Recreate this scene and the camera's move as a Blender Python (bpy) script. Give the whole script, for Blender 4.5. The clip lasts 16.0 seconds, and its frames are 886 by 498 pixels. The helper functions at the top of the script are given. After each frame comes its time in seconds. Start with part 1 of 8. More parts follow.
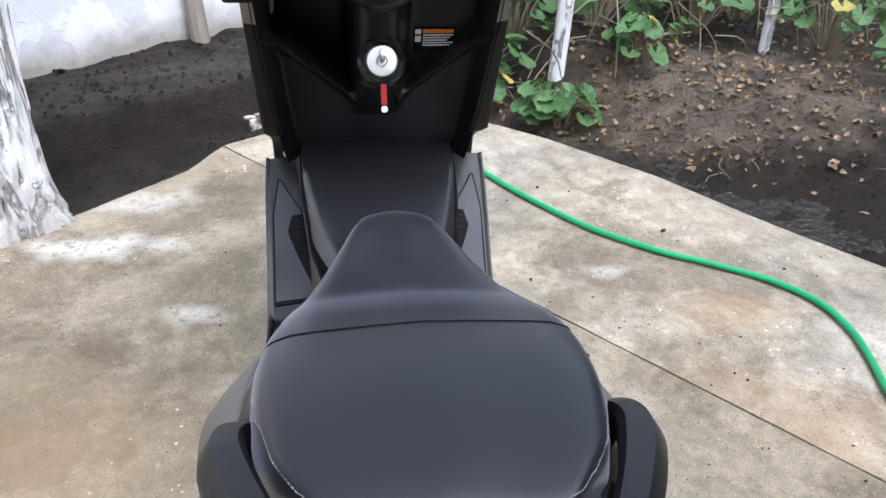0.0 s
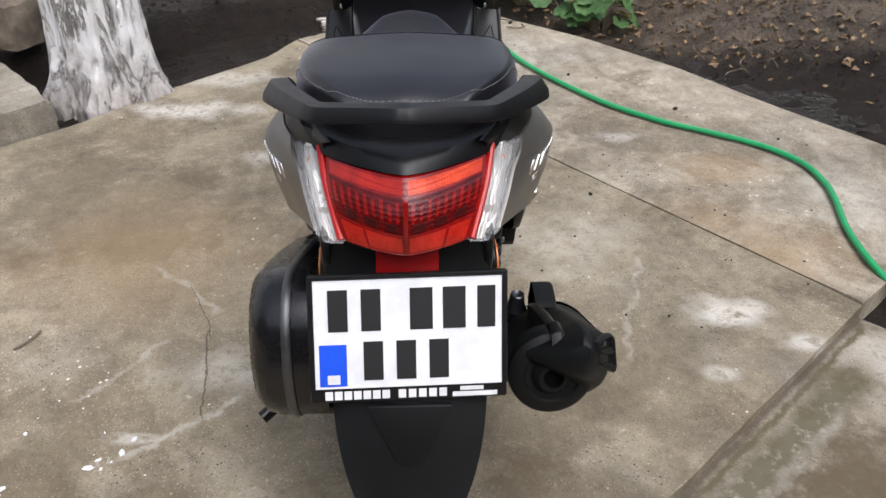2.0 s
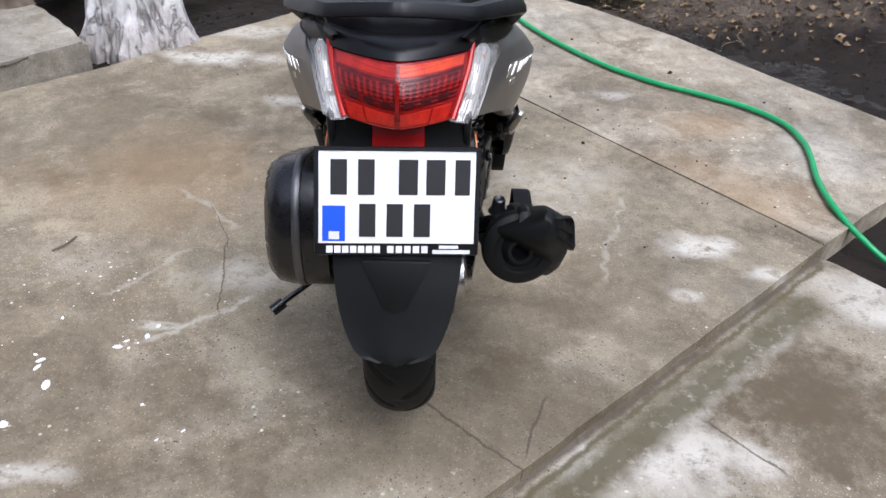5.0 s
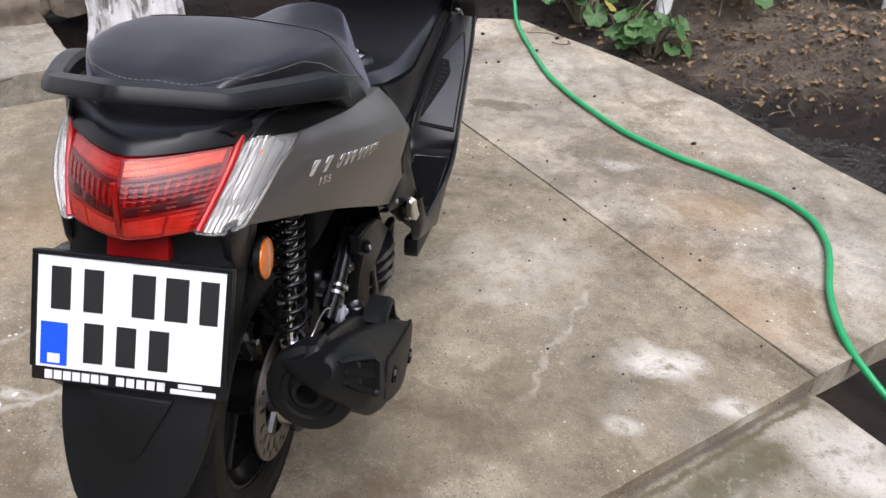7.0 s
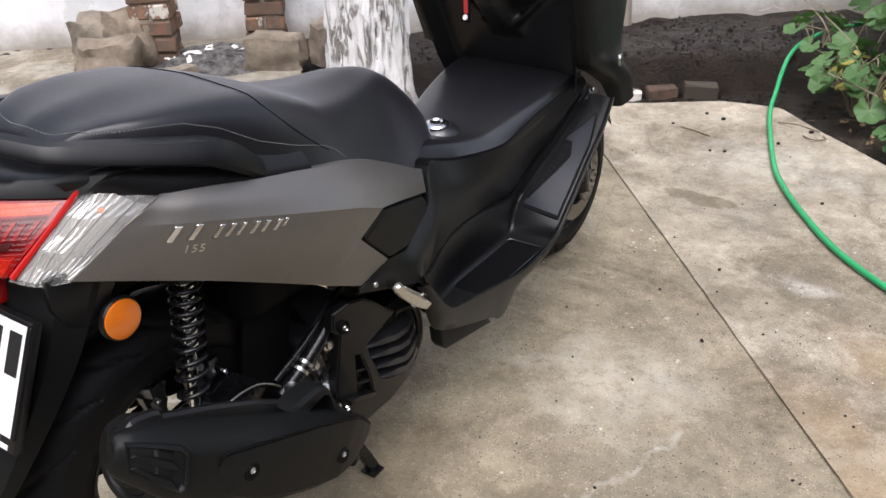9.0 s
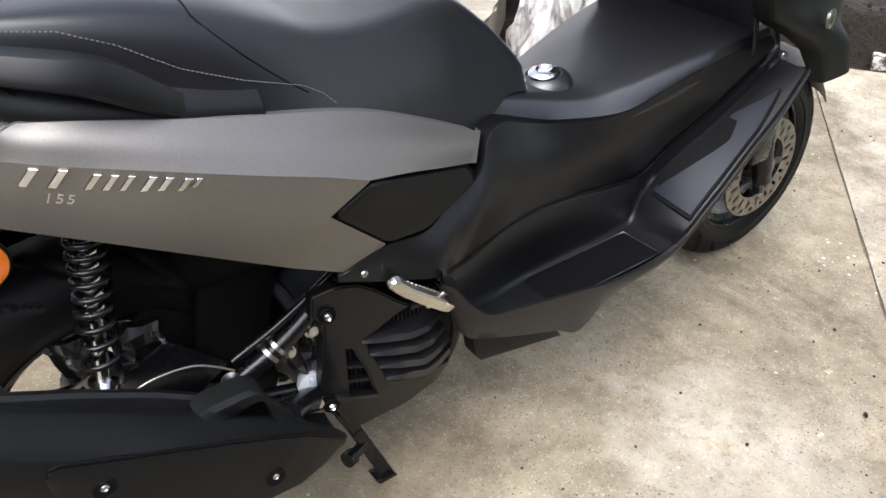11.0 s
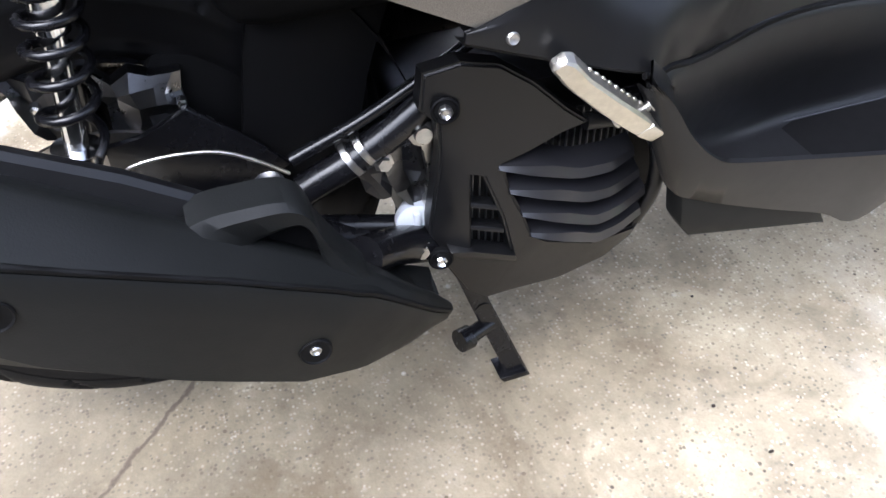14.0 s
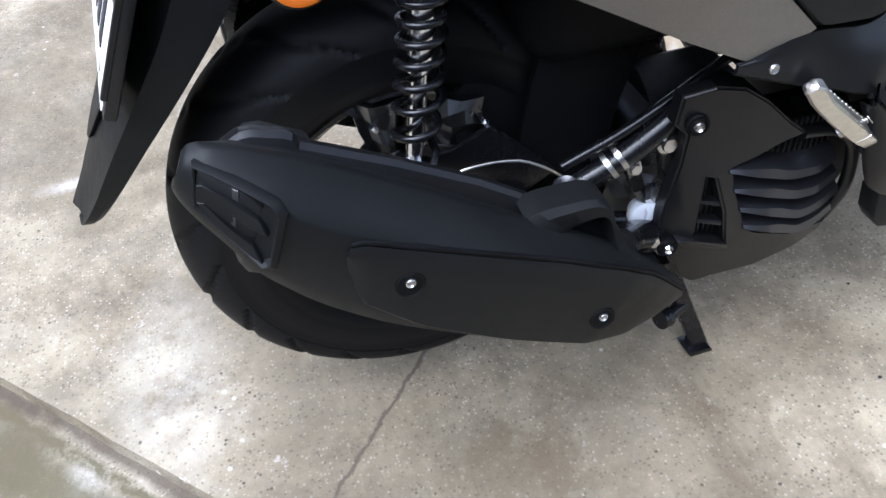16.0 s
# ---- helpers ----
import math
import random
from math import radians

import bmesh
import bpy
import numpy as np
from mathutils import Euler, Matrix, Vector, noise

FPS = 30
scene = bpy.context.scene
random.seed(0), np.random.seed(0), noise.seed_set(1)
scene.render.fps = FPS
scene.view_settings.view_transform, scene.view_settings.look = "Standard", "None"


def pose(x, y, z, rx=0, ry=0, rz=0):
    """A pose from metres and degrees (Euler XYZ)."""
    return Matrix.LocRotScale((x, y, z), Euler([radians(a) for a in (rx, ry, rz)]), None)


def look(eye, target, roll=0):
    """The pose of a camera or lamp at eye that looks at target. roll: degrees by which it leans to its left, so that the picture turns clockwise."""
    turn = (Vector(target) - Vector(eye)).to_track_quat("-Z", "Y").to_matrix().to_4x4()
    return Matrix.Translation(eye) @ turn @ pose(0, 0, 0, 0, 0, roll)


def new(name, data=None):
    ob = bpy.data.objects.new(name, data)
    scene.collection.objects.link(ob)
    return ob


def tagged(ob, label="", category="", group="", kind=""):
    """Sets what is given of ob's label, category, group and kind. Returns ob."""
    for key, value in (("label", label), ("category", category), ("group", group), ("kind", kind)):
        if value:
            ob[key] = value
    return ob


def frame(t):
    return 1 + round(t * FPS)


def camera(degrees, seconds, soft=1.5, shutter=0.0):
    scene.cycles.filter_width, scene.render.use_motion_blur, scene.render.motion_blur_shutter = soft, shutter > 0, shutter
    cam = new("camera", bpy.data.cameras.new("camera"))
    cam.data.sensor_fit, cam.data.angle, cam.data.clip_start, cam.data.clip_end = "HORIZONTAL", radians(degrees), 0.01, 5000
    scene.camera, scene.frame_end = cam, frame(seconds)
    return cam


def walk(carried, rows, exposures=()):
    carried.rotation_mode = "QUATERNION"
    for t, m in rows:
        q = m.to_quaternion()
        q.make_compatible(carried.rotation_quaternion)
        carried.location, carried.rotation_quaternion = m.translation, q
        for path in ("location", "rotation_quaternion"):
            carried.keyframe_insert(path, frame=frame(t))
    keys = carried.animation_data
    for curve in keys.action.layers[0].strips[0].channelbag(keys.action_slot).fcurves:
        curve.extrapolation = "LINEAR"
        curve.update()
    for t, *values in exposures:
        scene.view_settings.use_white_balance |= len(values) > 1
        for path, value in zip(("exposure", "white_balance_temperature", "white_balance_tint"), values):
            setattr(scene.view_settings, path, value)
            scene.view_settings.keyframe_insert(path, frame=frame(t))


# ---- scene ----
cam = camera(56.2, 16.0)
PATH = [
    (0, (-0.069, -0.269, 1.37), (0.158, 1.424, 0.329), 1.6),
    (0.5, (-0.057, -0.369, 1.37), (0.094, 1.384, 0.421), 0.5),
    (1, (-0.076, -0.528, 1.334), (0.091, 1.205, 0.348), -0.2),
    (1.2, (-0.125, -0.591, 1.336), (0.133, 1.108, 0.315), 3.8),
    (1.5, (-0.06, -0.686, 1.338), (0.099, 0.992, 0.261), -0.6),
    (2, (0.023, -0.848, 1.326), (0.066, 0.805, 0.201), -0.0),
    (2.5, (0.06, -0.977, 1.321), (0.005, 0.65, 0.159), -0.8),
    (3, (0.036, -1.072, 1.315), (-0.004, 0.541, 0.133), -1.2),
    (3.2, (0.015, -1.114, 1.312), (0.0, 0.496, 0.124), -0.7),
    (5.3, (0.095, -1.117, 1.309), (0.094, 0.523, 0.163), 2.1),
    (5.5, (0.179, -1.089, 1.311), (0.159, 0.547, 0.162), 2.0),
    (6, (0.321, -1.024, 1.306), (0.302, 0.618, 0.165), 1.6),
    (6.5, (0.397, -0.892, 1.29), (0.358, 0.76, 0.163), 3.1),
    (7, (0.489, -0.76, 1.293), (0.253, 0.888, 0.184), 2.4),
    (7.5, (0.682, -0.686, 1.3), (0.096, 0.89, 0.216), -0.0),
    (8, (0.84, -0.649, 1.304), (0.031, 0.86, 0.27), -1.4),
    (8.2, (0.867, -0.616, 1.296), (0.025, 0.888, 0.281), -1.5),
    (10.3, (1.109, 0.007, 1.201), (-0.129, 1.185, 0.162), -0.5),
    (10.5, (1.092, 0.035, 1.191), (-0.171, 1.159, 0.122), -0.6),
    (11, (0.973, 0.102, 1.16), (-0.359, 1.06, 0.016), -0.4),
    (11.5, (0.827, 0.189, 1.088), (-0.509, 1.071, -0.111), -0.9),
    (12, (0.721, 0.277, 0.924), (-0.594, 1.129, -0.319), -0.8),
    (12.5, (0.657, 0.353, 0.845), (-0.66, 1.15, -0.431), 0.2),
    (13, (0.643, 0.413, 0.768), (-0.696, 1.108, -0.545), 0.5),
    (13.5, (0.659, 0.42, 0.782), (-0.693, 1.011, -0.568), -0.1),
    (14, (0.706, 0.301, 0.826), (-0.665, 0.759, -0.557), -1.3),
    (14.5, (0.727, 0.161, 0.873), (-0.639, 0.536, -0.539), -2.0),
    (15, (0.731, 0.081, 0.884), (-0.647, 0.433, -0.522), -2.2),
    (15.5, (0.735, 0.051, 0.894), (-0.665, 0.378, -0.496), -3.3),
    (16, (0.768, 0.056, 0.939), (-0.646, 0.416, -0.429), -4.5),
]
EXPOSURES = [(0.0, 1.12, 5660, 12), (0.5, 0.93, 5870, 12), (1.5, 0.76, 6100, 12), (2.0, 0.56, 6150, 13), (3.0, 0.48, 6150, 14), (5.5, 0.76, 5720, 15), (6.5, 0.80, 5780, 15), (7.0, 0.77, 6050, 16), (8.0, 0.74, 6200, 16), (10.5, 1.26, 6230, 12), (11.0, 1.40, 6080, 12), (11.5, 1.55, 6280, 13), (12.5, 1.83, 5800, 13), (13.0, 1.94, 5800, 14), (13.5, 2.05, 5720, 14), (14.0, 2.15, 5620, 14), (14.5, 2.28, 5420, 13), (15.0, 1.85, 5360, 13), (15.5, 1.71, 5350, 13), (16.0, 1.56, 5320, 13)]
walk(cam, [(t, look(eye, target, roll)) for t, eye, target, roll in PATH], EXPOSURES)

# ---- world, sun, exposure ----
SUN_EL, SUN_AZ = 62.0, 150.0
world = bpy.data.worlds.new("sky")
scene.world = world
world.use_nodes = True
_n = world.node_tree.nodes
_sky = _n.new("ShaderNodeTexSky")
_sky.sky_type, _sky.sun_disc = "NISHITA", False
_sky.sun_elevation, _sky.sun_rotation = radians(SUN_EL), radians(SUN_AZ)
_sky.air_density, _sky.dust_density = 1.0, 4.0
_n["Background"].inputs["Strength"].default_value = 0.15
_haze = _n.new("ShaderNodeHueSaturation")
_haze.inputs["Saturation"].default_value = 0.45
world.node_tree.links.new(_sky.outputs[0], _haze.inputs["Color"])
world.node_tree.links.new(_haze.outputs[0], _n["Background"].inputs["Color"])
_sun = new("sun", bpy.data.lights.new("sun", "SUN"))
_sun.data.energy, _sun.data.angle, _sun.data.color = 1.2, radians(60), (1.0, 0.97, 0.92)
_az = radians(SUN_AZ)
_sun.matrix_world = look((0, 0, 0), (-math.sin(_az) * math.cos(radians(SUN_EL)), -math.cos(_az) * math.cos(radians(SUN_EL)), -math.sin(radians(SUN_EL))))


# ---- material helpers ----
class Nodes:
    """Short hand for building one node material."""

    def __init__(self, name):
        self.m = bpy.data.materials.new(name)
        self.m.use_nodes = True
        self.t = self.m.node_tree
        self.bsdf = self.t.nodes["Principled BSDF"]
        self._co = None

    def node(self, kind, **props):
        n = self.t.nodes.new(kind)
        for k, v in props.items():
            setattr(n, k, v)
        return n

    def link(self, a, b):
        if isinstance(a, bpy.types.NodeSocket):
            self.t.links.new(a, b)
        else:
            b.default_value = a

    def co(self):
        if self._co is None:
            self._co = self.node("ShaderNodeNewGeometry").outputs["Position"]
        return self._co

    def own(self):
        return self.node("ShaderNodeTexCoord").outputs["Object"]

    def noise(self, scale, detail=4.0, rough=0.55, vec=None, distort=0.0, stretch=None):
        n = self.node("ShaderNodeTexNoise")
        n.inputs["Scale"].default_value, n.inputs["Detail"].default_value = scale, detail
        n.inputs["Roughness"].default_value, n.inputs["Distortion"].default_value = rough, distort
        v = vec if vec is not None else self.co()
        if stretch:
            mp = self.node("ShaderNodeMapping")
            mp.inputs["Scale"].default_value = stretch
            self.link(v, mp.inputs["Vector"])
            v = mp.outputs[0]
        self.link(v, n.inputs["Vector"])
        return n.outputs["Fac"]

    def voronoi(self, scale, feature="F1", vec=None, out="Distance", rnd=1.0):
        n = self.node("ShaderNodeTexVoronoi", feature=feature)
        n.inputs["Scale"].default_value = scale
        n.inputs["Randomness"].default_value = rnd
        self.link(vec if vec is not None else self.co(), n.inputs["Vector"])
        return n.outputs[out]

    def ramp(self, fac, a, b, lo=0.0, hi=1.0):
        n = self.node("ShaderNodeMapRange")
        n.inputs["From Min"].default_value, n.inputs["From Max"].default_value = a, b
        n.inputs["To Min"].default_value, n.inputs["To Max"].default_value = lo, hi
        self.link(fac, n.inputs["Value"])
        return n.outputs[0]

    def math(self, op, a, b=0.0, c=None):
        n = self.node("ShaderNodeMath", operation=op)
        self.link(a, n.inputs[0])
        self.link(b, n.inputs[1])
        if c is not None:
            self.link(c, n.inputs[2])
        return n.outputs[0]

    def mix(self, fac, a, b, mode="MIX"):
        n = self.node("ShaderNodeMix", data_type="RGBA", blend_type=mode)
        self.link(fac, n.inputs[0])
        for v, s in ((a, n.inputs[6]), (b, n.inputs[7])):
            self.link((*v, 1.0) if isinstance(v, tuple) and len(v) == 3 else v, s)
        return n.outputs[2]

    def spot(self, centre, radius, edge=0.35, wob=0.5, scale=9.0):
        """A patch round a place, with a ragged edge: 1 inside, 0 outside."""
        s = self.node("ShaderNodeVectorMath", operation="SUBTRACT")
        self.link(self.co(), s.inputs[0])
        s.inputs[1].default_value = centre
        mu = self.node("ShaderNodeVectorMath", operation="MULTIPLY")
        self.link(s.outputs[0], mu.inputs[0])
        rx, ry = radius if isinstance(radius, tuple) else (radius, radius)
        mu.inputs[1].default_value = (1 / rx, 1 / ry, 0)
        ln = self.node("ShaderNodeVectorMath", operation="LENGTH")
        self.link(mu.outputs[0], ln.inputs[0])
        d = self.math("ADD", ln.outputs["Value"], self.math("MULTIPLY", self.math("SUBTRACT", self.noise(scale, 6, 0.65), 0.5), wob * 3))
        return self.ramp(d, 1.0, 1.0 - edge)

    def line(self, a, b, width, wob=0.02, scale=7.0):
        """A ragged line on the ground between two places."""
        ax, ay = b[0] - a[0], b[1] - a[1]
        ln = math.hypot(ax, ay)
        sp = self.node("ShaderNodeSeparateXYZ")
        self.link(self.co(), sp.inputs[0])
        x, y = self.math("SUBTRACT", sp.outputs[0], a[0]), self.math("SUBTRACT", sp.outputs[1], a[1])
        along = self.math("ADD", self.math("MULTIPLY", x, ax / ln), self.math("MULTIPLY", y, ay / ln))
        side = self.math("ADD", self.math("MULTIPLY", x, -ay / ln), self.math("MULTIPLY", y, ax / ln))
        side = self.math("ADD", side, self.math("MULTIPLY", self.math("SUBTRACT", self.noise(scale, 5, 0.7), 0.5), wob * 2))
        on = self.ramp(self.math("ABSOLUTE", side), width, width * 0.3)
        ends = self.math("MULTIPLY", self.ramp(along, -0.01, 0.02), self.ramp(along, ln + 0.01, ln - 0.02))
        return self.math("MULTIPLY", on, ends)

    def bump(self, height, strength=0.3, dist=0.01):
        n = self.node("ShaderNodeBump")
        n.inputs["Strength"].default_value, n.inputs["Distance"].default_value = strength, dist
        self.link(height, n.inputs["Height"])
        self.link(n.outputs[0], self.bsdf.inputs["Normal"])

    def out(self, color=None, rough=None, metal=None, **more):
        for key, v in (("Base Color", color), ("Roughness", rough), ("Metallic", metal), *((k.replace("_", " "), v) for k, v in more.items())):
            if v is not None:
                self.link((*v, 1.0) if isinstance(v, tuple) and len(v) == 3 else v, self.bsdf.inputs[key])
        return self.m


def plastic(name, color, rough=0.5, grain=900, strength=0.12, spec=0.5, coat=0.0):
    """Moulded plastic with a fine grain and faint smears."""
    n = Nodes(name)
    smear = n.noise(6, 5, 0.6)
    fine = n.noise(70, 3, 0.6)
    c = n.mix(n.ramp(smear, 0.3, 0.75), tuple(0.85 * v for v in color), tuple(1.2 * v for v in color))
    if strength:
        n.bump(n.noise(grain, 2, 0.5), strength, 0.0006)
    r = n.math("ADD", n.ramp(smear, 0.25, 0.8, rough - 0.05, rough + 0.07), n.ramp(fine, 0.35, 0.7, -0.02, 0.03))
    return n.out(c, r, 0.0, Specular_IOR_Level=spec, Coat_Weight=coat)


def metal(name, color, rough=0.25):
    n = Nodes(name)
    g = n.noise(120, 4, 0.6)
    return n.out(n.mix(n.ramp(g, 0.3, 0.7), tuple(0.8 * v for v in color), color), n.ramp(n.noise(30, 5, 0.6), 0.3, 0.75, rough - 0.08, rough + 0.15), 1.0)


def plain(name, color, rough=0.5, **more):
    n = Nodes(name)
    c = n.mix(n.ramp(n.noise(25, 5, 0.6), 0.3, 0.7), tuple(0.88 * v for v in color), tuple(min(1, 1.08 * v) for v in color))
    return n.out(c, rough, **more)


# ---- materials ----
def concrete(name, tone, white=(), dark=(), brown=(), cracks_and_shade=(), moss=(), lines=()):
    n = Nodes(name)
    big, mid, fine = n.noise(0.9, 6, 0.6), n.noise(4.5, 8, 0.66, distort=0.4), n.noise(38, 6, 0.7)
    c = n.mix(n.ramp(big, 0.34, 0.66), tuple(0.55 * v for v in tone), tuple(1.10 * v for v in tone))
    c = n.mix(n.math("MULTIPLY", n.ramp(mid, 0.42, 0.64), 0.55), c, tuple(1.35 * v for v in tone), "MIX")
    c = n.mix(n.math("MULTIPLY", n.ramp(n.noise(15, 7, 0.7, distort=0.3), 0.47, 0.60), 0.45), c, (0.20, 0.165, 0.11))
    c = n.mix(n.math("MULTIPLY", n.ramp(n.noise(9, 8, 0.70, distort=0.6), 0.50, 0.62), 0.45), c, (0.125, 0.10, 0.068))
    c = n.mix(n.math("MULTIPLY", n.ramp(n.noise(1.7, 7, 0.66, distort=0.8), 0.50, 0.58), 0.75), c, (0.125, 0.098, 0.062))
    # a grey worn film and a few olive stains
    c = n.mix(n.math("MULTIPLY", n.ramp(n.noise(2.6, 9, 0.70), 0.53, 0.68), 0.42), c, (0.42, 0.385, 0.32))
    c = n.mix(n.math("MULTIPLY", n.ramp(fine, 0.42, 0.72), 0.22), c, tuple(1.5 * v for v in tone))
    # aggregate: pale and dark grains
    grain = n.voronoi(210, vec=None)
    pick = n.voronoi(210, out="Color")
    sp = n.node("ShaderNodeSeparateColor")
    n.link(pick, sp.inputs[0])
    c = n.mix(n.math("MULTIPLY", n.math("MULTIPLY", n.ramp(sp.outputs[0], 0.76, 0.84), n.ramp(grain, 0.55, 0.35)), 0.60), c, (0.10, 0.085, 0.065))
    c = n.mix(n.math("MULTIPLY", n.math("MULTIPLY", n.ramp(sp.outputs[1], 0.74, 0.90), n.ramp(grain, 0.55, 0.25)), 0.40), c, (0.56, 0.51, 0.42))
    c = n.mix(n.math("MULTIPLY", n.ramp(n.noise(260, 5, 0.8), 0.5, 0.66), 0.30), c, tuple(0.5 * v for v in tone))
    c = n.mix(n.math("MULTIPLY", n.ramp(n.noise(120, 6, 0.8), 0.56, 0.72), 0.28), c, tuple(1.6 * v for v in tone))
    c = n.mix(n.math("MULTIPLY", n.ramp(n.voronoi(55), 0.16, 0.10), n.ramp(n.noise(5, 5, 0.6), 0.50, 0.58)), c, (0.07, 0.055, 0.04))
    c = n.mix(n.math("MULTIPLY", n.ramp(n.voronoi(31), 0.15, 0.09), n.ramp(n.noise(3.1, 5, 0.6), 0.54, 0.60)), c, (0.60, 0.57, 0.50))
    c = n.mix(1.0, c, n.ramp(n.noise(1.5, 6, 0.62, distort=0.6), 0.40, 0.60, 0.86, 1.14), "MULTIPLY")
    c = n.mix(1.0, c, n.ramp(n.noise(6.5, 6, 0.65, distort=0.3), 0.38, 0.62, 0.86, 1.14), "MULTIPLY")
    lime = n.ramp(n.noise(13, 9, 0.76), 0.62, 0.68)
    c = n.mix(n.math("MULTIPLY", lime, 0.55), c, (0.62, 0.59, 0.52))
    for centre, radius, amount in dark:
        c = n.mix(n.math("MULTIPLY", n.math("MULTIPLY", n.spot(centre, radius, 0.3, 1.0, 5), n.ramp(n.noise(18, 8, 0.75), 0.30, 0.56, 0.35, 1.0)), amount), c, (0.105, 0.080, 0.046))
    for centre, radius, amount in brown:
        c = n.mix(n.math("MULTIPLY", n.spot(centre, radius, 0.7, 0.4, 5), amount), c, (0.33, 0.21, 0.10))
    for centre, radius, amount in white:
        c = n.mix(n.math("MULTIPLY", n.math("MULTIPLY", n.spot(centre, radius, 0.6, 0.9, 12), n.ramp(n.noise(24, 7, 0.75), 0.36, 0.54)), amount), c, (0.62, 0.59, 0.52))
    for a, b, w, k in lines:
        c = n.mix(n.math("MULTIPLY", n.math("MULTIPLY", n.line(a, b, w, 0.06, 6), n.ramp(n.noise(22, 6, 0.7), 0.32, 0.52)), k), c, (0.50, 0.47, 0.40))
    for a, b, w in moss:
        c = n.mix(n.math("MULTIPLY", n.math("MULTIPLY", n.line(a, b, w, 0.02, 16), n.ramp(n.noise(30, 6, 0.7), 0.22, 0.46)), 0.92), c, (0.10, 0.085, 0.045))
    # real cracks, and the shadow line painted along the step
    for a, b, w in cracks_and_shade:
        c = n.mix(n.math("MULTIPLY", n.line(a, b, w), 0.8), c, (0.07, 0.055, 0.04))
    h = n.math("ADD", n.math("MULTIPLY", fine, 0.5), n.math("ADD", n.math("MULTIPLY", n.noise(170, 4, 0.6), 0.35), n.math("MULTIPLY", mid, 0.4)))
    n.bump(h, 0.45, 0.006)
    return n.out(c, n.ramp(big, 0.3, 0.7, 0.62, 0.85), Specular_IOR_Level=0.35)


TAN = (0.285, 0.243, 0.168)
M_SLAB = concrete(
    "slab_concrete", TAN,
    white=[((0.79, 0.79, 0), (0.13, 0.08), 0.85), ((0.95, 0.675, 0), (0.08, 0.04), 0.7), ((0.70, 0.57, 0), (0.06, 0.03), 0.5), ((-0.86, 2.06, 0), (0.30, 0.10), 0.8), ((-0.5, 1.66, 0), (0.12, 0.07), 0.6), ((-0.59, 0.40, 0), (0.10, 0.02), 0.6),
           ((-0.45, 0.60, 0), (0.20, 0.10), 0.4), ((0.42, 1.12, 0), (0.26, 0.22), 0.30), ((-0.75, 2.35, 0), (0.25, 0.10), 0.5), ((-0.1, -0.15, 0), (0.25, 0.1), 0.2), ((-0.75, -0.05, 0), (0.12, 0.04), 0.6), ((-0.62, -0.30, 0), (0.03, 0.08), 0.6)],
    # the patch at (0.22, 0.52) darkens the colour where the scooter's soft shadow falls
    dark=[((-0.9, 1.35, 0), (0.55, 0.35), 0.5), ((0.1, 0.05, 0), (0.5, 0.25), 0.35), ((-0.9, 0.0, 0), (0.6, 0.5), 0.45), ((0.62, 0.55, 0), (0.3, 0.2), 0.3), ((0.22, 0.52, 0), (0.26, 0.24), 0.45), ((0.35, 0.2, 0), (0.2, 0.15), 0.3)],
    brown=[((-0.75, 1.1, 0), (0.5, 0.4), 0.3)],
    lines=[((-0.62, 0.33), (-0.39, 0.52), 0.012, 0.55), ((-0.78, 0.52), (-0.60, 0.72), 0.010, 0.4), ((-0.72, 1.03), (-0.50, 0.83), 0.012, 0.4), ((0.62, 1.05), (0.50, 0.62), 0.012, 0.35)],
    cracks_and_shade=[((0.26, -0.03), (-0.10, 0.30), 0.004), ((-0.52, 0.76), (-0.47, 0.45), 0.003), ((-0.60, 0.95), (-0.50, 0.72), 0.002), ((0.25, 0.02), (0.31, 0.2), 0.004)],
)
M_STRIP = concrete(
    "strip_concrete", (0.36, 0.315, 0.24),
    white=[((0.69, 1.79, 0), (0.12, 0.05), 0.5), ((1.35, 1.35, 0), (0.2, 0.2), 0.35), ((0.4, 2.6, 0), (0.4, 0.25), 0.3)],
    dark=[((0.27, 2.19, 0), (0.13, 0.05), 0.75), ((0.62, 1.62, 0), (0.2, 0.1), 0.35)],
    brown=[((1.0, 1.05, 0), (0.30, 0.24), 0.42), ((1.0, 1.55, 0), (0.22, 0.14), 0.38), ((0.85, 1.25, 0), (0.2, 0.15), 0.2)],
)
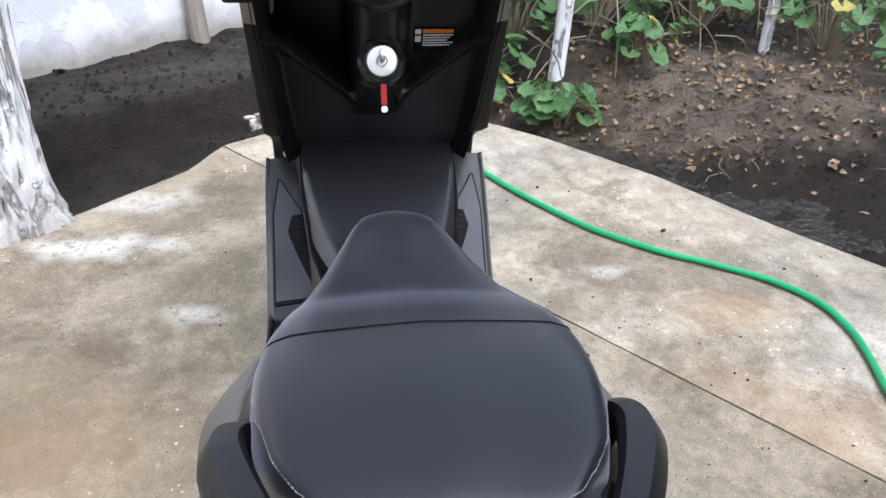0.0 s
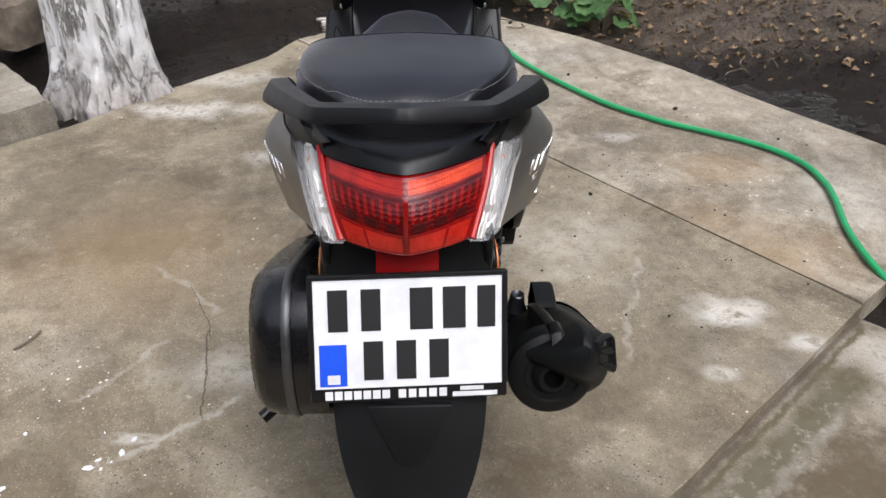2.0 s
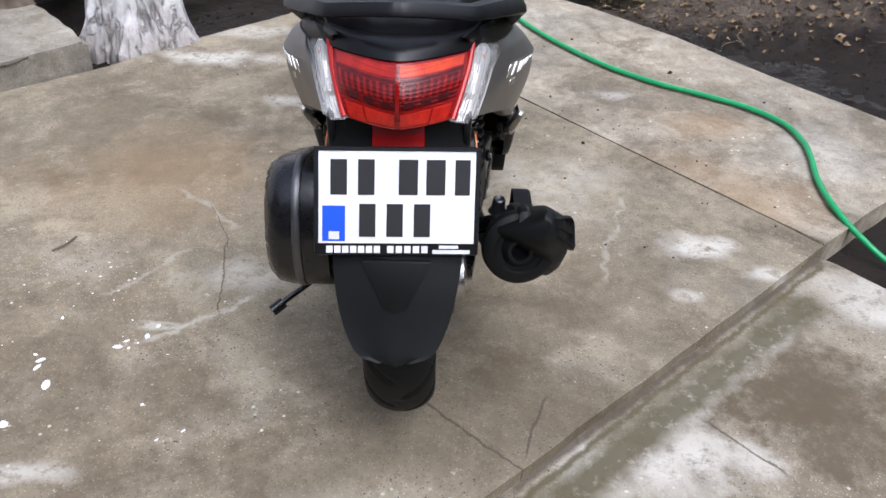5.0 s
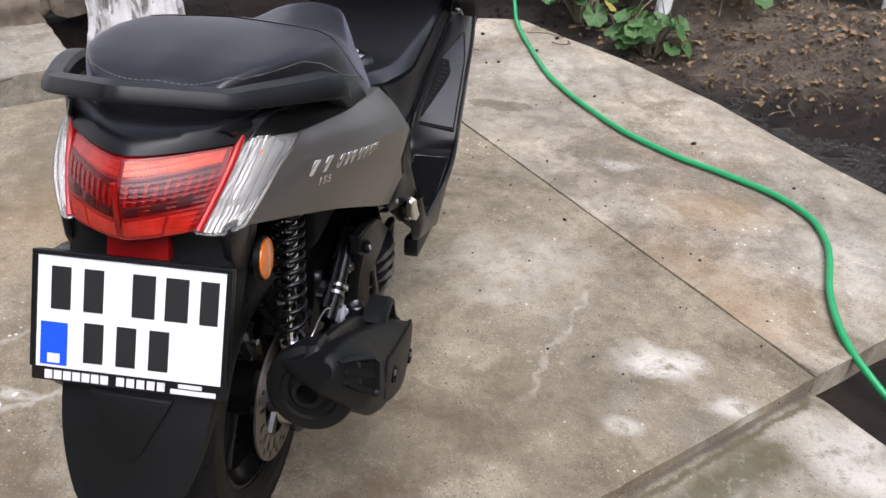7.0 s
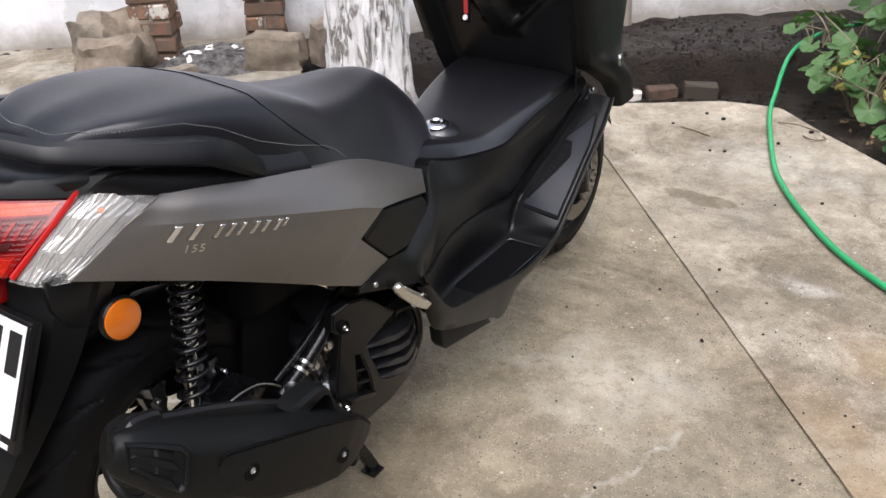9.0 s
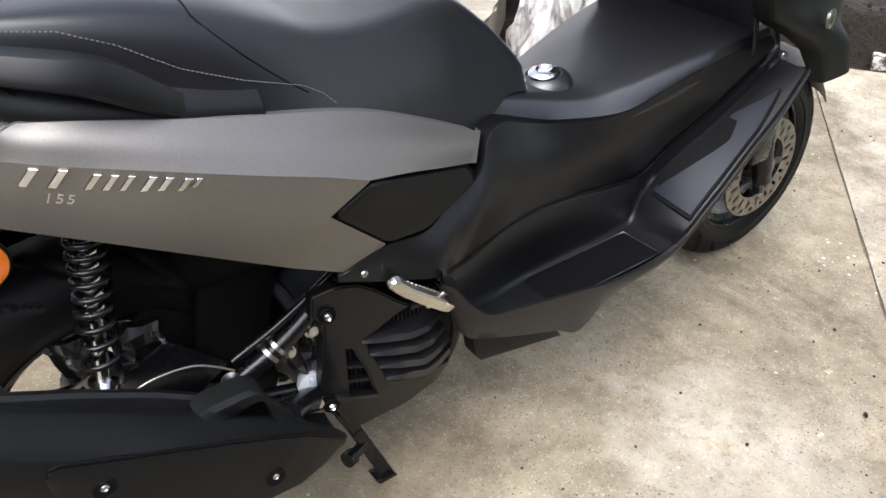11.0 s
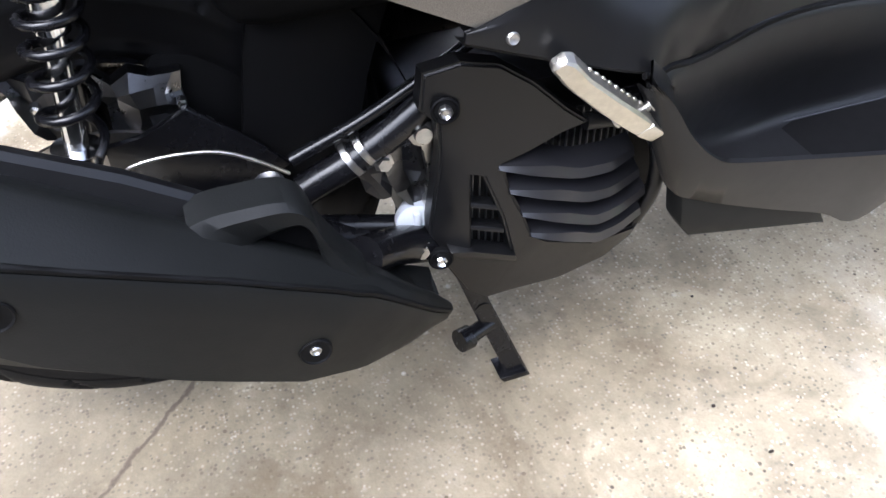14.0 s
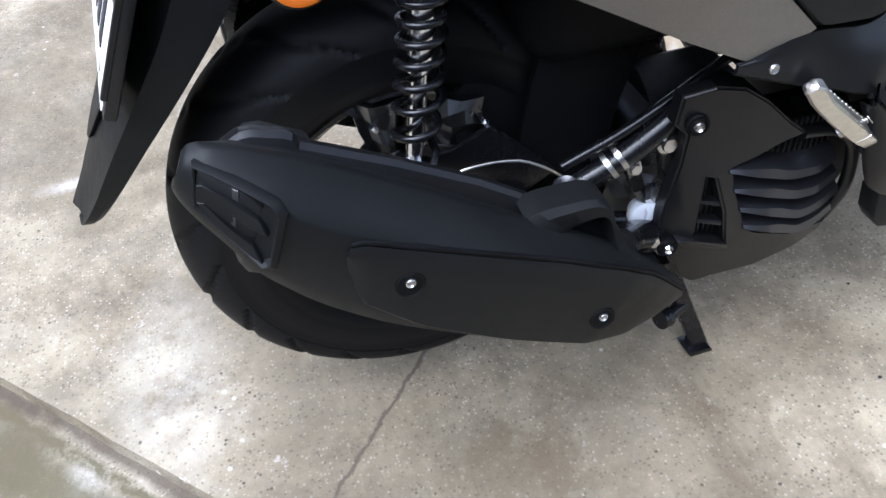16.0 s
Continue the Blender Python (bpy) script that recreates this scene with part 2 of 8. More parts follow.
M_LOWER = concrete(
    "lower_concrete", (0.30, 0.26, 0.19),
    white=[((0.50, 0.04, 0), (0.24, 0.11), 0.85), ((0.66, 0.06, 0), (0.14, 0.07), 0.7), ((1.17, 0.62, 0), (0.16, 0.14), 0.6), ((1.28, 0.52, 0), (0.14, 0.10), 0.5), ((1.20, 0.16, 0), (0.08, 0.14), 0.55), ((0.04, -0.285, 0), (0.05, 0.035), 1.0), ((-0.10, -0.44, 0), (0.05, 0.04), 0.8)],
    dark=[((-0.12, -0.40, 0), (0.20, 0.08), 0.9), ((0.82, 0.22, 0), (0.19, 0.13), 0.95), ((0.98, 0.30, 0), (0.22, 0.17), 0.9), ((0.98, 0.12, 0), (0.2, 0.13), 0.85), ((0.93, 0.60, 0), (0.12, 0.05), 0.6), ((1.35, 0.40, 0), (0.15, 0.06), 0.5)],
    # the four 0.018 lines paint the step's shadow into the colour
    cracks_and_shade=[((0.66, 0.16), (0.80, 0.02), 0.004), ((-0.60, -0.80), (-0.103, -0.336), 0.018), ((-0.103, -0.336), (0.215, -0.044), 0.018), ((0.215, -0.044), (0.704, 0.396), 0.018), ((0.704, 0.396), (1.154, 0.811), 0.018)],
    moss=[((-0.363, -0.681), (1.05, 0.60), 0.065), ((-0.40, -0.645), (1.14, 0.765), 0.012)],
    lines=[((0.99, 0.56), (0.88, 0.42), 0.040, 0.85), ((0.90, 0.435), (0.66, 0.245), 0.050, 0.95), ((0.69, 0.27), (0.56, 0.10), 0.050, 0.95), ((0.62, 0.13), (0.80, 0.03), 0.05, 0.8), ((0.2, -0.2), (0.6, 0.0), 0.12, 0.4), ((0.50, 0.30), (0.80, 0.56), 0.010, 0.5)],
)
M_STEP = concrete("block_concrete", (0.30, 0.275, 0.225))
# dark tone for the unseen walls that cut the horizon light
M_SKYBLOCK = concrete("sky_block_concrete", (0.085, 0.08, 0.07))
M_JOINT = concrete("joint_dirt", (0.11, 0.09, 0.06))


def soil_material():
    n = Nodes("soil")
    big, mid, fine = n.noise(0.8, 6, 0.6), n.noise(7, 9, 0.7), n.noise(60, 6, 0.75)
    c = n.mix(n.ramp(mid, 0.3, 0.7), (0.010, 0.0065, 0.0045), (0.042, 0.028, 0.018))
    # the dry bank is paler than the watered soil
    dry = n.math("MULTIPLY", n.spot((1.75, 3.10, 0), (1.15, 0.62), 0.5, 0.6, 3), n.ramp(n.noise(5, 8, 0.7), 0.3, 0.6))
    c = n.mix(dry, c, n.mix(n.ramp(fine, 0.3, 0.7), (0.13, 0.10, 0.070), (0.31, 0.24, 0.175)))
    c = n.mix(n.math("MULTIPLY", n.ramp(fine, 0.6, 0.75), 0.4), c, (0.09, 0.07, 0.05))
    c = n.mix(n.math("MULTIPLY", n.spot((-0.75, 3.45, 0), (0.35, 0.22), 0.7, 0.6, 4), 0.35), c, (0.12, 0.10, 0.085))
    n.bump(n.math("ADD", mid, n.math("ADD", n.math("MULTIPLY", fine, 0.5), n.math("MULTIPLY", n.noise(22, 7, 0.75), 0.8))), 1.0, 0.05)
    return n.out(c, n.math("MAXIMUM", n.ramp(big, 0.35, 0.65, 0.28, 0.6), n.math("MULTIPLY", dry, 0.95)), Specular_IOR_Level=0.5)


M_SOIL = soil_material()


def puddle_material():
    n = Nodes("puddle_water")
    n.bump(n.noise(26, 4, 0.6), 1.0, 0.035)
    return n.out(n.mix(n.ramp(n.noise(5, 6, 0.6), 0.35, 0.65), (0.012, 0.009, 0.006), (0.030, 0.024, 0.017)), n.ramp(n.noise(8, 6, 0.6), 0.35, 0.6, 0.02, 0.10), Specular_IOR_Level=0.5)


M_PUDDLE = puddle_material()


def wall_material():
    n = Nodes("whitewashed_plaster")
    a, b = n.noise(2.2, 7, 0.62), n.noise(14, 8, 0.7)
    c = n.mix(n.ramp(b, 0.3, 0.7), (0.80, 0.81, 0.82), (0.89, 0.89, 0.88))
    flake = n.ramp(n.math("ADD", a, n.math("MULTIPLY", b, 0.18)), 0.60, 0.635)
    c = n.mix(n.math("MULTIPLY", flake, 0.4), c, (0.55, 0.56, 0.56))
    sp = n.node("ShaderNodeSeparateXYZ")
    n.link(n.co(), sp.inputs[0])
    low = n.ramp(n.math("ADD", sp.outputs[2], n.math("MULTIPLY", n.noise(6, 7, 0.7), 0.22)), 0.36, 0.22)
    c = n.mix(n.math("MULTIPLY", low, 0.85), c, (0.31, 0.27, 0.22))
    n.bump(n.math("ADD", n.math("MULTIPLY", flake, -0.5), b), 0.5, 0.012)
    return n.out(c, 0.9, Specular_IOR_Level=0.2)


M_WALL = wall_material()


def bark_material(name, base_bare, bare_to):
    """Whitewash over bark: dark fissures, bare bark low down."""
    n = Nodes(name)
    long = n.noise(10, 8, 0.62, stretch=(1, 1, 0.2), distort=0.8)
    crack = n.math("MULTIPLY", n.ramp(n.math("ABSOLUTE", n.math("SUBTRACT", long, 0.5)), 0.030, 0.010), n.ramp(n.noise(7, 5, 0.6), 0.38, 0.52))
    fine = n.noise(55, 7, 0.7, stretch=(1, 1, 0.4))
    sp = n.node("ShaderNodeSeparateXYZ")
    n.link(n.co(), sp.inputs[0])
    low = n.ramp(n.math("ADD", sp.outputs[2], n.math("MULTIPLY", n.math("SUBTRACT", n.noise(9, 7, 0.7), 0.5), 0.5)), bare_to, base_bare)
    paint = n.mix(n.ramp(fine, 0.3, 0.7), (0.76, 0.755, 0.75), (0.88, 0.875, 0.87))
    bark = n.mix(n.ramp(fine, 0.3, 0.7), (0.09, 0.065, 0.045), (0.30, 0.235, 0.17))
    c = n.mix(n.math("MAXIMUM", n.math("MULTIPLY", low, 0.62), n.math("MULTIPLY", crack, 0.68)), paint, bark)
    c = n.mix(n.math("MULTIPLY", n.ramp(n.noise(26, 6, 0.7), 0.64, 0.70), 0.7), c, bark)
    n.bump(n.math("ADD", n.math("MULTIPLY", crack, -1.0), n.math("ADD", long, n.math("MULTIPLY", fine, 0.4))), 0.9, 0.02)
    return n.out(c, 0.88, Specular_IOR_Level=0.2)


M_BARK = bark_material("whitewashed_bark", 0.02, 0.24)
M_WTRUNK = bark_material("whitewashed_stem", -0.3, -0.1)
M_WOOD = Nodes("weathered_wood")
M_WOOD = M_WOOD.out(M_WOOD.mix(M_WOOD.ramp(M_WOOD.noise(30, 6, 0.65, stretch=(1, 1, 0.1)), 0.3, 0.7), (0.20, 0.165, 0.135), (0.36, 0.31, 0.26)), 0.85)


def brick_material():
    n = Nodes("worn_brick")
    inf = n.node("ShaderNodeObjectInfo").outputs["Random"]
    a, b = n.noise(18, 7, 0.68), n.noise(90, 5, 0.7)
    c = n.mix(inf, (0.16, 0.095, 0.065), (0.30, 0.165, 0.105))
    c = n.mix(n.ramp(a, 0.4, 0.62), c, (0.13, 0.10, 0.08))
    c = n.mix(n.math("MULTIPLY", n.ramp(n.noise(9, 7, 0.7), 0.55, 0.6), n.ramp(inf, 0.35, 0.6)), c, (0.62, 0.58, 0.52))
    n.bump(n.math("ADD", a, n.math("MULTIPLY", b, 0.5)), 0.8, 0.01)
    return n.out(c, 0.9, Specular_IOR_Level=0.2)


M_BRICK = brick_material()


def old_brick_material():
    n = Nodes("dirty_brick")
    c = n.mix(n.ramp(n.noise(12, 6, 0.7), 0.3, 0.7), (0.042, 0.034, 0.023), (0.12, 0.065, 0.042))
    c = n.mix(n.ramp(n.noise(30, 6, 0.7), 0.52, 0.62), c, (0.035, 0.034, 0.018))
    c = n.mix(n.ramp(n.node("ShaderNodeObjectInfo").outputs["Random"], 0.62, 0.5), c, (0.050, 0.038, 0.027))
    c = n.mix(n.math("MULTIPLY", n.ramp(n.node("ShaderNodeObjectInfo").outputs["Random"], 0.90, 0.93), n.ramp(n.noise(11, 6, 0.7), 0.44, 0.50)), c, (0.60, 0.57, 0.51))
    n.bump(n.noise(60, 6, 0.7), 0.6, 0.008)
    return n.out(c, 0.9)


M_OLDBRICK = old_brick_material()


def stone_material():
    n = Nodes("rough_stone")
    inf = n.node("ShaderNodeObjectInfo").outputs["Random"]
    a, b = n.noise(9, 8, 0.65), n.noise(60, 6, 0.7)
    c = n.mix(n.ramp(a, 0.35, 0.65), (0.10, 0.085, 0.07), (0.30, 0.26, 0.205))
    c = n.mix(n.math("MULTIPLY", inf, 0.4), c, (0.30, 0.22, 0.15))
    n.bump(n.math("ADD", a, n.math("MULTIPLY", b, 0.4)), 0.8, 0.02)
    return n.out(c, 0.9, Specular_IOR_Level=0.25)


M_STONE = stone_material()
M_ASH = Nodes("ash")
M_ASH.bump(M_ASH.noise(45, 7, 0.75), 1.0, 0.02)
M_ASH = M_ASH.out(M_ASH.mix(M_ASH.ramp(M_ASH.noise(24, 7, 0.72), 0.38, 0.62), (0.035, 0.034, 0.033), (0.20, 0.19, 0.18)), 0.95)
M_PAPER = plain("crumpled_paper", (0.70, 0.69, 0.66), 0.8)
M_HOSE = plain("green_hose", (0.018, 0.33, 0.11), 0.38)


def leaf_material(name, a, b, trans=0.25):
    n = Nodes(name)
    inf = n.node("ShaderNodeNewGeometry").outputs["Random Per Island"]
    ob = n.node("ShaderNodeObjectInfo").outputs["Random"]
    r = n.math("FRACT", n.math("ADD", inf, ob))
    c = n.mix(r, a, b)
    c = n.mix(n.ramp(n.noise(60, 5, 0.6), 0.35, 0.7), c, tuple(0.7 * v for v in b))
    n.bump(n.noise(140, 4, 0.6), 0.3, 0.002)
    m = n.out(c, 0.5, Specular_IOR_Level=0.4)
    out = n.t.nodes["Material Output"]
    tr, mx = n.node("ShaderNodeBsdfTranslucent"), n.node("ShaderNodeMixShader")
    n.link(n.mix(0.5, c, (0.10, 0.20, 0.03)), tr.inputs["Color"])
    mx.inputs[0].default_value = trans
    n.link(n.bsdf.outputs[0], mx.inputs[1])
    n.link(tr.outputs[0], mx.inputs[2])
    n.link(mx.outputs[0], out.inputs["Surface"])
    return m


M_LEAF = leaf_material("mallow_leaf", (0.06, 0.145, 0.04), (0.12, 0.23, 0.08))
M_YELLOW = leaf_material("yellow_leaf", (0.42, 0.36, 0.07), (0.55, 0.46, 0.12))
M_LITTER = leaf_material("dry_leaf", (0.13, 0.075, 0.04), (0.33, 0.22, 0.11), 0.05)
M_STALK = plain("plant_stalk", (0.24, 0.20, 0.13), 0.8)
M_TWIG = plain("dry_twig", (0.17, 0.13, 0.095), 0.9)

M_BLACK = plastic("black_plastic", (0.0055, 0.0055, 0.006), 0.38, spec=0.36)
M_COARSE = plastic("coarse_black_plastic", (0.0055, 0.006, 0.006), 0.50, grain=600, strength=0.2, spec=0.20)
M_GLOSS = plastic("satin_black_paint", (0.006, 0.006, 0.007), 0.26, strength=0.0)
# lighter, bluer copy of the black plastic that imitates its sky sheen
M_SATIN = plastic("sheen_black_plastic", (0.009, 0.009, 0.011), 0.36, spec=0.9, coat=0.25)
M_DARK = plastic("dark_inner_plastic", (0.003, 0.003, 0.0033), 0.6, strength=0.0, spec=0.12)
M_MAT = plastic("footboard_rubber", (0.012, 0.014, 0.021), 0.40, grain=500, strength=0.3, spec=0.38)
M_RUBBER = plastic("tyre_rubber", (0.0065, 0.0065, 0.007), 0.58, grain=400, strength=0.25, spec=0.16)
M_SIDEWALL = plastic("tyre_sidewall", (0.0035, 0.0035, 0.004), 0.45, strength=0.1, spec=0.2)
M_ENGINE = metal("dark_cast_metal", (0.16, 0.16, 0.165), 0.42)
M_ALU = metal("bare_aluminium", (0.74, 0.71, 0.64), 0.36)
M_DISC = metal("brake_disc_steel", (0.30, 0.28, 0.26), 0.38)
M_CAST = metal("rough_cast_alloy", (0.15, 0.15, 0.155), 0.30)
M_STEEL = metal("zinc_steel", (0.55, 0.54, 0.52), 0.3)
M_CHROME = metal("chrome", (0.80, 0.80, 0.80), 0.14)
M_CAP = plain("pale_grey_cap", (0.50, 0.53, 0.57), 0.32)
M_BLKMETAL = plastic("black_steel", (0.005, 0.005, 0.006), 0.25, strength=0.0, spec=0.4)


def paint_material():
    n = Nodes("matt_grey_paint")
    flake = n.noise(1500, 1, 0.5)
    c = n.mix(n.ramp(flake, 0.35, 0.65), (0.165, 0.155, 0.142), (0.24, 0.227, 0.21))
    n.bump(n.noise(700, 2, 0.5), 0.03, 0.0004)
    return n.out(c, n.ramp(n.noise(5, 5, 0.6), 0.3, 0.7, 0.36, 0.44), 0.75, Specular_IOR_Level=0.5)


M_PAINT = paint_material()


def leather_material():
    n = Nodes("seat_vinyl")
    n.bump(n.math("ADD", n.voronoi(650), n.noise(40, 3, 0.5)), 0.10, 0.0012)
    return n.out(n.mix(n.ramp(n.noise(5, 5, 0.6), 0.3, 0.7), (0.006, 0.006, 0.0075), (0.009, 0.009, 0.0115)), n.ramp(n.noise(9, 5, 0.6), 0.3, 0.7, 0.33, 0.41), Specular_IOR_Level=0.52, Coat_Weight=0.08, Coat_Roughness=0.25, Sheen_Weight=0.30, Sheen_Roughness=0.26, Sheen_Tint=(0.80, 0.82, 1.0))


M_VINYL = leather_material()
M_THREAD = plain("grey_thread", (0.15, 0.15, 0.15), 0.8)
def lens_material(name, light, dark, scale):
    """Coloured lens with small prisms under a smooth skin."""
    n = Nodes(name)
    cell = n.voronoi(scale, rnd=0.35)
    sx = n.node("ShaderNodeSeparateXYZ")
    n.link(n.co(), sx.inputs[0])
    ridge = n.math("SINE", n.math("MULTIPLY", sx.outputs[2], 1150.0))
    n.bump(n.math("ADD", cell, n.math("MULTIPLY", ridge, 0.35)), 0.22, 0.002)
    n.bsdf.inputs["Coat Roughness"].default_value = 0.04
    return n.out(n.mix(n.ramp(n.math("ADD", n.math("MULTIPLY", cell, 0.25), n.math("MULTIPLY", n.noise(38, 4, 0.6), 0.75)), 0.25, 0.75), light, dark), 0.16, Coat_Weight=0.4, Specular_IOR_Level=0.3)


M_RED = lens_material("red_lens", (0.32, 0.006, 0.004), (0.10, 0.002, 0.002), 420)
M_REDDARK = lens_material("red_lens_cell", (0.14, 0.003, 0.003), (0.045, 0.002, 0.002), 260)
M_REDRIB = plain("red_edge", (0.45, 0.008, 0.005), 0.3)
M_REDTOP = lens_material("orange_red_strip", (0.75, 0.075, 0.012), (0.42, 0.016, 0.004), 300)
M_INKRED = plain("deep_red_cell", (0.045, 0.002, 0.002), 0.3)
M_REDPALE = lens_material("bright_red_cell", (0.50, 0.022, 0.010), (0.26, 0.007, 0.004), 300)
M_REFLECT = plain("red_reflector", (0.25, 0.004, 0.004), 0.25)
M_AMBER = plain("amber_reflector", (0.70, 0.17, 0.01), 0.2, Coat_Weight=0.4)


def clear_material():
    n = Nodes("clear_lens")
    n.m.surface_render_method = "BLENDED"
    return n.out((0.9, 0.9, 0.88), 0.05, 0.0, Alpha=0.18, Specular_IOR_Level=0.8)


M_CLEAR = clear_material()
M_MIRROR = metal("lamp_reflector", (0.95, 0.94, 0.90), 0.34)
M_PLATE = plain("white_plate", (0.80, 0.81, 0.83), 0.35)
M_INK = plain("black_ink", (0.012, 0.012, 0.012), 0.5)
M_BLUE = plain("blue_print", (0.010, 0.085, 0.72), 0.45)
M_WHITE = plain("white_print", (0.72, 0.72, 0.72), 0.5)
M_ORANGE = plain("orange_print", (0.80, 0.20, 0.02), 0.5)
M_REDTAG = plain("red_fabric", (0.45, 0.03, 0.03), 0.7)


# ---- mesh helpers ----
def finish(name, bm, material, parent=None, label="", smooth=35.0):
    """Link a bmesh as one mesh object."""
    bmesh.ops.recalc_face_normals(bm, faces=bm.faces)
    me = bpy.data.meshes.new(name)
    bm.to_mesh(me)
    bm.free()
    me.materials.append(material)
    if smooth:
        me.shade_smooth()
        me.set_sharp_from_angle(angle=radians(smooth))
    ob = new(name, me)
    if parent is not None:
        ob.parent = parent
    return tagged(ob, label)


def part(name, bm, material, parent, label="", smooth=35.0):
    return finish(name, bm, material, parent, label, smooth)


def empty(name, at, label, category, group="", kind=""):
    ob = new(name)
    ob.location = at
    ob.empty_display_size = 0.1
    return tagged(ob, label, category, group, kind)


def spl(points, n):
    """n places along a smooth curve through the points."""
    p = np.array(points, float)
    p = np.vstack([2 * p[0] - p[1], p, 2 * p[-1] - p[-2]])
    out, m = [], len(p) - 3
    for i in range(n):
        s = i / (n - 1) * m
        k = min(int(s), m - 1)
        t = s - k
        a, b, c, d = p[k : k + 4]
        out.append(0.5 * (2 * b + (c - a) * t + (2 * a - 5 * b + 4 * c - d) * t * t + (3 * b - a - 3 * c + d) * t**3))
    return [Vector(v) for v in out]


def loft(bm, rings, closed=True, caps=True):
    """Skin a row of rings of equal length."""
    vs = [[bm.verts.new(v) for v in ring] for ring in rings]
    n = len(vs[0])
    for a, b in zip(vs, vs[1:]):
        for i in range(n if closed else n - 1):
            j = (i + 1) % n
            bm.faces.new((a[i], a[j], b[j], b[i]))
    if caps and closed:
        bm.faces.new(vs[0][::-1])
        bm.faces.new(vs[-1])
    return vs


def tube(bm, points, r, seg=10, caps=True):
    """A round bar along the points; r may be a list."""
    p = [Vector(v) for v in points]
    rs = r if isinstance(r, (list, tuple)) else [r] * len(p)
    side = None
    rings = []
    for i, v in enumerate(p):
        d = (p[min(i + 1, len(p) - 1)] - p[max(i - 1, 0)]).normalized()
        side = d.orthogonal().normalized() if side is None else (side - d * side.dot(d)).normalized()
        up = d.cross(side)
        rings.append([v + rs[i] * (math.cos(2 * math.pi * k / seg) * side + math.sin(2 * math.pi * k / seg) * up) for k in range(seg)])
    loft(bm, rings, True, caps)


def turned(bm, profile, centre, axis=(1, 0, 0), seg=32, caps=True):
    """A turned body: profile of (along, radius)."""
    ax = Vector(axis).normalized()
    s = ax.orthogonal().normalized()
    u = ax.cross(s)
    c = Vector(centre)
    loft(bm, [[c + a * ax + r * (math.cos(2 * math.pi * k / seg) * s + math.sin(2 * math.pi * k / seg) * u) for k in range(seg)] for a, r in profile], True, caps)


def prism(bm, points, push, bevel=0.0, seg=2):
    """A flat outline, pushed to a solid."""
    before = set(bm.edges)
    vs = [bm.verts.new(v) for v in points]
    ws = [bm.verts.new(Vector(v) + Vector(push)) for v in points]
    bm.faces.new(vs)
    bm.faces.new(ws[::-1])
    for i in range(len(vs)):
        j = (i + 1) % len(vs)
        bm.faces.new((vs[j], vs[i], ws[i], ws[j]))
    if bevel:
        bmesh.ops.bevel(bm, geom=[e for e in bm.edges if e not in before], offset=bevel, segments=seg, affect="EDGES", profile=0.5)


def box(bm, lo, hi, bevel=0.0, seg=2):
    (a, b, c), (d, e, f) = lo, hi
    prism(bm, [(a, b, c), (d, b, c), (d, e, c), (a, e, c)], (0, 0, f - c), bevel, seg)


def sheet(bm, rows, thick):
    """A curved panel from a grid of places, given thickness along a direction."""
    t = Vector(thick)
    n, m = len(rows), len(rows[0])
    a = [[bm.verts.new(v) for v in r] for r in rows]
    b = [[bm.verts.new(Vector(v) + t) for v in r] for r in rows]
    for i in range(n - 1):
        for j in range(m - 1):
            bm.faces.new((a[i][j], a[i][j + 1], a[i + 1][j + 1], a[i + 1][j]))
            bm.faces.new((b[i][j], b[i + 1][j], b[i + 1][j + 1], b[i][j + 1]))
    for i in range(n - 1):
        for j, s in ((0, 1), (m - 1, -1)):
            q = (a[i][j], a[i + 1][j], b[i + 1][j], b[i][j])
            bm.faces.new(q[::s])
    for j in range(m - 1):
        for i, s in ((0, -1), (n - 1, 1)):
            q = (a[i][j], a[i][j + 1], b[i][j + 1], b[i][j])
            bm.faces.new(q[::s])


def fbm(x, y, z=0.0, scale=1.0, octaves=4):
    return noise.fractal(Vector((x * scale, y * scale, z * scale)), 0.9, 2.0, octaves)


# ---- ground and slabs ----
def slab(name, outline, top, depth, material, label, edge_wear=0.006, seed=0, bevel=0.008):
    """A cast slab with slightly chipped edges."""
    rng = random.Random(seed)
    pts = []
    for i, p in enumerate(outline):
        q = outline[(i + 1) % len(outline)]
        d = math.dist(p, q)
        k = max(1, int(d / 0.07))
        nx, ny = (q[1] - p[1]) / d, -(q[0] - p[0]) / d
        for s in range(k):
            o = rng.uniform(-edge_wear, edge_wear) if s else 0
            pts.append((p[0] + (q[0] - p[0]) * s / k + nx * o, p[1] + (q[1] - p[1]) * s / k + ny * o))
    bm = bmesh.new()
    vs = [bm.verts.new((x, y, top)) for x, y in pts]
    ws = [bm.verts.new((x, y, top - depth)) for x, y in pts]
    bm.faces.new(vs)
    rim = []
    for i in range(len(vs)):
        j = (i + 1) % len(vs)
        bm.faces.new((vs[i], ws[i], ws[j], vs[j]))
        rim.append(bm.edges.get((vs[i], vs[j])))
    bmesh.ops.bevel(bm, geom=rim, offset=bevel, segments=2, affect="EDGES")
    return tagged(finish(name, bm, material, smooth=40), label, "ground slab", kind="structure")


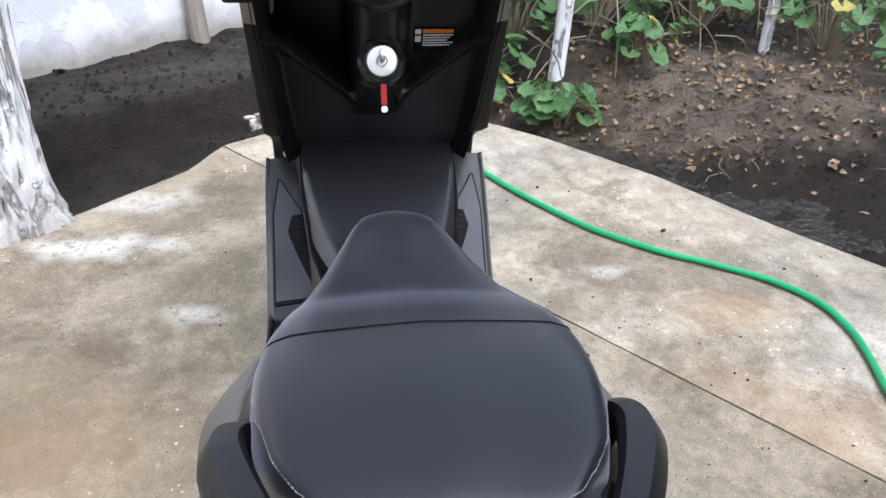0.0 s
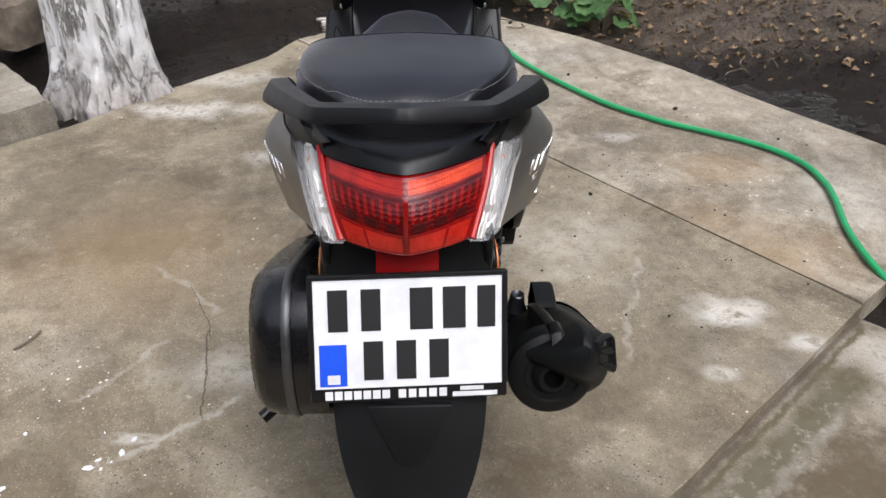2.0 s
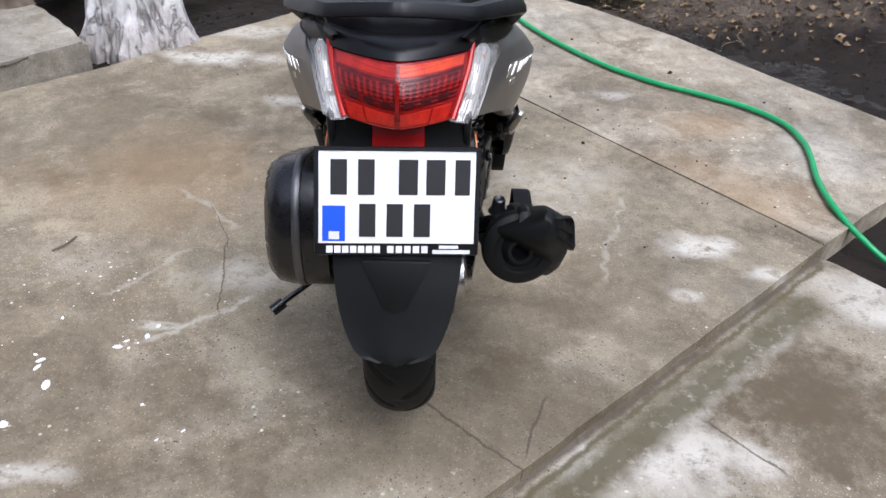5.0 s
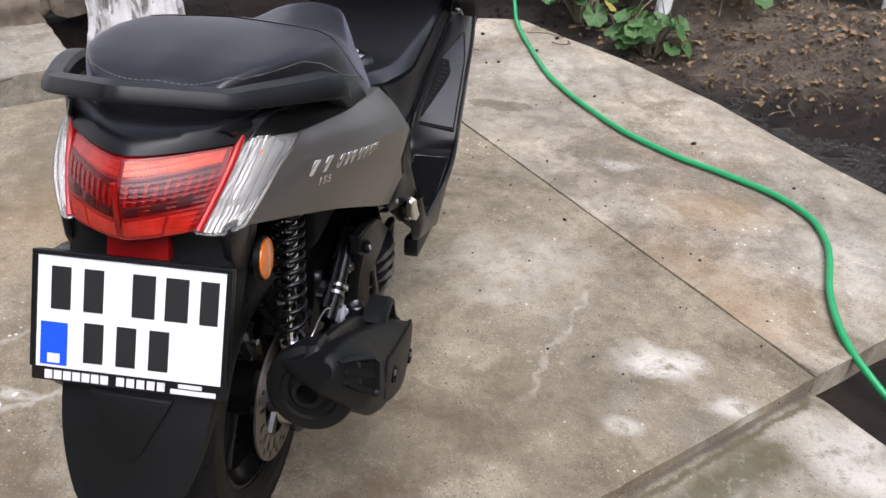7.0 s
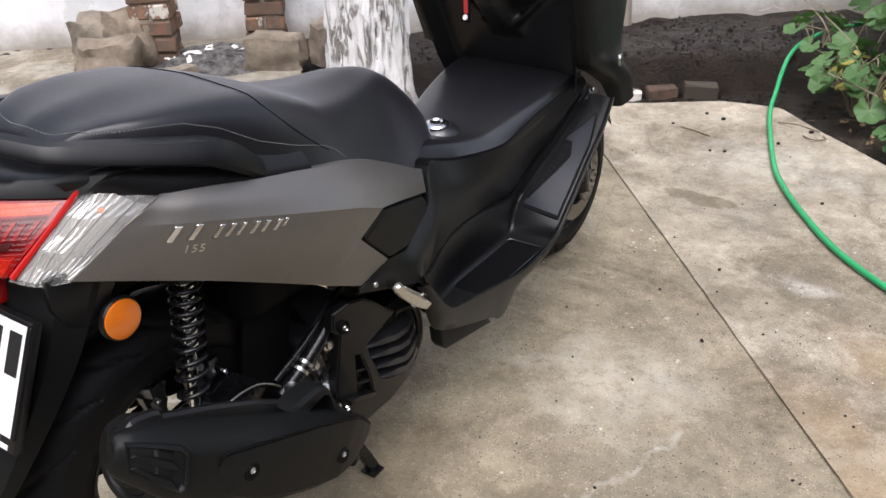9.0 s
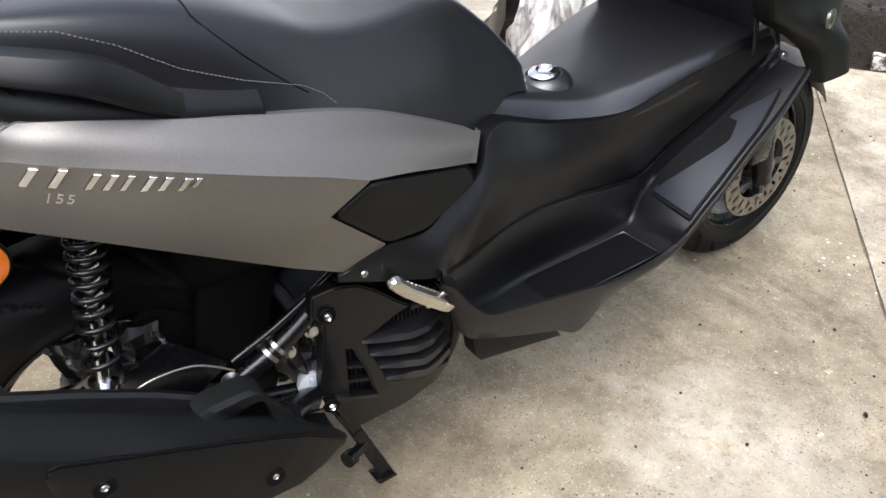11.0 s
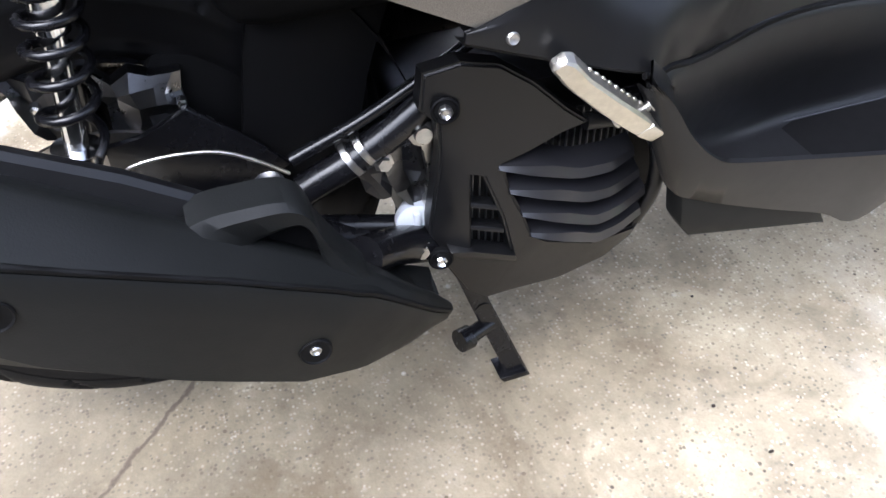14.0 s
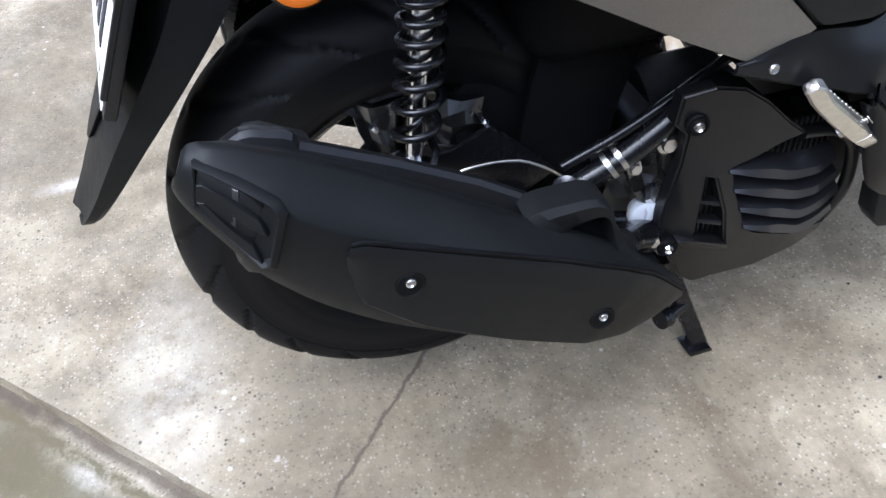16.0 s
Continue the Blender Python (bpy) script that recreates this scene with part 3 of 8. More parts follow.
GAP = 0.006
C0 = (1.154, 0.820)  # the corner where slab, strip and step meet
J1 = (-0.545, 2.80)  # far end of the joint
slab("pavement", [(1.1525, 0.8175), (-0.5425, 2.799), (-0.642, 2.585), (-0.985, 2.25), (-1.24, 1.94), (-1.52, 1.70), (-2.2, 1.13), (-4.6, -1.0), (-2.9, -3.0), (-0.107, -0.332), (0.211, -0.04), (0.70, 0.40)],
     0.0, 0.12, M_SLAB, "worn tan concrete yard slab with pale lime patches", seed=1, edge_wear=0.002, bevel=0.003)
slab("pavement", [(1.1560, 0.8215), (1.845, 1.42), (1.70, 1.60), (1.36, 2.03), (1.10, 2.40), (0.74, 2.80), (0.49, 3.0), (0.26, 3.215), (0.03, 3.18), (-0.24, 2.99), (-0.5385, 2.8025)],
     0.002, 0.12, M_STRIP, "lighter concrete strip beside the yard slab", seed=2, edge_wear=0.002, bevel=0.003)
slab("pavement", [(1.128, 0.822), (1.40, 0.51), (2.3, -0.55), (3.4, -2.4), (0.2, -5.0), (-2.92, -2.99), (-0.125, -0.315), (0.195, -0.023), (0.684, 0.417)],
     -0.030, 0.12, M_LOWER, "lower concrete slab with mossy edge and pale repair", seed=3, edge_wear=0.005)


def build_joint():
    """Dirt that fills the joint between slab and strip."""
    bm = bmesh.new()
    a, b = Vector((1.1540, 0.8200, -0.004)), Vector((-0.5400, 2.8010, -0.004))
    k = 60
    rng = random.Random(4)
    rows = []
    for i in range(k + 1):
        p = a.lerp(b, i / k)
        z = rng.uniform(-0.003, 0.002)
        rows.append([p + Vector((-0.0030, -0.0026, z)), p + Vector((0.0030, 0.0026, z))])
    sheet(bm, rows, (0, 0, -0.02))
    tagged(finish("joint", bm, M_JOINT, smooth=40), "brown dirt in the joint between the slabs", "joint", kind="structure")


build_joint()


def ground_height(x, y):
    """Soil level: watered hollow by the slab, a bank behind it, a bed before the wall."""
    h = -0.060 + 0.012 * fbm(x, y, 0, 3.0) + 0.010 * fbm(x, y, 7, 9.0) + 0.007 * fbm(x, y, 5, 24.0)
    # hollow that holds the hose water
    u, v = (y - 2.35) * 0.8 - (x - 1.62) * 0.6, (x - 1.62) * 0.8 + (y - 2.35) * 0.6
    g = math.exp(-((u / 0.62) ** 2) - (v / 0.34) ** 2)
    h = h * (1 - 0.75 * g) - 0.75 * 0.068 * g
    # right bank
    d = (x * 0.62 + y * 0.78) - 3.05
    if x > 0.1:
        h += 0.20 * (1 / (1 + math.exp(-(d - 0.12) / 0.10))) * min(1, max(0, (x - 0.3) / 0.5)) + 0.03 * fbm(x, y, 2, 2.0) * min(1, max(0, d * 3))
    # bed behind the brick edging
    e = (y - 2.93) * 0.82 - (x + 0.7) * 0.57
    if x < 0.6:
        h += 0.150 / (1 + math.exp(-(e - 0.15) / 0.02)) * min(1, max(0, (0.5 - x) / 0.3)) + 0.02 * fbm(x, y, 4, 5.0)
    return h


def build_ground():
    bm = bmesh.new()
    n = 330
    xs = np.concatenate([[-400, -60, -15, -8], np.linspace(-5, 5.5, n), [8, 15, 60, 400]])
    ys = np.concatenate([[-400, -60, -15, -7], np.linspace(-4.5, 8, n + 40), [12, 20, 60, 400]])
    vs = [[bm.verts.new((x, y, ground_height(x, y) if -5 <= x <= 5.5 and -4.5 <= y <= 8 else -0.05)) for y in ys] for x in xs]
    for i in range(len(xs) - 1):
        for j in range(len(ys) - 1):
            bm.faces.new((vs[i][j], vs[i + 1][j], vs[i + 1][j + 1], vs[i][j + 1]))
    for v in bm.verts:
        # soil never comes up through the slabs
        if v.co.z > -0.075 and v.co.y < 2.75 and v.co.x * 0.72 + v.co.y * 0.69 < 2.28 and v.co.y - v.co.x * 0.86 < 3.0:
            v.co.z = min(v.co.z, -0.075)
    tagged(finish("ground", bm, M_SOIL, smooth=60), "dark damp garden soil with a paler dry bank", "soil", kind="structure")


build_ground()


def build_puddle():
    bm = bmesh.new()
    ring = []
    for k in range(64):
        a = 2 * math.pi * k / 64
        r = 1 + 0.28 * fbm(math.cos(a), math.sin(a), 3, 1.6)
        u, v = 0.62 * r * math.cos(a), 0.36 * r * math.sin(a)
        ring.append((1.61 - 0.6 * u + 0.8 * v, 2.34 + 0.8 * u + 0.6 * v, -0.0615))
    bm.faces.new([bm.verts.new(v) for v in ring])
    tagged(finish("water", bm, M_PUDDLE, smooth=0), "shallow puddle of hose water on dark soil", "puddle", kind="structure")


build_puddle()


def paint_splashes():
    """Thin drops of white paint on the slab."""
    rng = random.Random(12)
    bm = bmesh.new()
    for x, y, r in SPLASHES + [(rng.uniform(-1.0, -0.45), rng.uniform(0.0, 0.75), rng.uniform(0.0010, 0.0026)) for _ in range(20)]:
        a0, sx = rng.uniform(0, 3.1), rng.uniform(1.0, 2.2)
        ring = []
        for k in range(11):
            a = 2 * math.pi * k / 11
            u, v = r * sx * rng.uniform(0.7, 1.15) * math.cos(a), r * rng.uniform(0.7, 1.15) * math.sin(a)
            ring.append((x + u * math.cos(a0) - v * math.sin(a0), y + u * math.sin(a0) + v * math.cos(a0)))
        prism(bm, [(p, q, 0.0012) for p, q in ring], (0, 0, -0.003), 0)
    tagged(finish("paint_splashes", bm, M_WHITE, smooth=0), "dried white paint drops on concrete", "paint splashes", kind="stuff")


SPLASHES = [(-0.674, 0.322, 0.007), (-0.659, 0.343, 0.004), (-0.646, 0.319, 0.003), (-0.616, 0.361, 0.006), (-0.601, 0.398, 0.006), (-0.631, 0.337, 0.003), (-0.831, 0.27, 0.007), (-0.829, 0.247, 0.006), (-0.849, 0.289, 0.004), (-0.788, 0.194, 0.010), (-0.83, 0.077, 0.010), (-0.561, 0.141, 0.004), (-0.838, 0.42, 0.004), (-0.858, 0.113, 0.004), (-0.454, 0.07, 0.003)]
paint_splashes()


# ---- wall, post and edging ----
WALL_A, WALL_D = Vector((-1.36, 3.41, 0)), Vector((0.752, 0.659, 0))
WALL_N = Vector((-0.659, 0.752, 0))


def build_wall():
    bm = bmesh.new()
    a, b = WALL_A - 6.0 * WALL_D, WALL_A + 6.5 * WALL_D
    k = 90
    rows = []
    for i in range(k + 1):
        s = a + (b - a) * i / k
        rows.append([s + Vector((0, 0, z)) + WALL_N * 0.012 * fbm(s.x, s.y, z, 2.5) for z in np.linspace(-0.2, 2.6, 22)])
    sheet(bm, rows, WALL_N * 0.22)
    tagged(finish("wall_north", bm, M_WALL, smooth=50), "whitewashed plaster garden wall with flaking patches", "wall", kind="structure")
    bm = bmesh.new()
    p = Vector((-0.735, 3.86, 0))
    tube(bm, [p + Vector((0.004 * math.sin(3 * i) - 0.012 * i, 0.003 * i, -0.1 + 0.2 * i)) for i in range(13)], [0.046 - 0.0006 * i for i in range(13)], 9)
    tagged(finish("wooden_post", bm, M_WOOD), "weathered grey wooden post standing at the white wall", "post")


build_wall()


def sky_block_walls():
    """Plain unseen walls, added round the yard to keep out low sky light."""
    for name, a, b in (("unseen_wall_south", (-7, -6.5), (7, -6.5)), ("unseen_wall_east", (7, -6.5), (7, 8.2)), ("unseen_wall_west", (-7, -6.5), (-7, 0.2))):
        bm = bmesh.new()
        d = Vector((b[0] - a[0], b[1] - a[1], 0)).normalized()
        n = Vector((d.y, -d.x, 0)) * 0.2
        a, b = Vector((*a, -0.2)), Vector((*b, -0.2))
        prism(bm, [a, b, b + n, a + n], (0, 0, 4.4))
        tagged(finish(name, bm, M_SKYBLOCK, smooth=0), "plain dark unseen wall added to block low sky light", "wall", kind="structure")


sky_block_walls()


def brick_mesh(seed, material, size=(0.19, 0.09, 0.065)):
    """A worn brick with chipped corners."""
    rng = random.Random(seed)
    bm = bmesh.new()
    box(bm, (-size[0] / 2, -size[1] / 2, 0), (size[0] / 2, size[1] / 2, size[2]), 0.006, 1)
    for v in bm.verts:
        v.co += Vector((rng.uniform(-1, 1), rng.uniform(-1, 1), rng.uniform(-0.6, 0.6))) * 0.004
    bmesh.ops.recalc_face_normals(bm, faces=bm.faces)
    me = bpy.data.meshes.new("brick")
    bm.to_mesh(me)
    bm.free()
    me.materials.append(material)
    return me


BRICKS = [brick_mesh(s, M_BRICK) for s in range(5)]
OLD_BRICKS = [brick_mesh(s + 9, M_OLDBRICK) for s in range(5)]


def brick_edging():
    a, b = Vector((-0.71, 3.02, 0)), Vector((0.11, 3.55, 0))
    root = empty("brick_edging", (a.x, a.y, -0.06), "row of old worn bricks edging the soil bed", "edging")
    d = (b - a).normalized()
    n = int((b - a).length / 0.165)
    rng = random.Random(7)
    for i in range(2, n):
        p = a + d * 0.165 * i
        ob = new("brick", OLD_BRICKS[i % 5])
        ob.parent = root
        ob.matrix_basis = Matrix.Translation(p - root.location + Vector((rng.uniform(-0.01, 0.01), rng.uniform(-0.012, 0.012), -0.050 - (0.03 if i < 3 else 0.0) + rng.uniform(-0.018, 0.012)))) @ Euler((radians(90 + rng.uniform(-5, 5)), rng.uniform(-0.05, 0.05), math.atan2(d.y, d.x) + rng.uniform(-0.1, 0.1))).to_matrix().to_4x4() @ Matrix.Diagonal((rng.uniform(0.72, 0.86), rng.uniform(1.1, 1.35), 1.1, 1))


brick_edging()


# ---- platform with masonry remains ----
def build_platform():
    out = [(-1.300, 1.925), (-1.56, 1.66), (-1.98, 1.30), (-2.6, 0.72), (-3.6, 1.9), (-2.3, 2.95), (-1.85, 2.54)]
    ob = slab("platform", out, 0.105, 0.2, M_STEP, "low grey concrete platform with a broken edge", edge_wear=0.014, seed=5, bevel=0.012)
    tagged(ob, category="platform")


build_platform()


def stone(at, size, turn, seed, label, category="stone"):
    """A rough broken stone, resting on its flat side."""
    rng = random.Random(seed)
    bm = bmesh.new()
    bmesh.ops.create_cube(bm, size=1)
    bmesh.ops.subdivide_edges(bm, edges=bm.edges[:], cuts=5, use_grid_fill=True)
    o = rng.uniform(0, 90)
    for v in bm.verts:
        r = v.co.length
        v.co = v.co.lerp(v.co * 0.62 / r, 0.35)
        v.co *= 1 + 0.30 * fbm(v.co.x + o, v.co.y, v.co.z, 1.6) + 0.08 * fbm(v.co.x + o, v.co.y, v.co.z, 7.0)
        v.co = Vector((v.co.x * size[0], v.co.y * size[1], max(v.co.z, -0.42) * size[2]))
    low = min(v.co.z for v in bm.verts)
    for v in bm.verts:
        v.co.z -= low
    ob = finish("stone", bm, M_STONE, smooth=45)
    ob.location, ob.rotation_euler = at, (0, 0, radians(turn))
    return tagged(ob, label, category, "masonry remains on the platform")


stone((-2.62, 1.95, 0.105), (0.20, 0.16, 0.22), 20, 1, "brown rough stone standing on the concrete platform")
stone((-2.30, 1.78, 0.105), (0.24, 0.20, 0.20), 50, 2, "grey broken stone block on the platform")
stone((-2.40, 2.02, 0.105), (0.26, 0.18, 0.26), -10, 3, "rounded mossy stone behind the broken block")
stone((-1.80, 2.32, 0.105), (0.26, 0.16, 0.16), 35, 4, "long pale stone lying at the brick pillar")
stone((-1.62, 2.50, 0.105), (0.18, 0.14, 0.20), 60, 5, "grey stone beside the whitewashed tree")
stone((-1.90, 1.62, 0.105), (0.09, 0.07, 0.05), 10, 6, "small brown stone fragment on the platform")
stone((-2.05, 1.95, 0.105), (0.12, 0.09, 0.06), 80, 8, "sooty stone fragment beside the ash")


def pillar(at, turn, courses, seed, label):
    root = empty("brick_pillar", at, label, "brick pillar", "brick pillars on the platform")
    root.rotation_euler = (0, 0, radians(turn))
    rng = random.Random(seed)
    for c in range(courses):
        for k in range(2):
            ob = new("brick", BRICKS[(c * 2 + k) % 5])
            ob.parent = root
            side = (k - 0.5) * 0.098
            m = Matrix.Translation((side if c % 2 else rng.uniform(-0.008, 0.008), rng.uniform(-0.008, 0.008) if c % 2 else side, c * 0.074))
            ob.matrix_basis = m @ Euler((0, 0, radians(90 if c % 2 else 0) + rng.uniform(-0.06, 0.06))).to_matrix().to_4x4()
    bm = bmesh.new()
    box(bm, (-0.082, -0.082, 0), (0.082, 0.082, courses * 0.074 - 0.01))
    part("mortar", bm, M_STEP, root, "crumbling grey mortar", 0)


pillar((-2.33, 2.08, 0.105), 40, 8, 3, "rough pillar of red bricks and grey mortar")
pillar((-2.16, 2.62, 0.105), 40, 9, 4, "rough pillar of red bricks beside the ash heap")


def ash_heap():
    bm = bmesh.new()
    rng = random.Random(5)
    rows = []
    for i in range(19):
        row = []
        for j in range(19):
            x, y = (i / 9 - 1) * 0.30, (j / 9 - 1) * 0.24
            f = max(0, 1 - (x / 0.30) ** 2 - (y / 0.24) ** 2)
            row.append((x, y, 0.07 * f**0.7 + 0.02 * f * fbm(x, y, 0, 14) - 0.002))
        rows.append(row)
    vs = [[bm.verts.new(v) for v in r] for r in rows]
    for i in range(18):
        for j in range(18):
            bm.faces.new((vs[i][j], vs[i + 1][j], vs[i + 1][j + 1], vs[i][j + 1]))
    ob = finish("ash_heap", bm, M_ASH, smooth=0)
    ob.location, ob.rotation_euler = (-2.10, 2.22, 0.105), (0, 0, radians(40))
    tagged(ob, "heap of dark ash between the brick pillars", "ash heap", kind="stuff")
    for k in range(7):
        bm = bmesh.new()
        bmesh.ops.create_grid(bm, x_segments=5, y_segments=5, size=0.05)
        for v in bm.verts:
            v.co += Vector((rng.uniform(-1, 1) * 0.014, rng.uniform(-1, 1) * 0.014, rng.uniform(0, 0.035)))
        p = finish("paper_scrap", bm, M_PAPER, smooth=20)
        a, r = rng.uniform(0, 6.3), rng.uniform(0.02, 0.2)
        p.location, p.rotation_euler = (-2.10 + r * math.cos(a), 2.20 + r * math.sin(a), 0.150 - 0.12 * r), (0, 0, rng.uniform(0, 6))
        p.scale = (rng.uniform(0.5, 1.2), rng.uniform(0.5, 1.0), 1)
        tagged(p, "crumpled white paper scrap lying on the ash", "paper", "paper scraps on the ash")


ash_heap()


# ---- whitewashed trees ----
def big_tree():
    bm = bmesh.new()
    c = Vector((-1.225, 2.275, 0))
    seg, hs = 120, np.concatenate([np.linspace(-0.12, 0.5, 42), np.linspace(0.52, 2.8, 60)])
    rings = []
    for h in hs:
        ring = []
        for k in range(seg):
            a = 2 * math.pi * k / seg
            r = 0.168 + 0.055 * math.exp(-max(h, 0) / 0.10) + 0.015 * math.cos(2 * a + 0.6)
            f = fbm(math.cos(a) * 2.6, math.sin(a) * 2.6, h * 0.9, 1.6, 3)
            g = abs(fbm(math.cos(a) * 5 + 3, math.sin(a) * 5, h * 1.1, 1.4, 4))
            r += 0.020 * f - 0.026 * max(0, 0.16 - g) / 0.16 + 0.004 * fbm(math.cos(a) * 9, math.sin(a) * 9, h * 9, 1.5)
            r += 0.03 * max(0, math.cos(5 * a + 1.0)) * math.exp(-max(h, 0) / 0.08)
            ring.append(c + Vector((r * math.cos(a) + 0.02 * h, r * math.sin(a) + 0.01 * h, h)))
        rings.append(ring)
    loft(bm, rings)
    root = empty("tree", (c.x, c.y, 0), "thick old tree with whitewashed furrowed bark, brown at its foot", "tree")
    ob = part("trunk", bm, M_BARK, root, smooth=70)
    ob.location = -root.location


big_tree()


def thin_tree(x, y, r, lean, label, seed):
    rng = random.Random(seed)
    z0 = ground_height(x, y) - 0.06
    root = empty("young_tree", (x, y, z0), label, "tree", "whitewashed young trees")
    pts = [Vector((lean[0] * h + 0.008 * math.sin(5 * h + seed), lean[1] * h + 0.008 * math.cos(4 * h), h)) for h in np.linspace(0, 2.4, 26)]
    bm = bmesh.new()
    tube(bm, pts, [r * (1 - 0.12 * i / 25) * (1 + 0.10 * max(0, math.sin(i * 1.35 + seed)) ** 6) for i in range(26)], 16)
    part("trunk", bm, M_WTRUNK, root, smooth=60)


thin_tree(0.915, 3.36, 0.037, (0.055, 0.0), "young tree with a smooth white-painted trunk among mallows", 1)
thin_tree(1.95, 3.42, 0.026, (0.03, 0.02), "slender white-painted young tree behind the dry bank", 2)


# ---- hose ----
def build_hose():
    path = [(0.55, 4.75, 0.10), (0.27, 4.2, 0.118), (0.178, 3.917, 0.112), (0.17, 3.687, 0.108), (0.19, 3.47, 0.092), (0.216, 3.28, 0.045), (0.258, 3.05, 0.018), (0.40, 2.58, 0.016), (0.487, 2.385, 0.016), (0.60, 2.20, 0.016), (0.735, 2.02, 0.016), (0.90, 1.872, 0.016),
            (1.03, 1.79, 0.016), (1.186, 1.677, 0.016), (1.275, 1.555, 0.016), (1.297, 1.43, 0.016), (1.287, 1.32, 0.016), (1.252, 1.15, 0.016), (1.245, 0.98, 0.016), (1.285, 0.88, -0.012), (1.36, 0.80, -0.052), (1.46, 0.765, -0.06), (1.62, 0.77, -0.06), (1.9, 0.9, -0.06), (2.5, 1.0, -0.06)]
    bm = bmesh.new()
    tube(bm, spl(path, 260), 0.0095, 14)
    tagged(finish("garden_hose", bm, M_HOSE, smooth=60), "bright green garden hose lying in curves on the concrete", "hose")


build_hose()


# ---- mallows ----
def mallow_leaf(seed, size=0.042):
    """A round, shallowly lobed and cupped leaf with radiating veins."""
    rng = random.Random(seed)
    bm = bmesh.new()
    n, rings = 30, 4
    c = bm.verts.new((0, 0, 0))
    grid = []
    for k in range(1, rings + 1):
        row = []
        for i in range(n):
            a = radians(18) + (2 * math.pi - radians(36)) * i / (n - 1)
            edge = size * (1 + 0.13 * abs(math.cos(3.5 * (a - math.pi))) - 0.05 * rng.random())
            r = edge * k / rings
            vein = 0.06 * abs(math.cos(3.5 * (a - math.pi)))
            row.append(bm.verts.new((-r * math.cos(a), r * math.sin(a), size * (0.32 * (k / rings) ** 2 * (0.8 + 0.4 * math.sin(2 * a + seed)) - vein * k / rings + 0.03 * math.sin(7 * a + seed) * (k / rings)))))
        grid.append(row)
    for i in range(n - 1):
        bm.faces.new((c, grid[0][i], grid[0][i + 1]))
        for k in range(rings - 1):
            bm.faces.new((grid[k][i], grid[k + 1][i], grid[k + 1][i + 1], grid[k][i + 1]))
    return bm


def leaf_data(seed, material, size=0.042):
    bm = mallow_leaf(seed, size)
    me = bpy.data.meshes.new("leaf")
    bm.to_mesh(me)
    bm.free()
    me.materials.append(material)
    me.shade_smooth()
    return me


LEAVES = [leaf_data(s, M_LEAF) for s in range(5)]
YELLOWS = [leaf_data(9, M_YELLOW, 0.036)]


def mallow(x, y, spread, height, count, seed, label, yellow=0.05, base_z=None):
    """A mallow: stalks from one root and round leaves on thin stems, each leaf its own part."""
    rng = random.Random(seed)
    z0 = ground_height(x, y) if base_z is None else base_z
    root = empty("mallow_plant", (x, y, z0), label, "plant", "mallows on the bank")
    stems = bmesh.new()
    for k in range(count):
        a = rng.uniform(0, 2 * math.pi)
        r = spread * math.sqrt(rng.uniform(0.02, 1))
        h = height * rng.uniform(0.35, 1.0) * (1 - 0.35 * (r / spread) ** 2)
        tip = Vector((r * math.cos(a), r * math.sin(a), h))
        mid = tip * 0.5 + Vector((rng.uniform(-0.03, 0.03), rng.uniform(-0.03, 0.03), 0.04))
        start = Vector((0.03 * math.cos(a), 0.03 * math.sin(a), -0.02))
        tube(stems, spl([start, mid, tip], 7), [0.004, 0.0035, 0.003, 0.0026, 0.0022, 0.002, 0.0016], 5)
        data = YELLOWS[0] if rng.random() < yellow else LEAVES[rng.randrange(5)]
        leaf = new("leaf", data)
        leaf.parent = root
        s = rng.uniform(0.75, 1.35)
        tilt = rng.uniform(5, 55)
        leaf.matrix_basis = Matrix.Translation(tip) @ Euler((0, 0, a + rng.uniform(-0.7, 0.7))).to_matrix().to_4x4() @ Euler((rng.uniform(-0.35, 0.35), radians(tilt), 0)).to_matrix().to_4x4() @ Matrix.Diagonal((s, s, s, 1))
    part("stalk", stems, M_STALK, root, "pale brown bare stems", 60)


mallow(0.86, 3.02, 0.17, 0.20, 30, 11, "low green mallow with round leaves at the slab edge")
mallow(0.55, 3.42, 0.24, 0.34, 34, 12, "leggy green mallow with bare brown stems", 0.08)
mallow(0.42, 3.72, 0.24, 0.26, 26, 13, "green mallow beside the garden hose")
mallow(0.80, 3.75, 0.28, 0.48, 40, 14, "tall mallow behind the white young tree", 0.1)
mallow(1.32, 3.35, 0.18, 0.22, 24, 15, "small green mallow on the dry bank")
mallow(1.25, 3.85, 0.30, 0.48, 40, 16, "tall spreading mallow with yellowing leaves", 0.1)
mallow(1.72, 3.75, 0.28, 0.42, 34, 17, "bushy mallow beside the slender white tree")
mallow(2.25, 3.40, 0.30, 0.42, 40, 18, "broad leafy mallow on the bank", 0.08)
mallow(2.05, 3.95, 0.32, 0.5, 36, 19, "tall mallow deep in the bed")
mallow(2.45, 2.85, 0.26, 0.30, 30, 20, "mallow with large leaves overhanging the puddle")
mallow(0.22, 3.98, 0.16, 0.14, 12, 21, "small low mallow at the end of the brick edging")


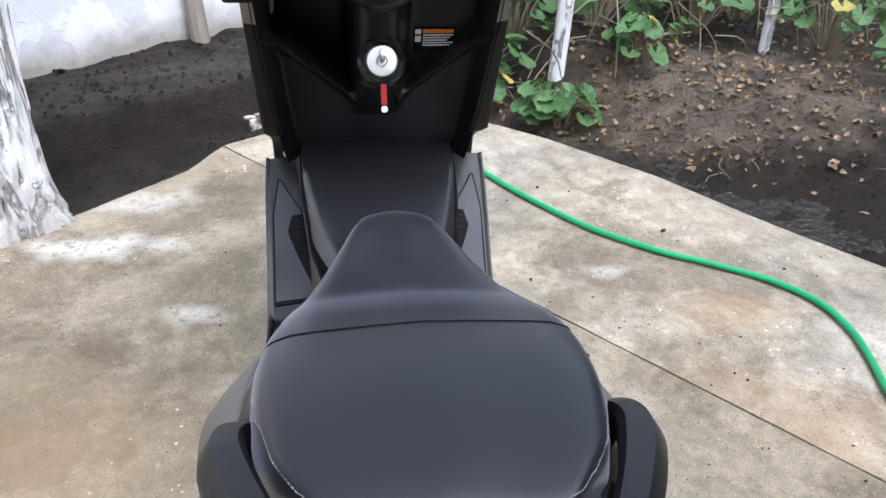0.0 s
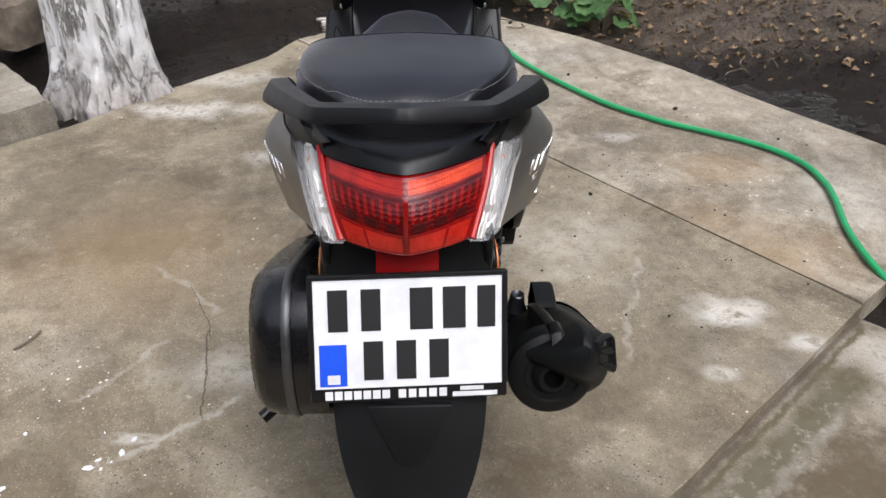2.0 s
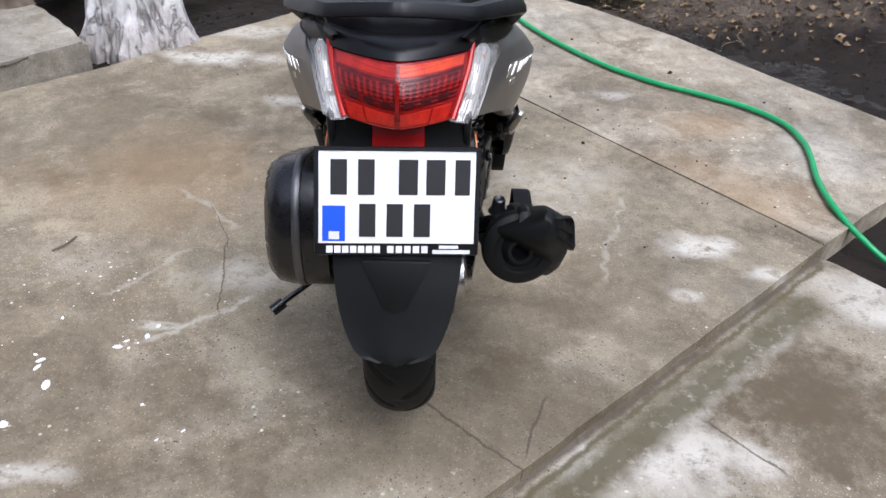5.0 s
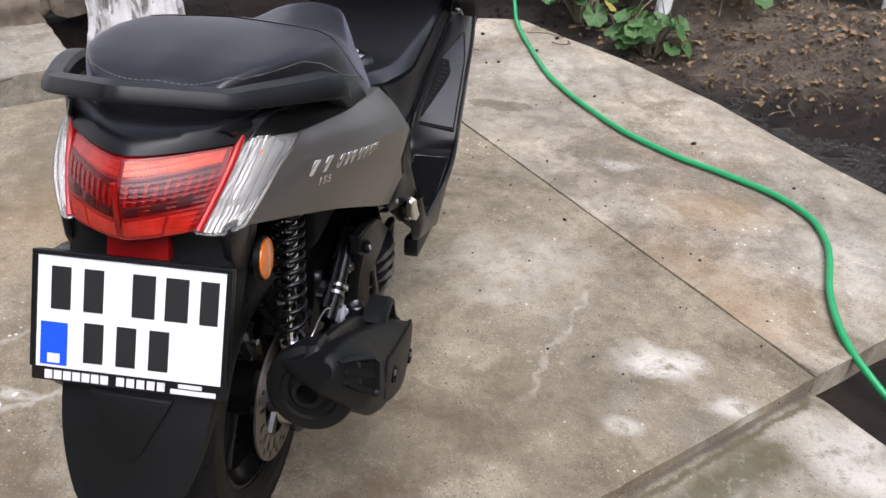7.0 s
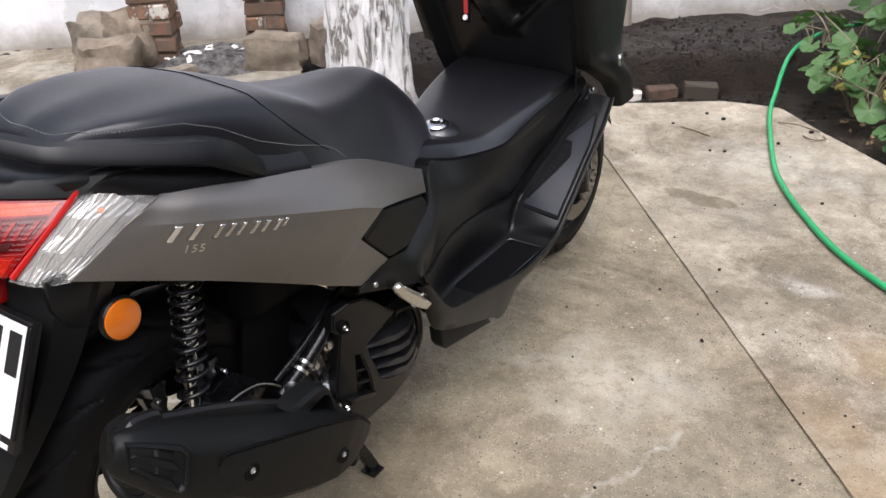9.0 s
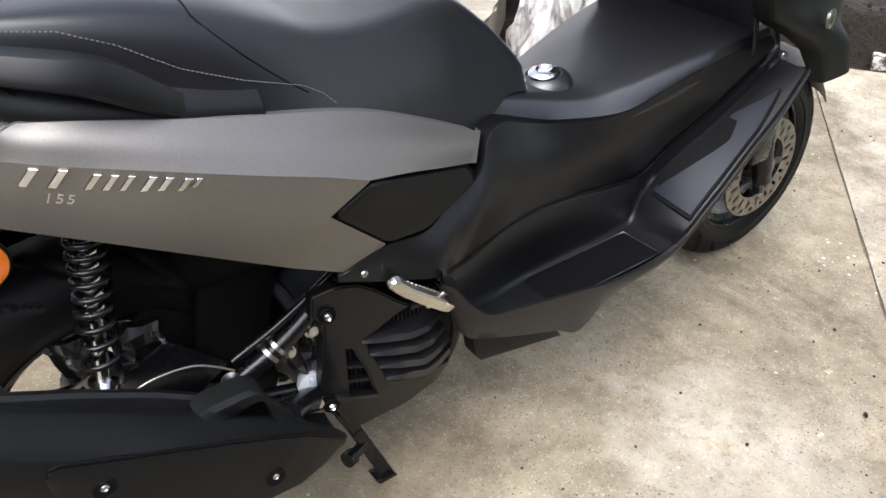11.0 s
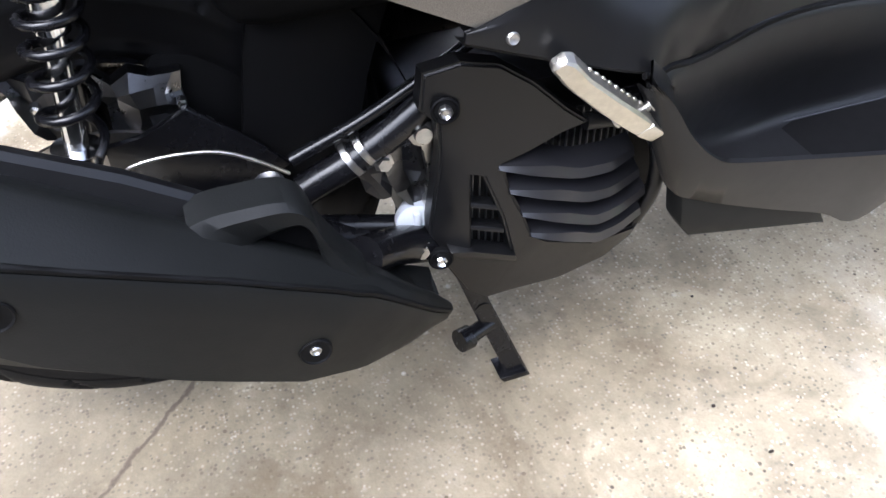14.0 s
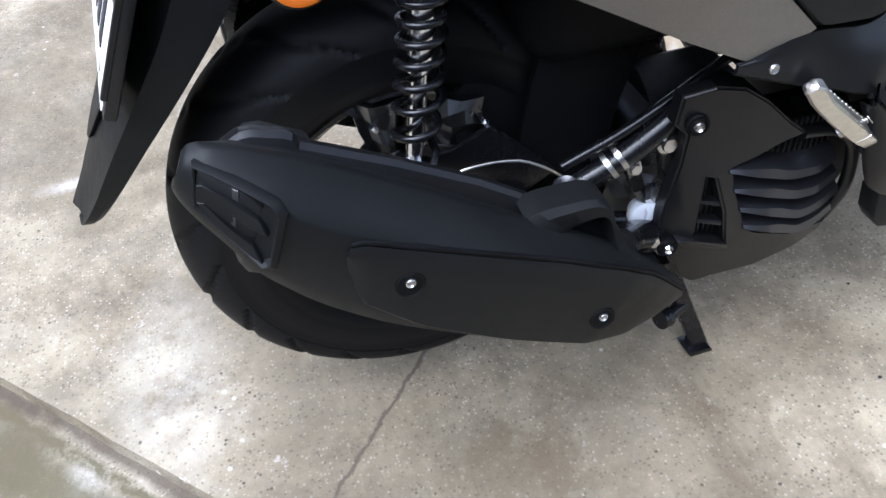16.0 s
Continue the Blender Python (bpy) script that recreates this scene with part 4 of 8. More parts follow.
def undergrowth():
    """The dense growth behind, joined to one mesh."""
    rng = random.Random(31)
    verts, faces = [], []
    src = []
    for s in range(3):
        bm = mallow_leaf(40 + s, 0.044)
        bm.verts.index_update()
        src.append(([v.co.copy() for v in bm.verts], [[v.index for v in f.verts] for f in bm.faces]))
        bm.free()
    for k in range(1500):
        x, y = rng.uniform(0.3, 4.6), rng.uniform(3.9, 5.9)
        if (y - 3.41) * 0.752 - (x + 1.36) * 0.659 > -0.15:
            continue
        z = ground_height(x, y) + rng.uniform(0.05, 0.75) * min(1, (y - 3.6) * 1.2)
        m = Matrix.Translation((x, y, z)) @ Euler((rng.uniform(-0.6, 0.9), rng.uniform(-0.6, 0.6), rng.uniform(0, 6.3))).to_matrix().to_4x4() @ Matrix.Diagonal((*(rng.uniform(0.9, 1.6),) * 3, 1))
        vs, fs = src[k % 3]
        o = len(verts)
        verts += [m @ v for v in vs]
        faces += [[o + i for i in f] for f in fs]
    me = bpy.data.meshes.new("undergrowth")
    me.from_pydata(verts, [], faces)
    me.materials.append(M_LEAF)
    me.shade_smooth()
    tagged(new("undergrowth", me), "dense green mallow undergrowth in the back of the bed", "undergrowth", kind="stuff")
    bm = bmesh.new()
    for k in range(150):
        x, y = rng.uniform(0.3, 3.6), rng.uniform(3.25, 5.4)
        if (y - 3.41) * 0.752 - (x + 1.36) * 0.659 > -0.15:
            continue
        z = ground_height(x, y)
        a, h = rng.uniform(0, 6.3), rng.uniform(0.1, 0.5)
        tube(bm, spl([(x, y, z - 0.02), (x + 0.1 * math.cos(a), y + 0.1 * math.sin(a), z + 0.5 * h), (x + 0.32 * math.cos(a), y + 0.32 * math.sin(a), z + h * rng.uniform(0.6, 1))], 6), 0.0035, 4)
    tagged(finish("dry_stems", bm, M_STALK, smooth=60), "tangle of bare brown stems under the mallows", "stems", kind="stuff")


undergrowth()


def litter():
    """Dry leaves, clods, pebbles and twigs."""
    rng = random.Random(77)
    bm = bmesh.new()

    def place():
        while True:
            x, y = rng.gauss(1.55, 0.75), rng.gauss(3.05, 0.42)
            if x * 0.62 + y * 0.78 > 2.78 and x > 0.35:
                return x, y

    for k in range(700):
        x, y = place()
        z = ground_height(x, y) + 0.006
        a, s = rng.uniform(0, 6.3), rng.uniform(0.006, 0.020)
        up = [rng.uniform(-0.004, 0.018) for _ in range(6)]
        ring = [(x + s * (1.3 if i % 3 == 0 else 0.75) * math.cos(a + i * math.pi / 3), y + s * 0.8 * math.sin(a + i * math.pi / 3), z + up[i]) for i in range(6)]
        c = bm.verts.new((x, y, z))
        vs = [bm.verts.new(v) for v in ring]
        for i in range(6):
            bm.faces.new((c, vs[i], vs[(i + 1) % 6]))
    tagged(finish("leaf_litter", bm, M_LITTER, smooth=0), "scattered dry brown leaves on the soil bank", "leaf litter", kind="stuff")
    bm = bmesh.new()
    ico = bmesh.new()
    bmesh.ops.create_icosphere(ico, subdivisions=1, radius=1)
    base, tris = [v.co.copy() for v in ico.verts], [[v.index for v in f.verts] for f in ico.faces]
    ico.free()
    for k in range(4200):
        if k % 4 == 1:
            x, y = place()
        elif k % 4 == 2:
            x, y = rng.uniform(-1.5, 0.2), rng.uniform(2.6, 4.2)
            if (y - 2.82) - (x + 0.55) * 0.62 < (0.02 if x > -0.55 else -0.25 + 0.75 * (x + 0.55)):
                continue
        else:
            x, y = rng.uniform(-1.5, 2.2), rng.uniform(1.4, 4.2)
            e = (y - 2.93) * 0.82 - (x + 0.7) * 0.57
            if x * 0.72 + y * 0.69 < 2.3 and e < -0.1:
                continue
        s = rng.uniform(0.004, 0.010) * (1.9 if rng.random() < 0.12 else 1)
        z = ground_height(x, y)
        m = Matrix.Translation((x, y, z + 0.2 * s)) @ Euler((rng.uniform(0, 3), rng.uniform(0, 3), 0)).to_matrix().to_4x4() @ Matrix.Diagonal((s * rng.uniform(0.6, 1.3), s, s * 0.7, 1))
        vs = [bm.verts.new(m @ (v * rng.uniform(0.75, 1.15))) for v in base]
        for f in tris:
            bm.faces.new([vs[i] for i in f])
    tagged(finish("soil_clods", bm, M_SOIL, smooth=30), "small clods and pebbles of dark soil", "clods", kind="stuff")
    bm = bmesh.new()
    for k in range(70):
        x, y = place()
        a, ln = rng.uniform(0, 6.3), rng.uniform(0.05, 0.2)
        z = ground_height(x, y)
        tube(bm, spl([(x, y, z + 0.004), (x + 0.5 * ln * math.cos(a), y + 0.5 * ln * math.sin(a), z + rng.uniform(0.004, 0.02)), (x + ln * math.cos(a + 0.3), y + ln * math.sin(a + 0.3), z + 0.006)], 5), 0.0022, 4)
    tagged(finish("twigs", bm, M_TWIG, smooth=60), "thin dry twigs lying on the soil", "twigs", kind="stuff")
    # crumbs of soil on the concrete
    bm = bmesh.new()
    spots = [(0.971, 2.005, 0.012), (0.544, 1.388, 0.008), (0.21, 2.62, 0.010), (0.16, 2.60, 0.008), (0.36, 2.80, 0.010), (0.10, 2.95, 0.012), (0.02, 2.98, 0.010), (0.44, 2.98, 0.012), (-0.06, 2.80, 0.008), (0.47, 1.755, 0.007), (1.27, 1.75, 0.006), (0.62, 2.35, 0.008)]
    for k in range(160):
        t = rng.random()
        spots.append((1.15 - 1.69 * t + rng.gauss(0, 0.45), 0.82 + 1.98 * t + rng.gauss(0, 0.45), rng.uniform(0.0015, 0.0045)))
    for x, y, s in spots:
        if (y - 2.9) * 0.82 - (x + 0.3) * 0.57 > 0 or x * 0.78 + y * 0.62 > 2.3:
            continue
        m = Matrix.Translation((x, y, 0.003 + 0.4 * s)) @ Euler((0, 0, rng.uniform(0, 3))).to_matrix().to_4x4() @ Matrix.Diagonal((s, s * rng.uniform(0.5, 1), s * 0.6, 1))
        bmesh.ops.create_icosphere(bm, subdivisions=1, radius=1, matrix=m)
    tagged(finish("soil_crumbs", bm, M_SOIL, smooth=30), "dark crumbs of soil scattered on the concrete", "crumbs", kind="stuff")
    for i, pts in enumerate([[(0.42, 2.93, 0.006), (0.46, 2.89, 0.012), (0.50, 2.93, 0.006), (0.49, 2.96, 0.008)], [(-0.02, 2.78, 0.006), (0.05, 2.76, 0.008), (0.11, 2.74, 0.006)], [(-0.97, 0.69, 0.005), (-0.94, 0.72, 0.010), (-0.93, 0.76, 0.005)], [(0.30, 3.02, 0.008), (0.38, 3.0, 0.02), (0.47, 2.99, 0.01)]]):
        bm = bmesh.new()
        tube(bm, spl(pts, 8), 0.0028, 5)
        tagged(finish("twig", bm, M_TWIG, smooth=60), "bent dark dry twig lying on the concrete", "twig", "twigs on the concrete")


litter()


# ---- the scooter, standing on its centre stand ----
SC = empty("scooter", (0, 0.62, 0), "black and matt grey scooter standing on its centre stand", "scooter")


def sp(name, bm, material, parent=None, label="", smooth=35.0):
    """A part of the scooter, given in the scooter's own place."""
    ob = part(name, bm, material, parent or SC, label, smooth)
    if parent is None:
        ob.location = -SC.location
    return ob


def both(points, s):
    return [(s * p[0], p[1], p[2]) for p in points]


# -- wheels --
REAR, FRONT = Vector((0, 0.205, 0.318)), Vector((0, 1.625, 0.245))


def tyre(centre, radius, half, seg=540):
    """A road tyre's tread, rounded to the shoulders, with curved grooves."""
    bm = bmesh.new()
    rings = []
    for i in range(33):
        a = math.pi * (i / 32 - 0.5) * 0.985
        x, r, u = half * math.sin(a), radius - 0.050 * (1 - math.cos(a)), abs(2 * a / math.pi)
        ring = []
        for k in range(seg):
            th = 2 * math.pi * k / seg
            ph = (th * 9 / math.pi + 1.1 * u ** 1.5 + (0.5 if x > 0 else 0)) % 1.0
            cut = 0.0
            if 0.12 < u < 0.95:
                wide = 0.05 if u < 0.72 else 0.032
                cut = 0.0045 * min(1, max(0, 2 - abs(ph - 0.5) / wide))
            if u < 0.05:
                cut = 0.003 * max(0, 1 - abs(((th * 9 / math.pi) % 1) - 0.2) / 0.15)
            rr = r - cut * math.cos(a)
            ring.append(centre + Vector((x - cut * math.sin(a), rr * math.cos(th), rr * math.sin(th))))
        rings.append(ring)
    loft(bm, rings, True, False)
    return bm


def sidewall(centre, radius, half, rim, s):
    """Smooth wall between the shoulder and the bead, with two raised rings."""
    bm = bmesh.new()
    top = radius - 0.046
    prof = [(0.90, top), (0.985, top - 0.002), (1.0, top - 0.006), (0.985, top - 0.009), (1.0, top - 0.018), (1.0, rim + 0.020), (0.985, rim + 0.014), (0.965, rim + 0.012), (0.96, rim + 0.008), (0.92, rim + 0.002), (0.80, rim - 0.006)]
    turned(bm, [(f * half, r) for f, r in prof], centre, (s, 0, 0), 96, caps=False)
    return bm


def wheel(name, centre, radius, half, disc_side, disc_r, label):
    root = new(name)
    root.parent = SC
    root.location = -SC.location
    tagged(root, label)
    sp_ = lambda n, bm, m, lab="", s=35.0: part(n, bm, m, root, lab, s)
    rim = 0.168
    tread = sp_("tyre", tyre(centre, radius, half), M_RUBBER, "black road tyre with curved grooves", 50)
    for s in (1, -1):
        side = sp_("sidewall", sidewall(centre, radius, half, rim, s), M_SIDEWALL, "smooth dark sidewall", 40)
        side.parent, side.location = tread, (0, 0, 0)
    bm = bmesh.new()
    w = half * 0.78
    turned(bm, [(-w, rim + 0.004), (-w, rim - 0.012), (-w + 0.012, rim - 0.016), (-w * 0.5, rim - 0.03), (w * 0.5, rim - 0.03), (w - 0.012, rim - 0.016), (w, rim - 0.012), (w, rim + 0.004)], centre, seg=72, caps=False)
    turned(bm, [(-0.05, 0.03), (-0.05, 0.045), (0.05, 0.045), (0.05, 0.03)], centre, seg=32)
    sp_("rim", bm, M_BLKMETAL, "glossy black alloy rim")
    for k in range(5):
        a = 2 * math.pi * k / 5 + 0.3
        d, t = Vector((0, math.cos(a), math.sin(a))), Vector((0, -math.sin(a), math.cos(a)))
        bm = bmesh.new()
        secs = []
        for s, ww, xx in ((0.035, 0.022, 0.022), (0.09, 0.014, 0.020), (0.142, 0.020, 0.022)):
            c = centre + d * s
            secs.append([c + t * ww * math.cos(q) + Vector((xx * math.sin(q), 0, 0)) for q in np.linspace(0, 2 * math.pi, 12, endpoint=False)])
        loft(bm, secs)
        sp_("spoke", bm, M_BLKMETAL)
    bm = bmesh.new()
    c = centre + Vector((disc_side, 0, 0))
    inner, mid, outer, n = disc_r * 0.62, disc_r * 0.82, disc_r, 72
    th = 0.002
    rr = [inner, inner + 0.006, mid - 0.004, mid + 0.004, outer - 0.006, outer]
    top = [[bm.verts.new(c + Vector((th, r * math.cos(2 * math.pi * k / n), r * math.sin(2 * math.pi * k / n)))) for k in range(n)] for r in rr]
    bot = [[bm.verts.new(v.co - Vector((2 * th, 0, 0))) for v in ring] for ring in top]
    for i in range(len(rr) - 1):
        for k in range(n):
            if i in (1, 3) and (k + i) % 4 == 0 or i == 2 and k % 4 == 3:
                continue
            j = (k + 1) % n
            bm.faces.new((top[i][k], top[i + 1][k], top[i + 1][j], top[i][j]))
            bm.faces.new((bot[i][k], bot[i][j], bot[i + 1][j], bot[i + 1][k]))
    for i in (0, len(rr) - 1):
        for k in range(n):
            j = (k + 1) % n
            bm.faces.new((top[i][k], top[i][j], bot[i][j], bot[i][k]))
    sp_("brake_disc", bm, M_DISC, "drilled steel brake disc")
    bm = bmesh.new()
    for k in range(5):
        a = 2 * math.pi * k / 5
        p = c + Vector((0, inner * 0.98 * math.cos(a), inner * 0.98 * math.sin(a)))
        tube(bm, [c + Vector((0, 0.03 * math.cos(a), 0.03 * math.sin(a))), p], 0.008, 6)
    turned(bm, [(-0.01, 0.012), (-0.01, 0.035), (0.012, 0.035), (0.018, 0.014)], c, seg=24)
    sp_("hub", bm, M_ENGINE)
    return root


wheel("rear_wheel", REAR, 0.267, 0.066, 0.085, 0.112, "rear wheel lifted just off the ground")
wheel("front_wheel", FRONT, 0.243, 0.055, 0.072, 0.118, "front wheel with drilled brake disc")

# -- seat --
SEAT = [  # y, top, half width of crown, edge height, half width low, low edge
    (0.112, 0.862, 0.046, 0.856, 0.054, 0.800), (0.121, 0.884, 0.074, 0.876, 0.084, 0.800), (0.143, 0.897, 0.092, 0.888, 0.104, 0.800), (0.174, 0.903, 0.114, 0.889, 0.126, 0.797), (0.206, 0.905, 0.133, 0.886, 0.146, 0.794),
    (0.265, 0.905, 0.150, 0.872, 0.163, 0.786), (0.325, 0.900, 0.159, 0.850, 0.173, 0.774), (0.380, 0.889, 0.162, 0.826, 0.179, 0.763), (0.430, 0.873, 0.159, 0.802, 0.180, 0.750), (0.485, 0.848, 0.151, 0.780, 0.179, 0.733),
    (0.540, 0.822, 0.138, 0.760, 0.172, 0.715), (0.610, 0.806, 0.116, 0.748, 0.156, 0.682), (0.680, 0.801, 0.092, 0.742, 0.140, 0.645), (0.740, 0.800, 0.072, 0.735, 0.124, 0.615), (0.790, 0.788, 0.058, 0.715, 0.104, 0.605),
    (0.840, 0.752, 0.050, 0.685, 0.080, 0.605), (0.890, 0.705, 0.044, 0.655, 0.058, 0.615), (0.935, 0.650, 0.036, 0.630, 0.046, 0.605), (0.950, 0.622, 0.020, 0.615, 0.030, 0.602)]


def seat_row(r):
    y, zt, w1, ze, w2, zb = r
    half = spl([(0, zt, 0), (0.45 * w1, zt - 0.004, 0), (0.86 * w1, zt - 0.20 * (zt - ze), 0), (w1, ze + 0.30 * (zt - ze), 0), (w1 + 0.55 * (w2 - w1), ze - 0.35 * (ze - zb), 0), (w2, zb, 0)], 15)
    pts = [(v.x, y, v.y) for v in half]
    return pts


def seat_table(n=64):
    ys = spl([(r[0], r[1], r[2]) for r in SEAT], n)
    zs = spl([(r[3], r[4], r[5]) for r in SEAT], n)
    return [(a.x, a.y, a.z, b.x, b.y, b.z) for a, b in zip(ys, zs)]


def seat_at(y):
    """The seat's row at y."""
    a = np.array(SEAT)
    return [y] + [float(np.interp(y, a[:, 0], a[:, k])) for k in range(1, 6)]


def seat_z(x, y):
    half = seat_row(seat_at(y))
    return float(np.interp(x, [v[0] for v in half], [v[2] for v in half]))


def build_seat():
    bm = bmesh.new()
    rings = []
    for row in seat_table():
        half = seat_row(row)
        ring = half[::-1] + [(-x, y, z) for x, y, z in half[1:]]
        rings.append([Vector(v) for v in ring])
    loft(bm, rings, True, True)
    seat = sp("seat", bm, M_VINYL, None, "two-level black vinyl seat with grey stitching", 60)
    for s in (1, -1):
        bm = bmesh.new()
        ys = np.linspace(0.172, 0.532, 80)
        line = []
        for y in ys:
            z = float(np.interp(y, [.172, .205, .25, .297, .352, .417, .489, .515, .532], [.891, .890, .884, .864, .829, .800, .773, .756, .738]))
            half = seat_row(seat_at(y))[4:]
            line.append(Vector((s * (float(np.interp(-z, [-v[2] for v in half], [v[0] for v in half])) + 0.0012), y, z)))
        tail = spl([(0.112, 0.170, 0), (0.096, 0.150, 0), (0.078, 0.139, 0), (0.050, 0.132, 0), (0.0, 0.129, 0)], 26)
        line = [Vector((s * p.x, p.y, seat_z(p.x, p.y) + 0.0015)) for p in tail[::-1]] + line
        for a, b in zip(line[::1], line[1::1]):
            tube(bm, [a, a.lerp(b, 0.6)], 0.0008, 4)
        p = sp("stitching", bm, M_THREAD, None, "light grey thread stitching")
        p.parent = seat
        p.location = (0, 0, 0)
    bm = bmesh.new()
    seam = []
    for k in range(41):
        u = k / 40 * 2 - 1
        y = 0.380 + 0.115 * (max(0, abs(u) - 0.55) / 0.45) ** 1.4
        half = seat_row(seat_at(y))
        f = abs(u) * 11.0
        i = min(int(f), 13)
        a, b = Vector(half[i]), Vector(half[i + 1])
        p = a.lerp(b, f - i)
        seam.append(Vector((math.copysign(p.x, u), y, p.z + 0.0004)))
    tube(bm, seam, 0.0011, 6)
    p = sp("seam", bm, M_DARK, None, "pressed seam between rider and passenger seat")
    p.parent = seat
    p.location = (0, 0, 0)


build_seat()

# -- grab rail --
def build_rail():
    right = [(0.162, 0.372, 0.772, .010, .012), (0.174, 0.330, 0.800, .016, .016), (0.182, 0.285, 0.834, .019, .020), (0.183, 0.256, 0.850, .021, .018), (0.175, 0.224, 0.860, .022, .016), (0.154, 0.172, 0.873, .020, .014), (0.124, 0.112, 0.887, .017, .012), (0.110, 0.090, 0.892, .015, .011), (0.094, 0.078, 0.896, .0145, .011), (0.050, 0.054, 0.906, .014, .011), (0.012, 0.036, 0.913, .014, .011), (0.0, 0.034, 0.914, .014, .011)]
    a, b = spl([r[:3] for r in right], 60), spl([(r[3], r[4], 0) for r in right], 60)
    path = a + [Vector((-p.x, p.y, p.z)) for p in a[-2::-1]]
    size = b + b[-2::-1]
    bm = bmesh.new()
    rings = []
    n = len(path)
    for i, p in enumerate(path):
        d = (path[min(i + 1, n - 1)] - path[max(i - 1, 0)]).normalized()
        side = d.cross(Vector((0, 0, 1))).normalized()
        up = side.cross(d)
        if side.y > 0 or (abs(side.y) < 0.3 and side.x * p.x < 0):
            side = -side
        w, h = size[i].x, size[i].y
        prof = [(1.0, -0.55), (0.92, 0.0), (0.35, 0.95), (-0.75, 1.0), (-1.0, 0.55), (-0.95, -0.6), (-0.5, -1.0), (0.6, -0.9)]
        rings.append([p + side * w * u + up * h * v for u, v in prof])
    loft(bm, rings)
    bmesh.ops.subdivide_edges(bm, edges=[], cuts=1)
    sp("grab_rail", bm, M_BLACK, None, "black moulded passenger grab rail", 32)


build_rail()

# -- tail --
def build_tail():
    # black cover between rail and lamp
    bm = bmesh.new()
    rows = []
    for k in range(33):
        u = k / 32 * 2 - 1
        au = abs(u)
        x = 0.150 * u
        col = [(x * 1.02, 0.19 + 0.02 * au, 0.80), (x, 0.125 + 0.075 * au**1.5, 0.838 - 0.006 * au), (x * 0.97, 0.078 + 0.095 * au**1.6, 0.856 - 0.006 * au), (x * 0.9, 0.045 + 0.095 * au**1.5, 0.853), (x * 0.78, 0.028 + 0.080 * au**1.4, 0.838 - 0.007 * au)]
        rows.append(spl(col, 9))
    sheet(bm, rows, (0, 0.03, -0.008))
    sp("tail_cover", bm, M_BLACK, None, "satin black tail cover")
    for s in (1, -1):
        up = spl([(0.096, 0.080, 0.857), (0.118, 0.13, 0.858), (0.132, 0.19, 0.853), (0.142, 0.25, 0.845), (0.152, 0.334, 0.828), (0.158, 0.43, 0.795)], 30)
        dn = spl([(0.104, 0.098, 0.841), (0.130, 0.140, 0.826), (0.154, 0.186, 0.812), (0.176, 0.25, 0.803), (0.187, 0.334, 0.786), (0.187, 0.43, 0.763)], 30)
        bm = bmesh.new()
        sheet(bm, [[Vector((s * p.x, p.y, p.z)) for p in spl([u, u.lerp(v, 0.5) + Vector((0.004, 0, 0.002)), v, v + Vector((-0.004, 0.002, -0.014))], 9)] for u, v in zip(up, dn)], (-0.004 * s, 0, 0))
        sp("tail_skirt", bm, M_BLACK, None, "satin black skirt under the grab rail", 40)
    # red lens
    lamp = new("tail_light")
    lamp.parent, lamp.location = SC, -SC.location
    tagged(lamp, "red tail light between clear turn signals")
    q = lambda n, b, m, lab="", s=35.0: part(n, b, m, lamp, lab, s)
    def rows_of(au, u=None):
        u = au if u is None else u
        top = Vector((0.106 * u, 0.024 + 0.078 * au**1.35, 0.836 - 0.008 * au))
        mid = Vector((0.098 * u, -0.006 + 0.066 * au**1.5, 0.795 + 0.004 * au))
        low = Vector((0.079 * u, -0.012 + 0.030 * au**1.6, 0.757 - 0.006 * (1 - au)))
        bot = Vector((0.070 * u, 0.002 + 0.024 * au**1.6, 0.747 - 0.006 * (1 - au)))
        return spl([top, mid, low, bot], 13)
    bm = bmesh.new()
    sheet(bm, [rows_of(abs(k / 32 * 2 - 1), k / 32 * 2 - 1) for k in range(33)], (0, 0.035, 0.0))
    q("red_lens", bm, M_RED, "glossy red tail lens", 30)
    # darker cells and bright fields in the lens
    def lens_at(u, v, d):
        col = rows_of(abs(u))
        k = min(int(v * 12), 11)
        r = col[k].lerp(col[k + 1], v * 12 - k)
        return Vector((math.copysign(r.x, u), r.y - d, r.z))
    for s in (1, -1):
        fields = [(0.03, 0.93, 0.02, 0.135, M_REDTOP if s > 0 else M_REDPALE), (0.03, 0.95, 0.16, 0.465, M_REDDARK), (0.05, 0.56, 0.50, 0.66, M_REDPALE), (0.05, 0.56, 0.69, 0.82, M_REDPALE), (0.60, 0.92, 0.50, 0.84, M_REDPALE)]
        fields += [(0.07 + 0.10 * i, 0.115 + 0.10 * i, 0.20 + 0.02 * (i % 2), 0.37, M_RED) for i in range(9)] + [(0.10 + 0.27 * i, 0.26 + 0.27 * i, 0.385, 0.445, M_INKRED) for i in range(3)]
        fields += [(0.10, 0.50, 0.84, 0.86, M_REDDARK), (0.64, 0.90, 0.72, 0.74, M_REDDARK)]
        for u0, u1, v0, v1, m in fields:
            bm = bmesh.new()
            sheet(bm, [[lens_at(s * (u0 + (u1 - u0) * a / 5), v0 + (v1 - v0) * b / 3, 0.0010 if m in (M_REDPALE, M_REDTOP) or u1 > u0 + 0.8 else 0.0020) for b in range(4)] for a in range(6)], (0, 0.003, 0))
            q("lamp_cell", bm, m)
        # bright edge ribs
        bm = bmesh.new()
        rib = [(s * 0.111, 0.108, 0.837), (s * 0.101, 0.066, 0.800), (s * 0.082, 0.016, 0.752)]
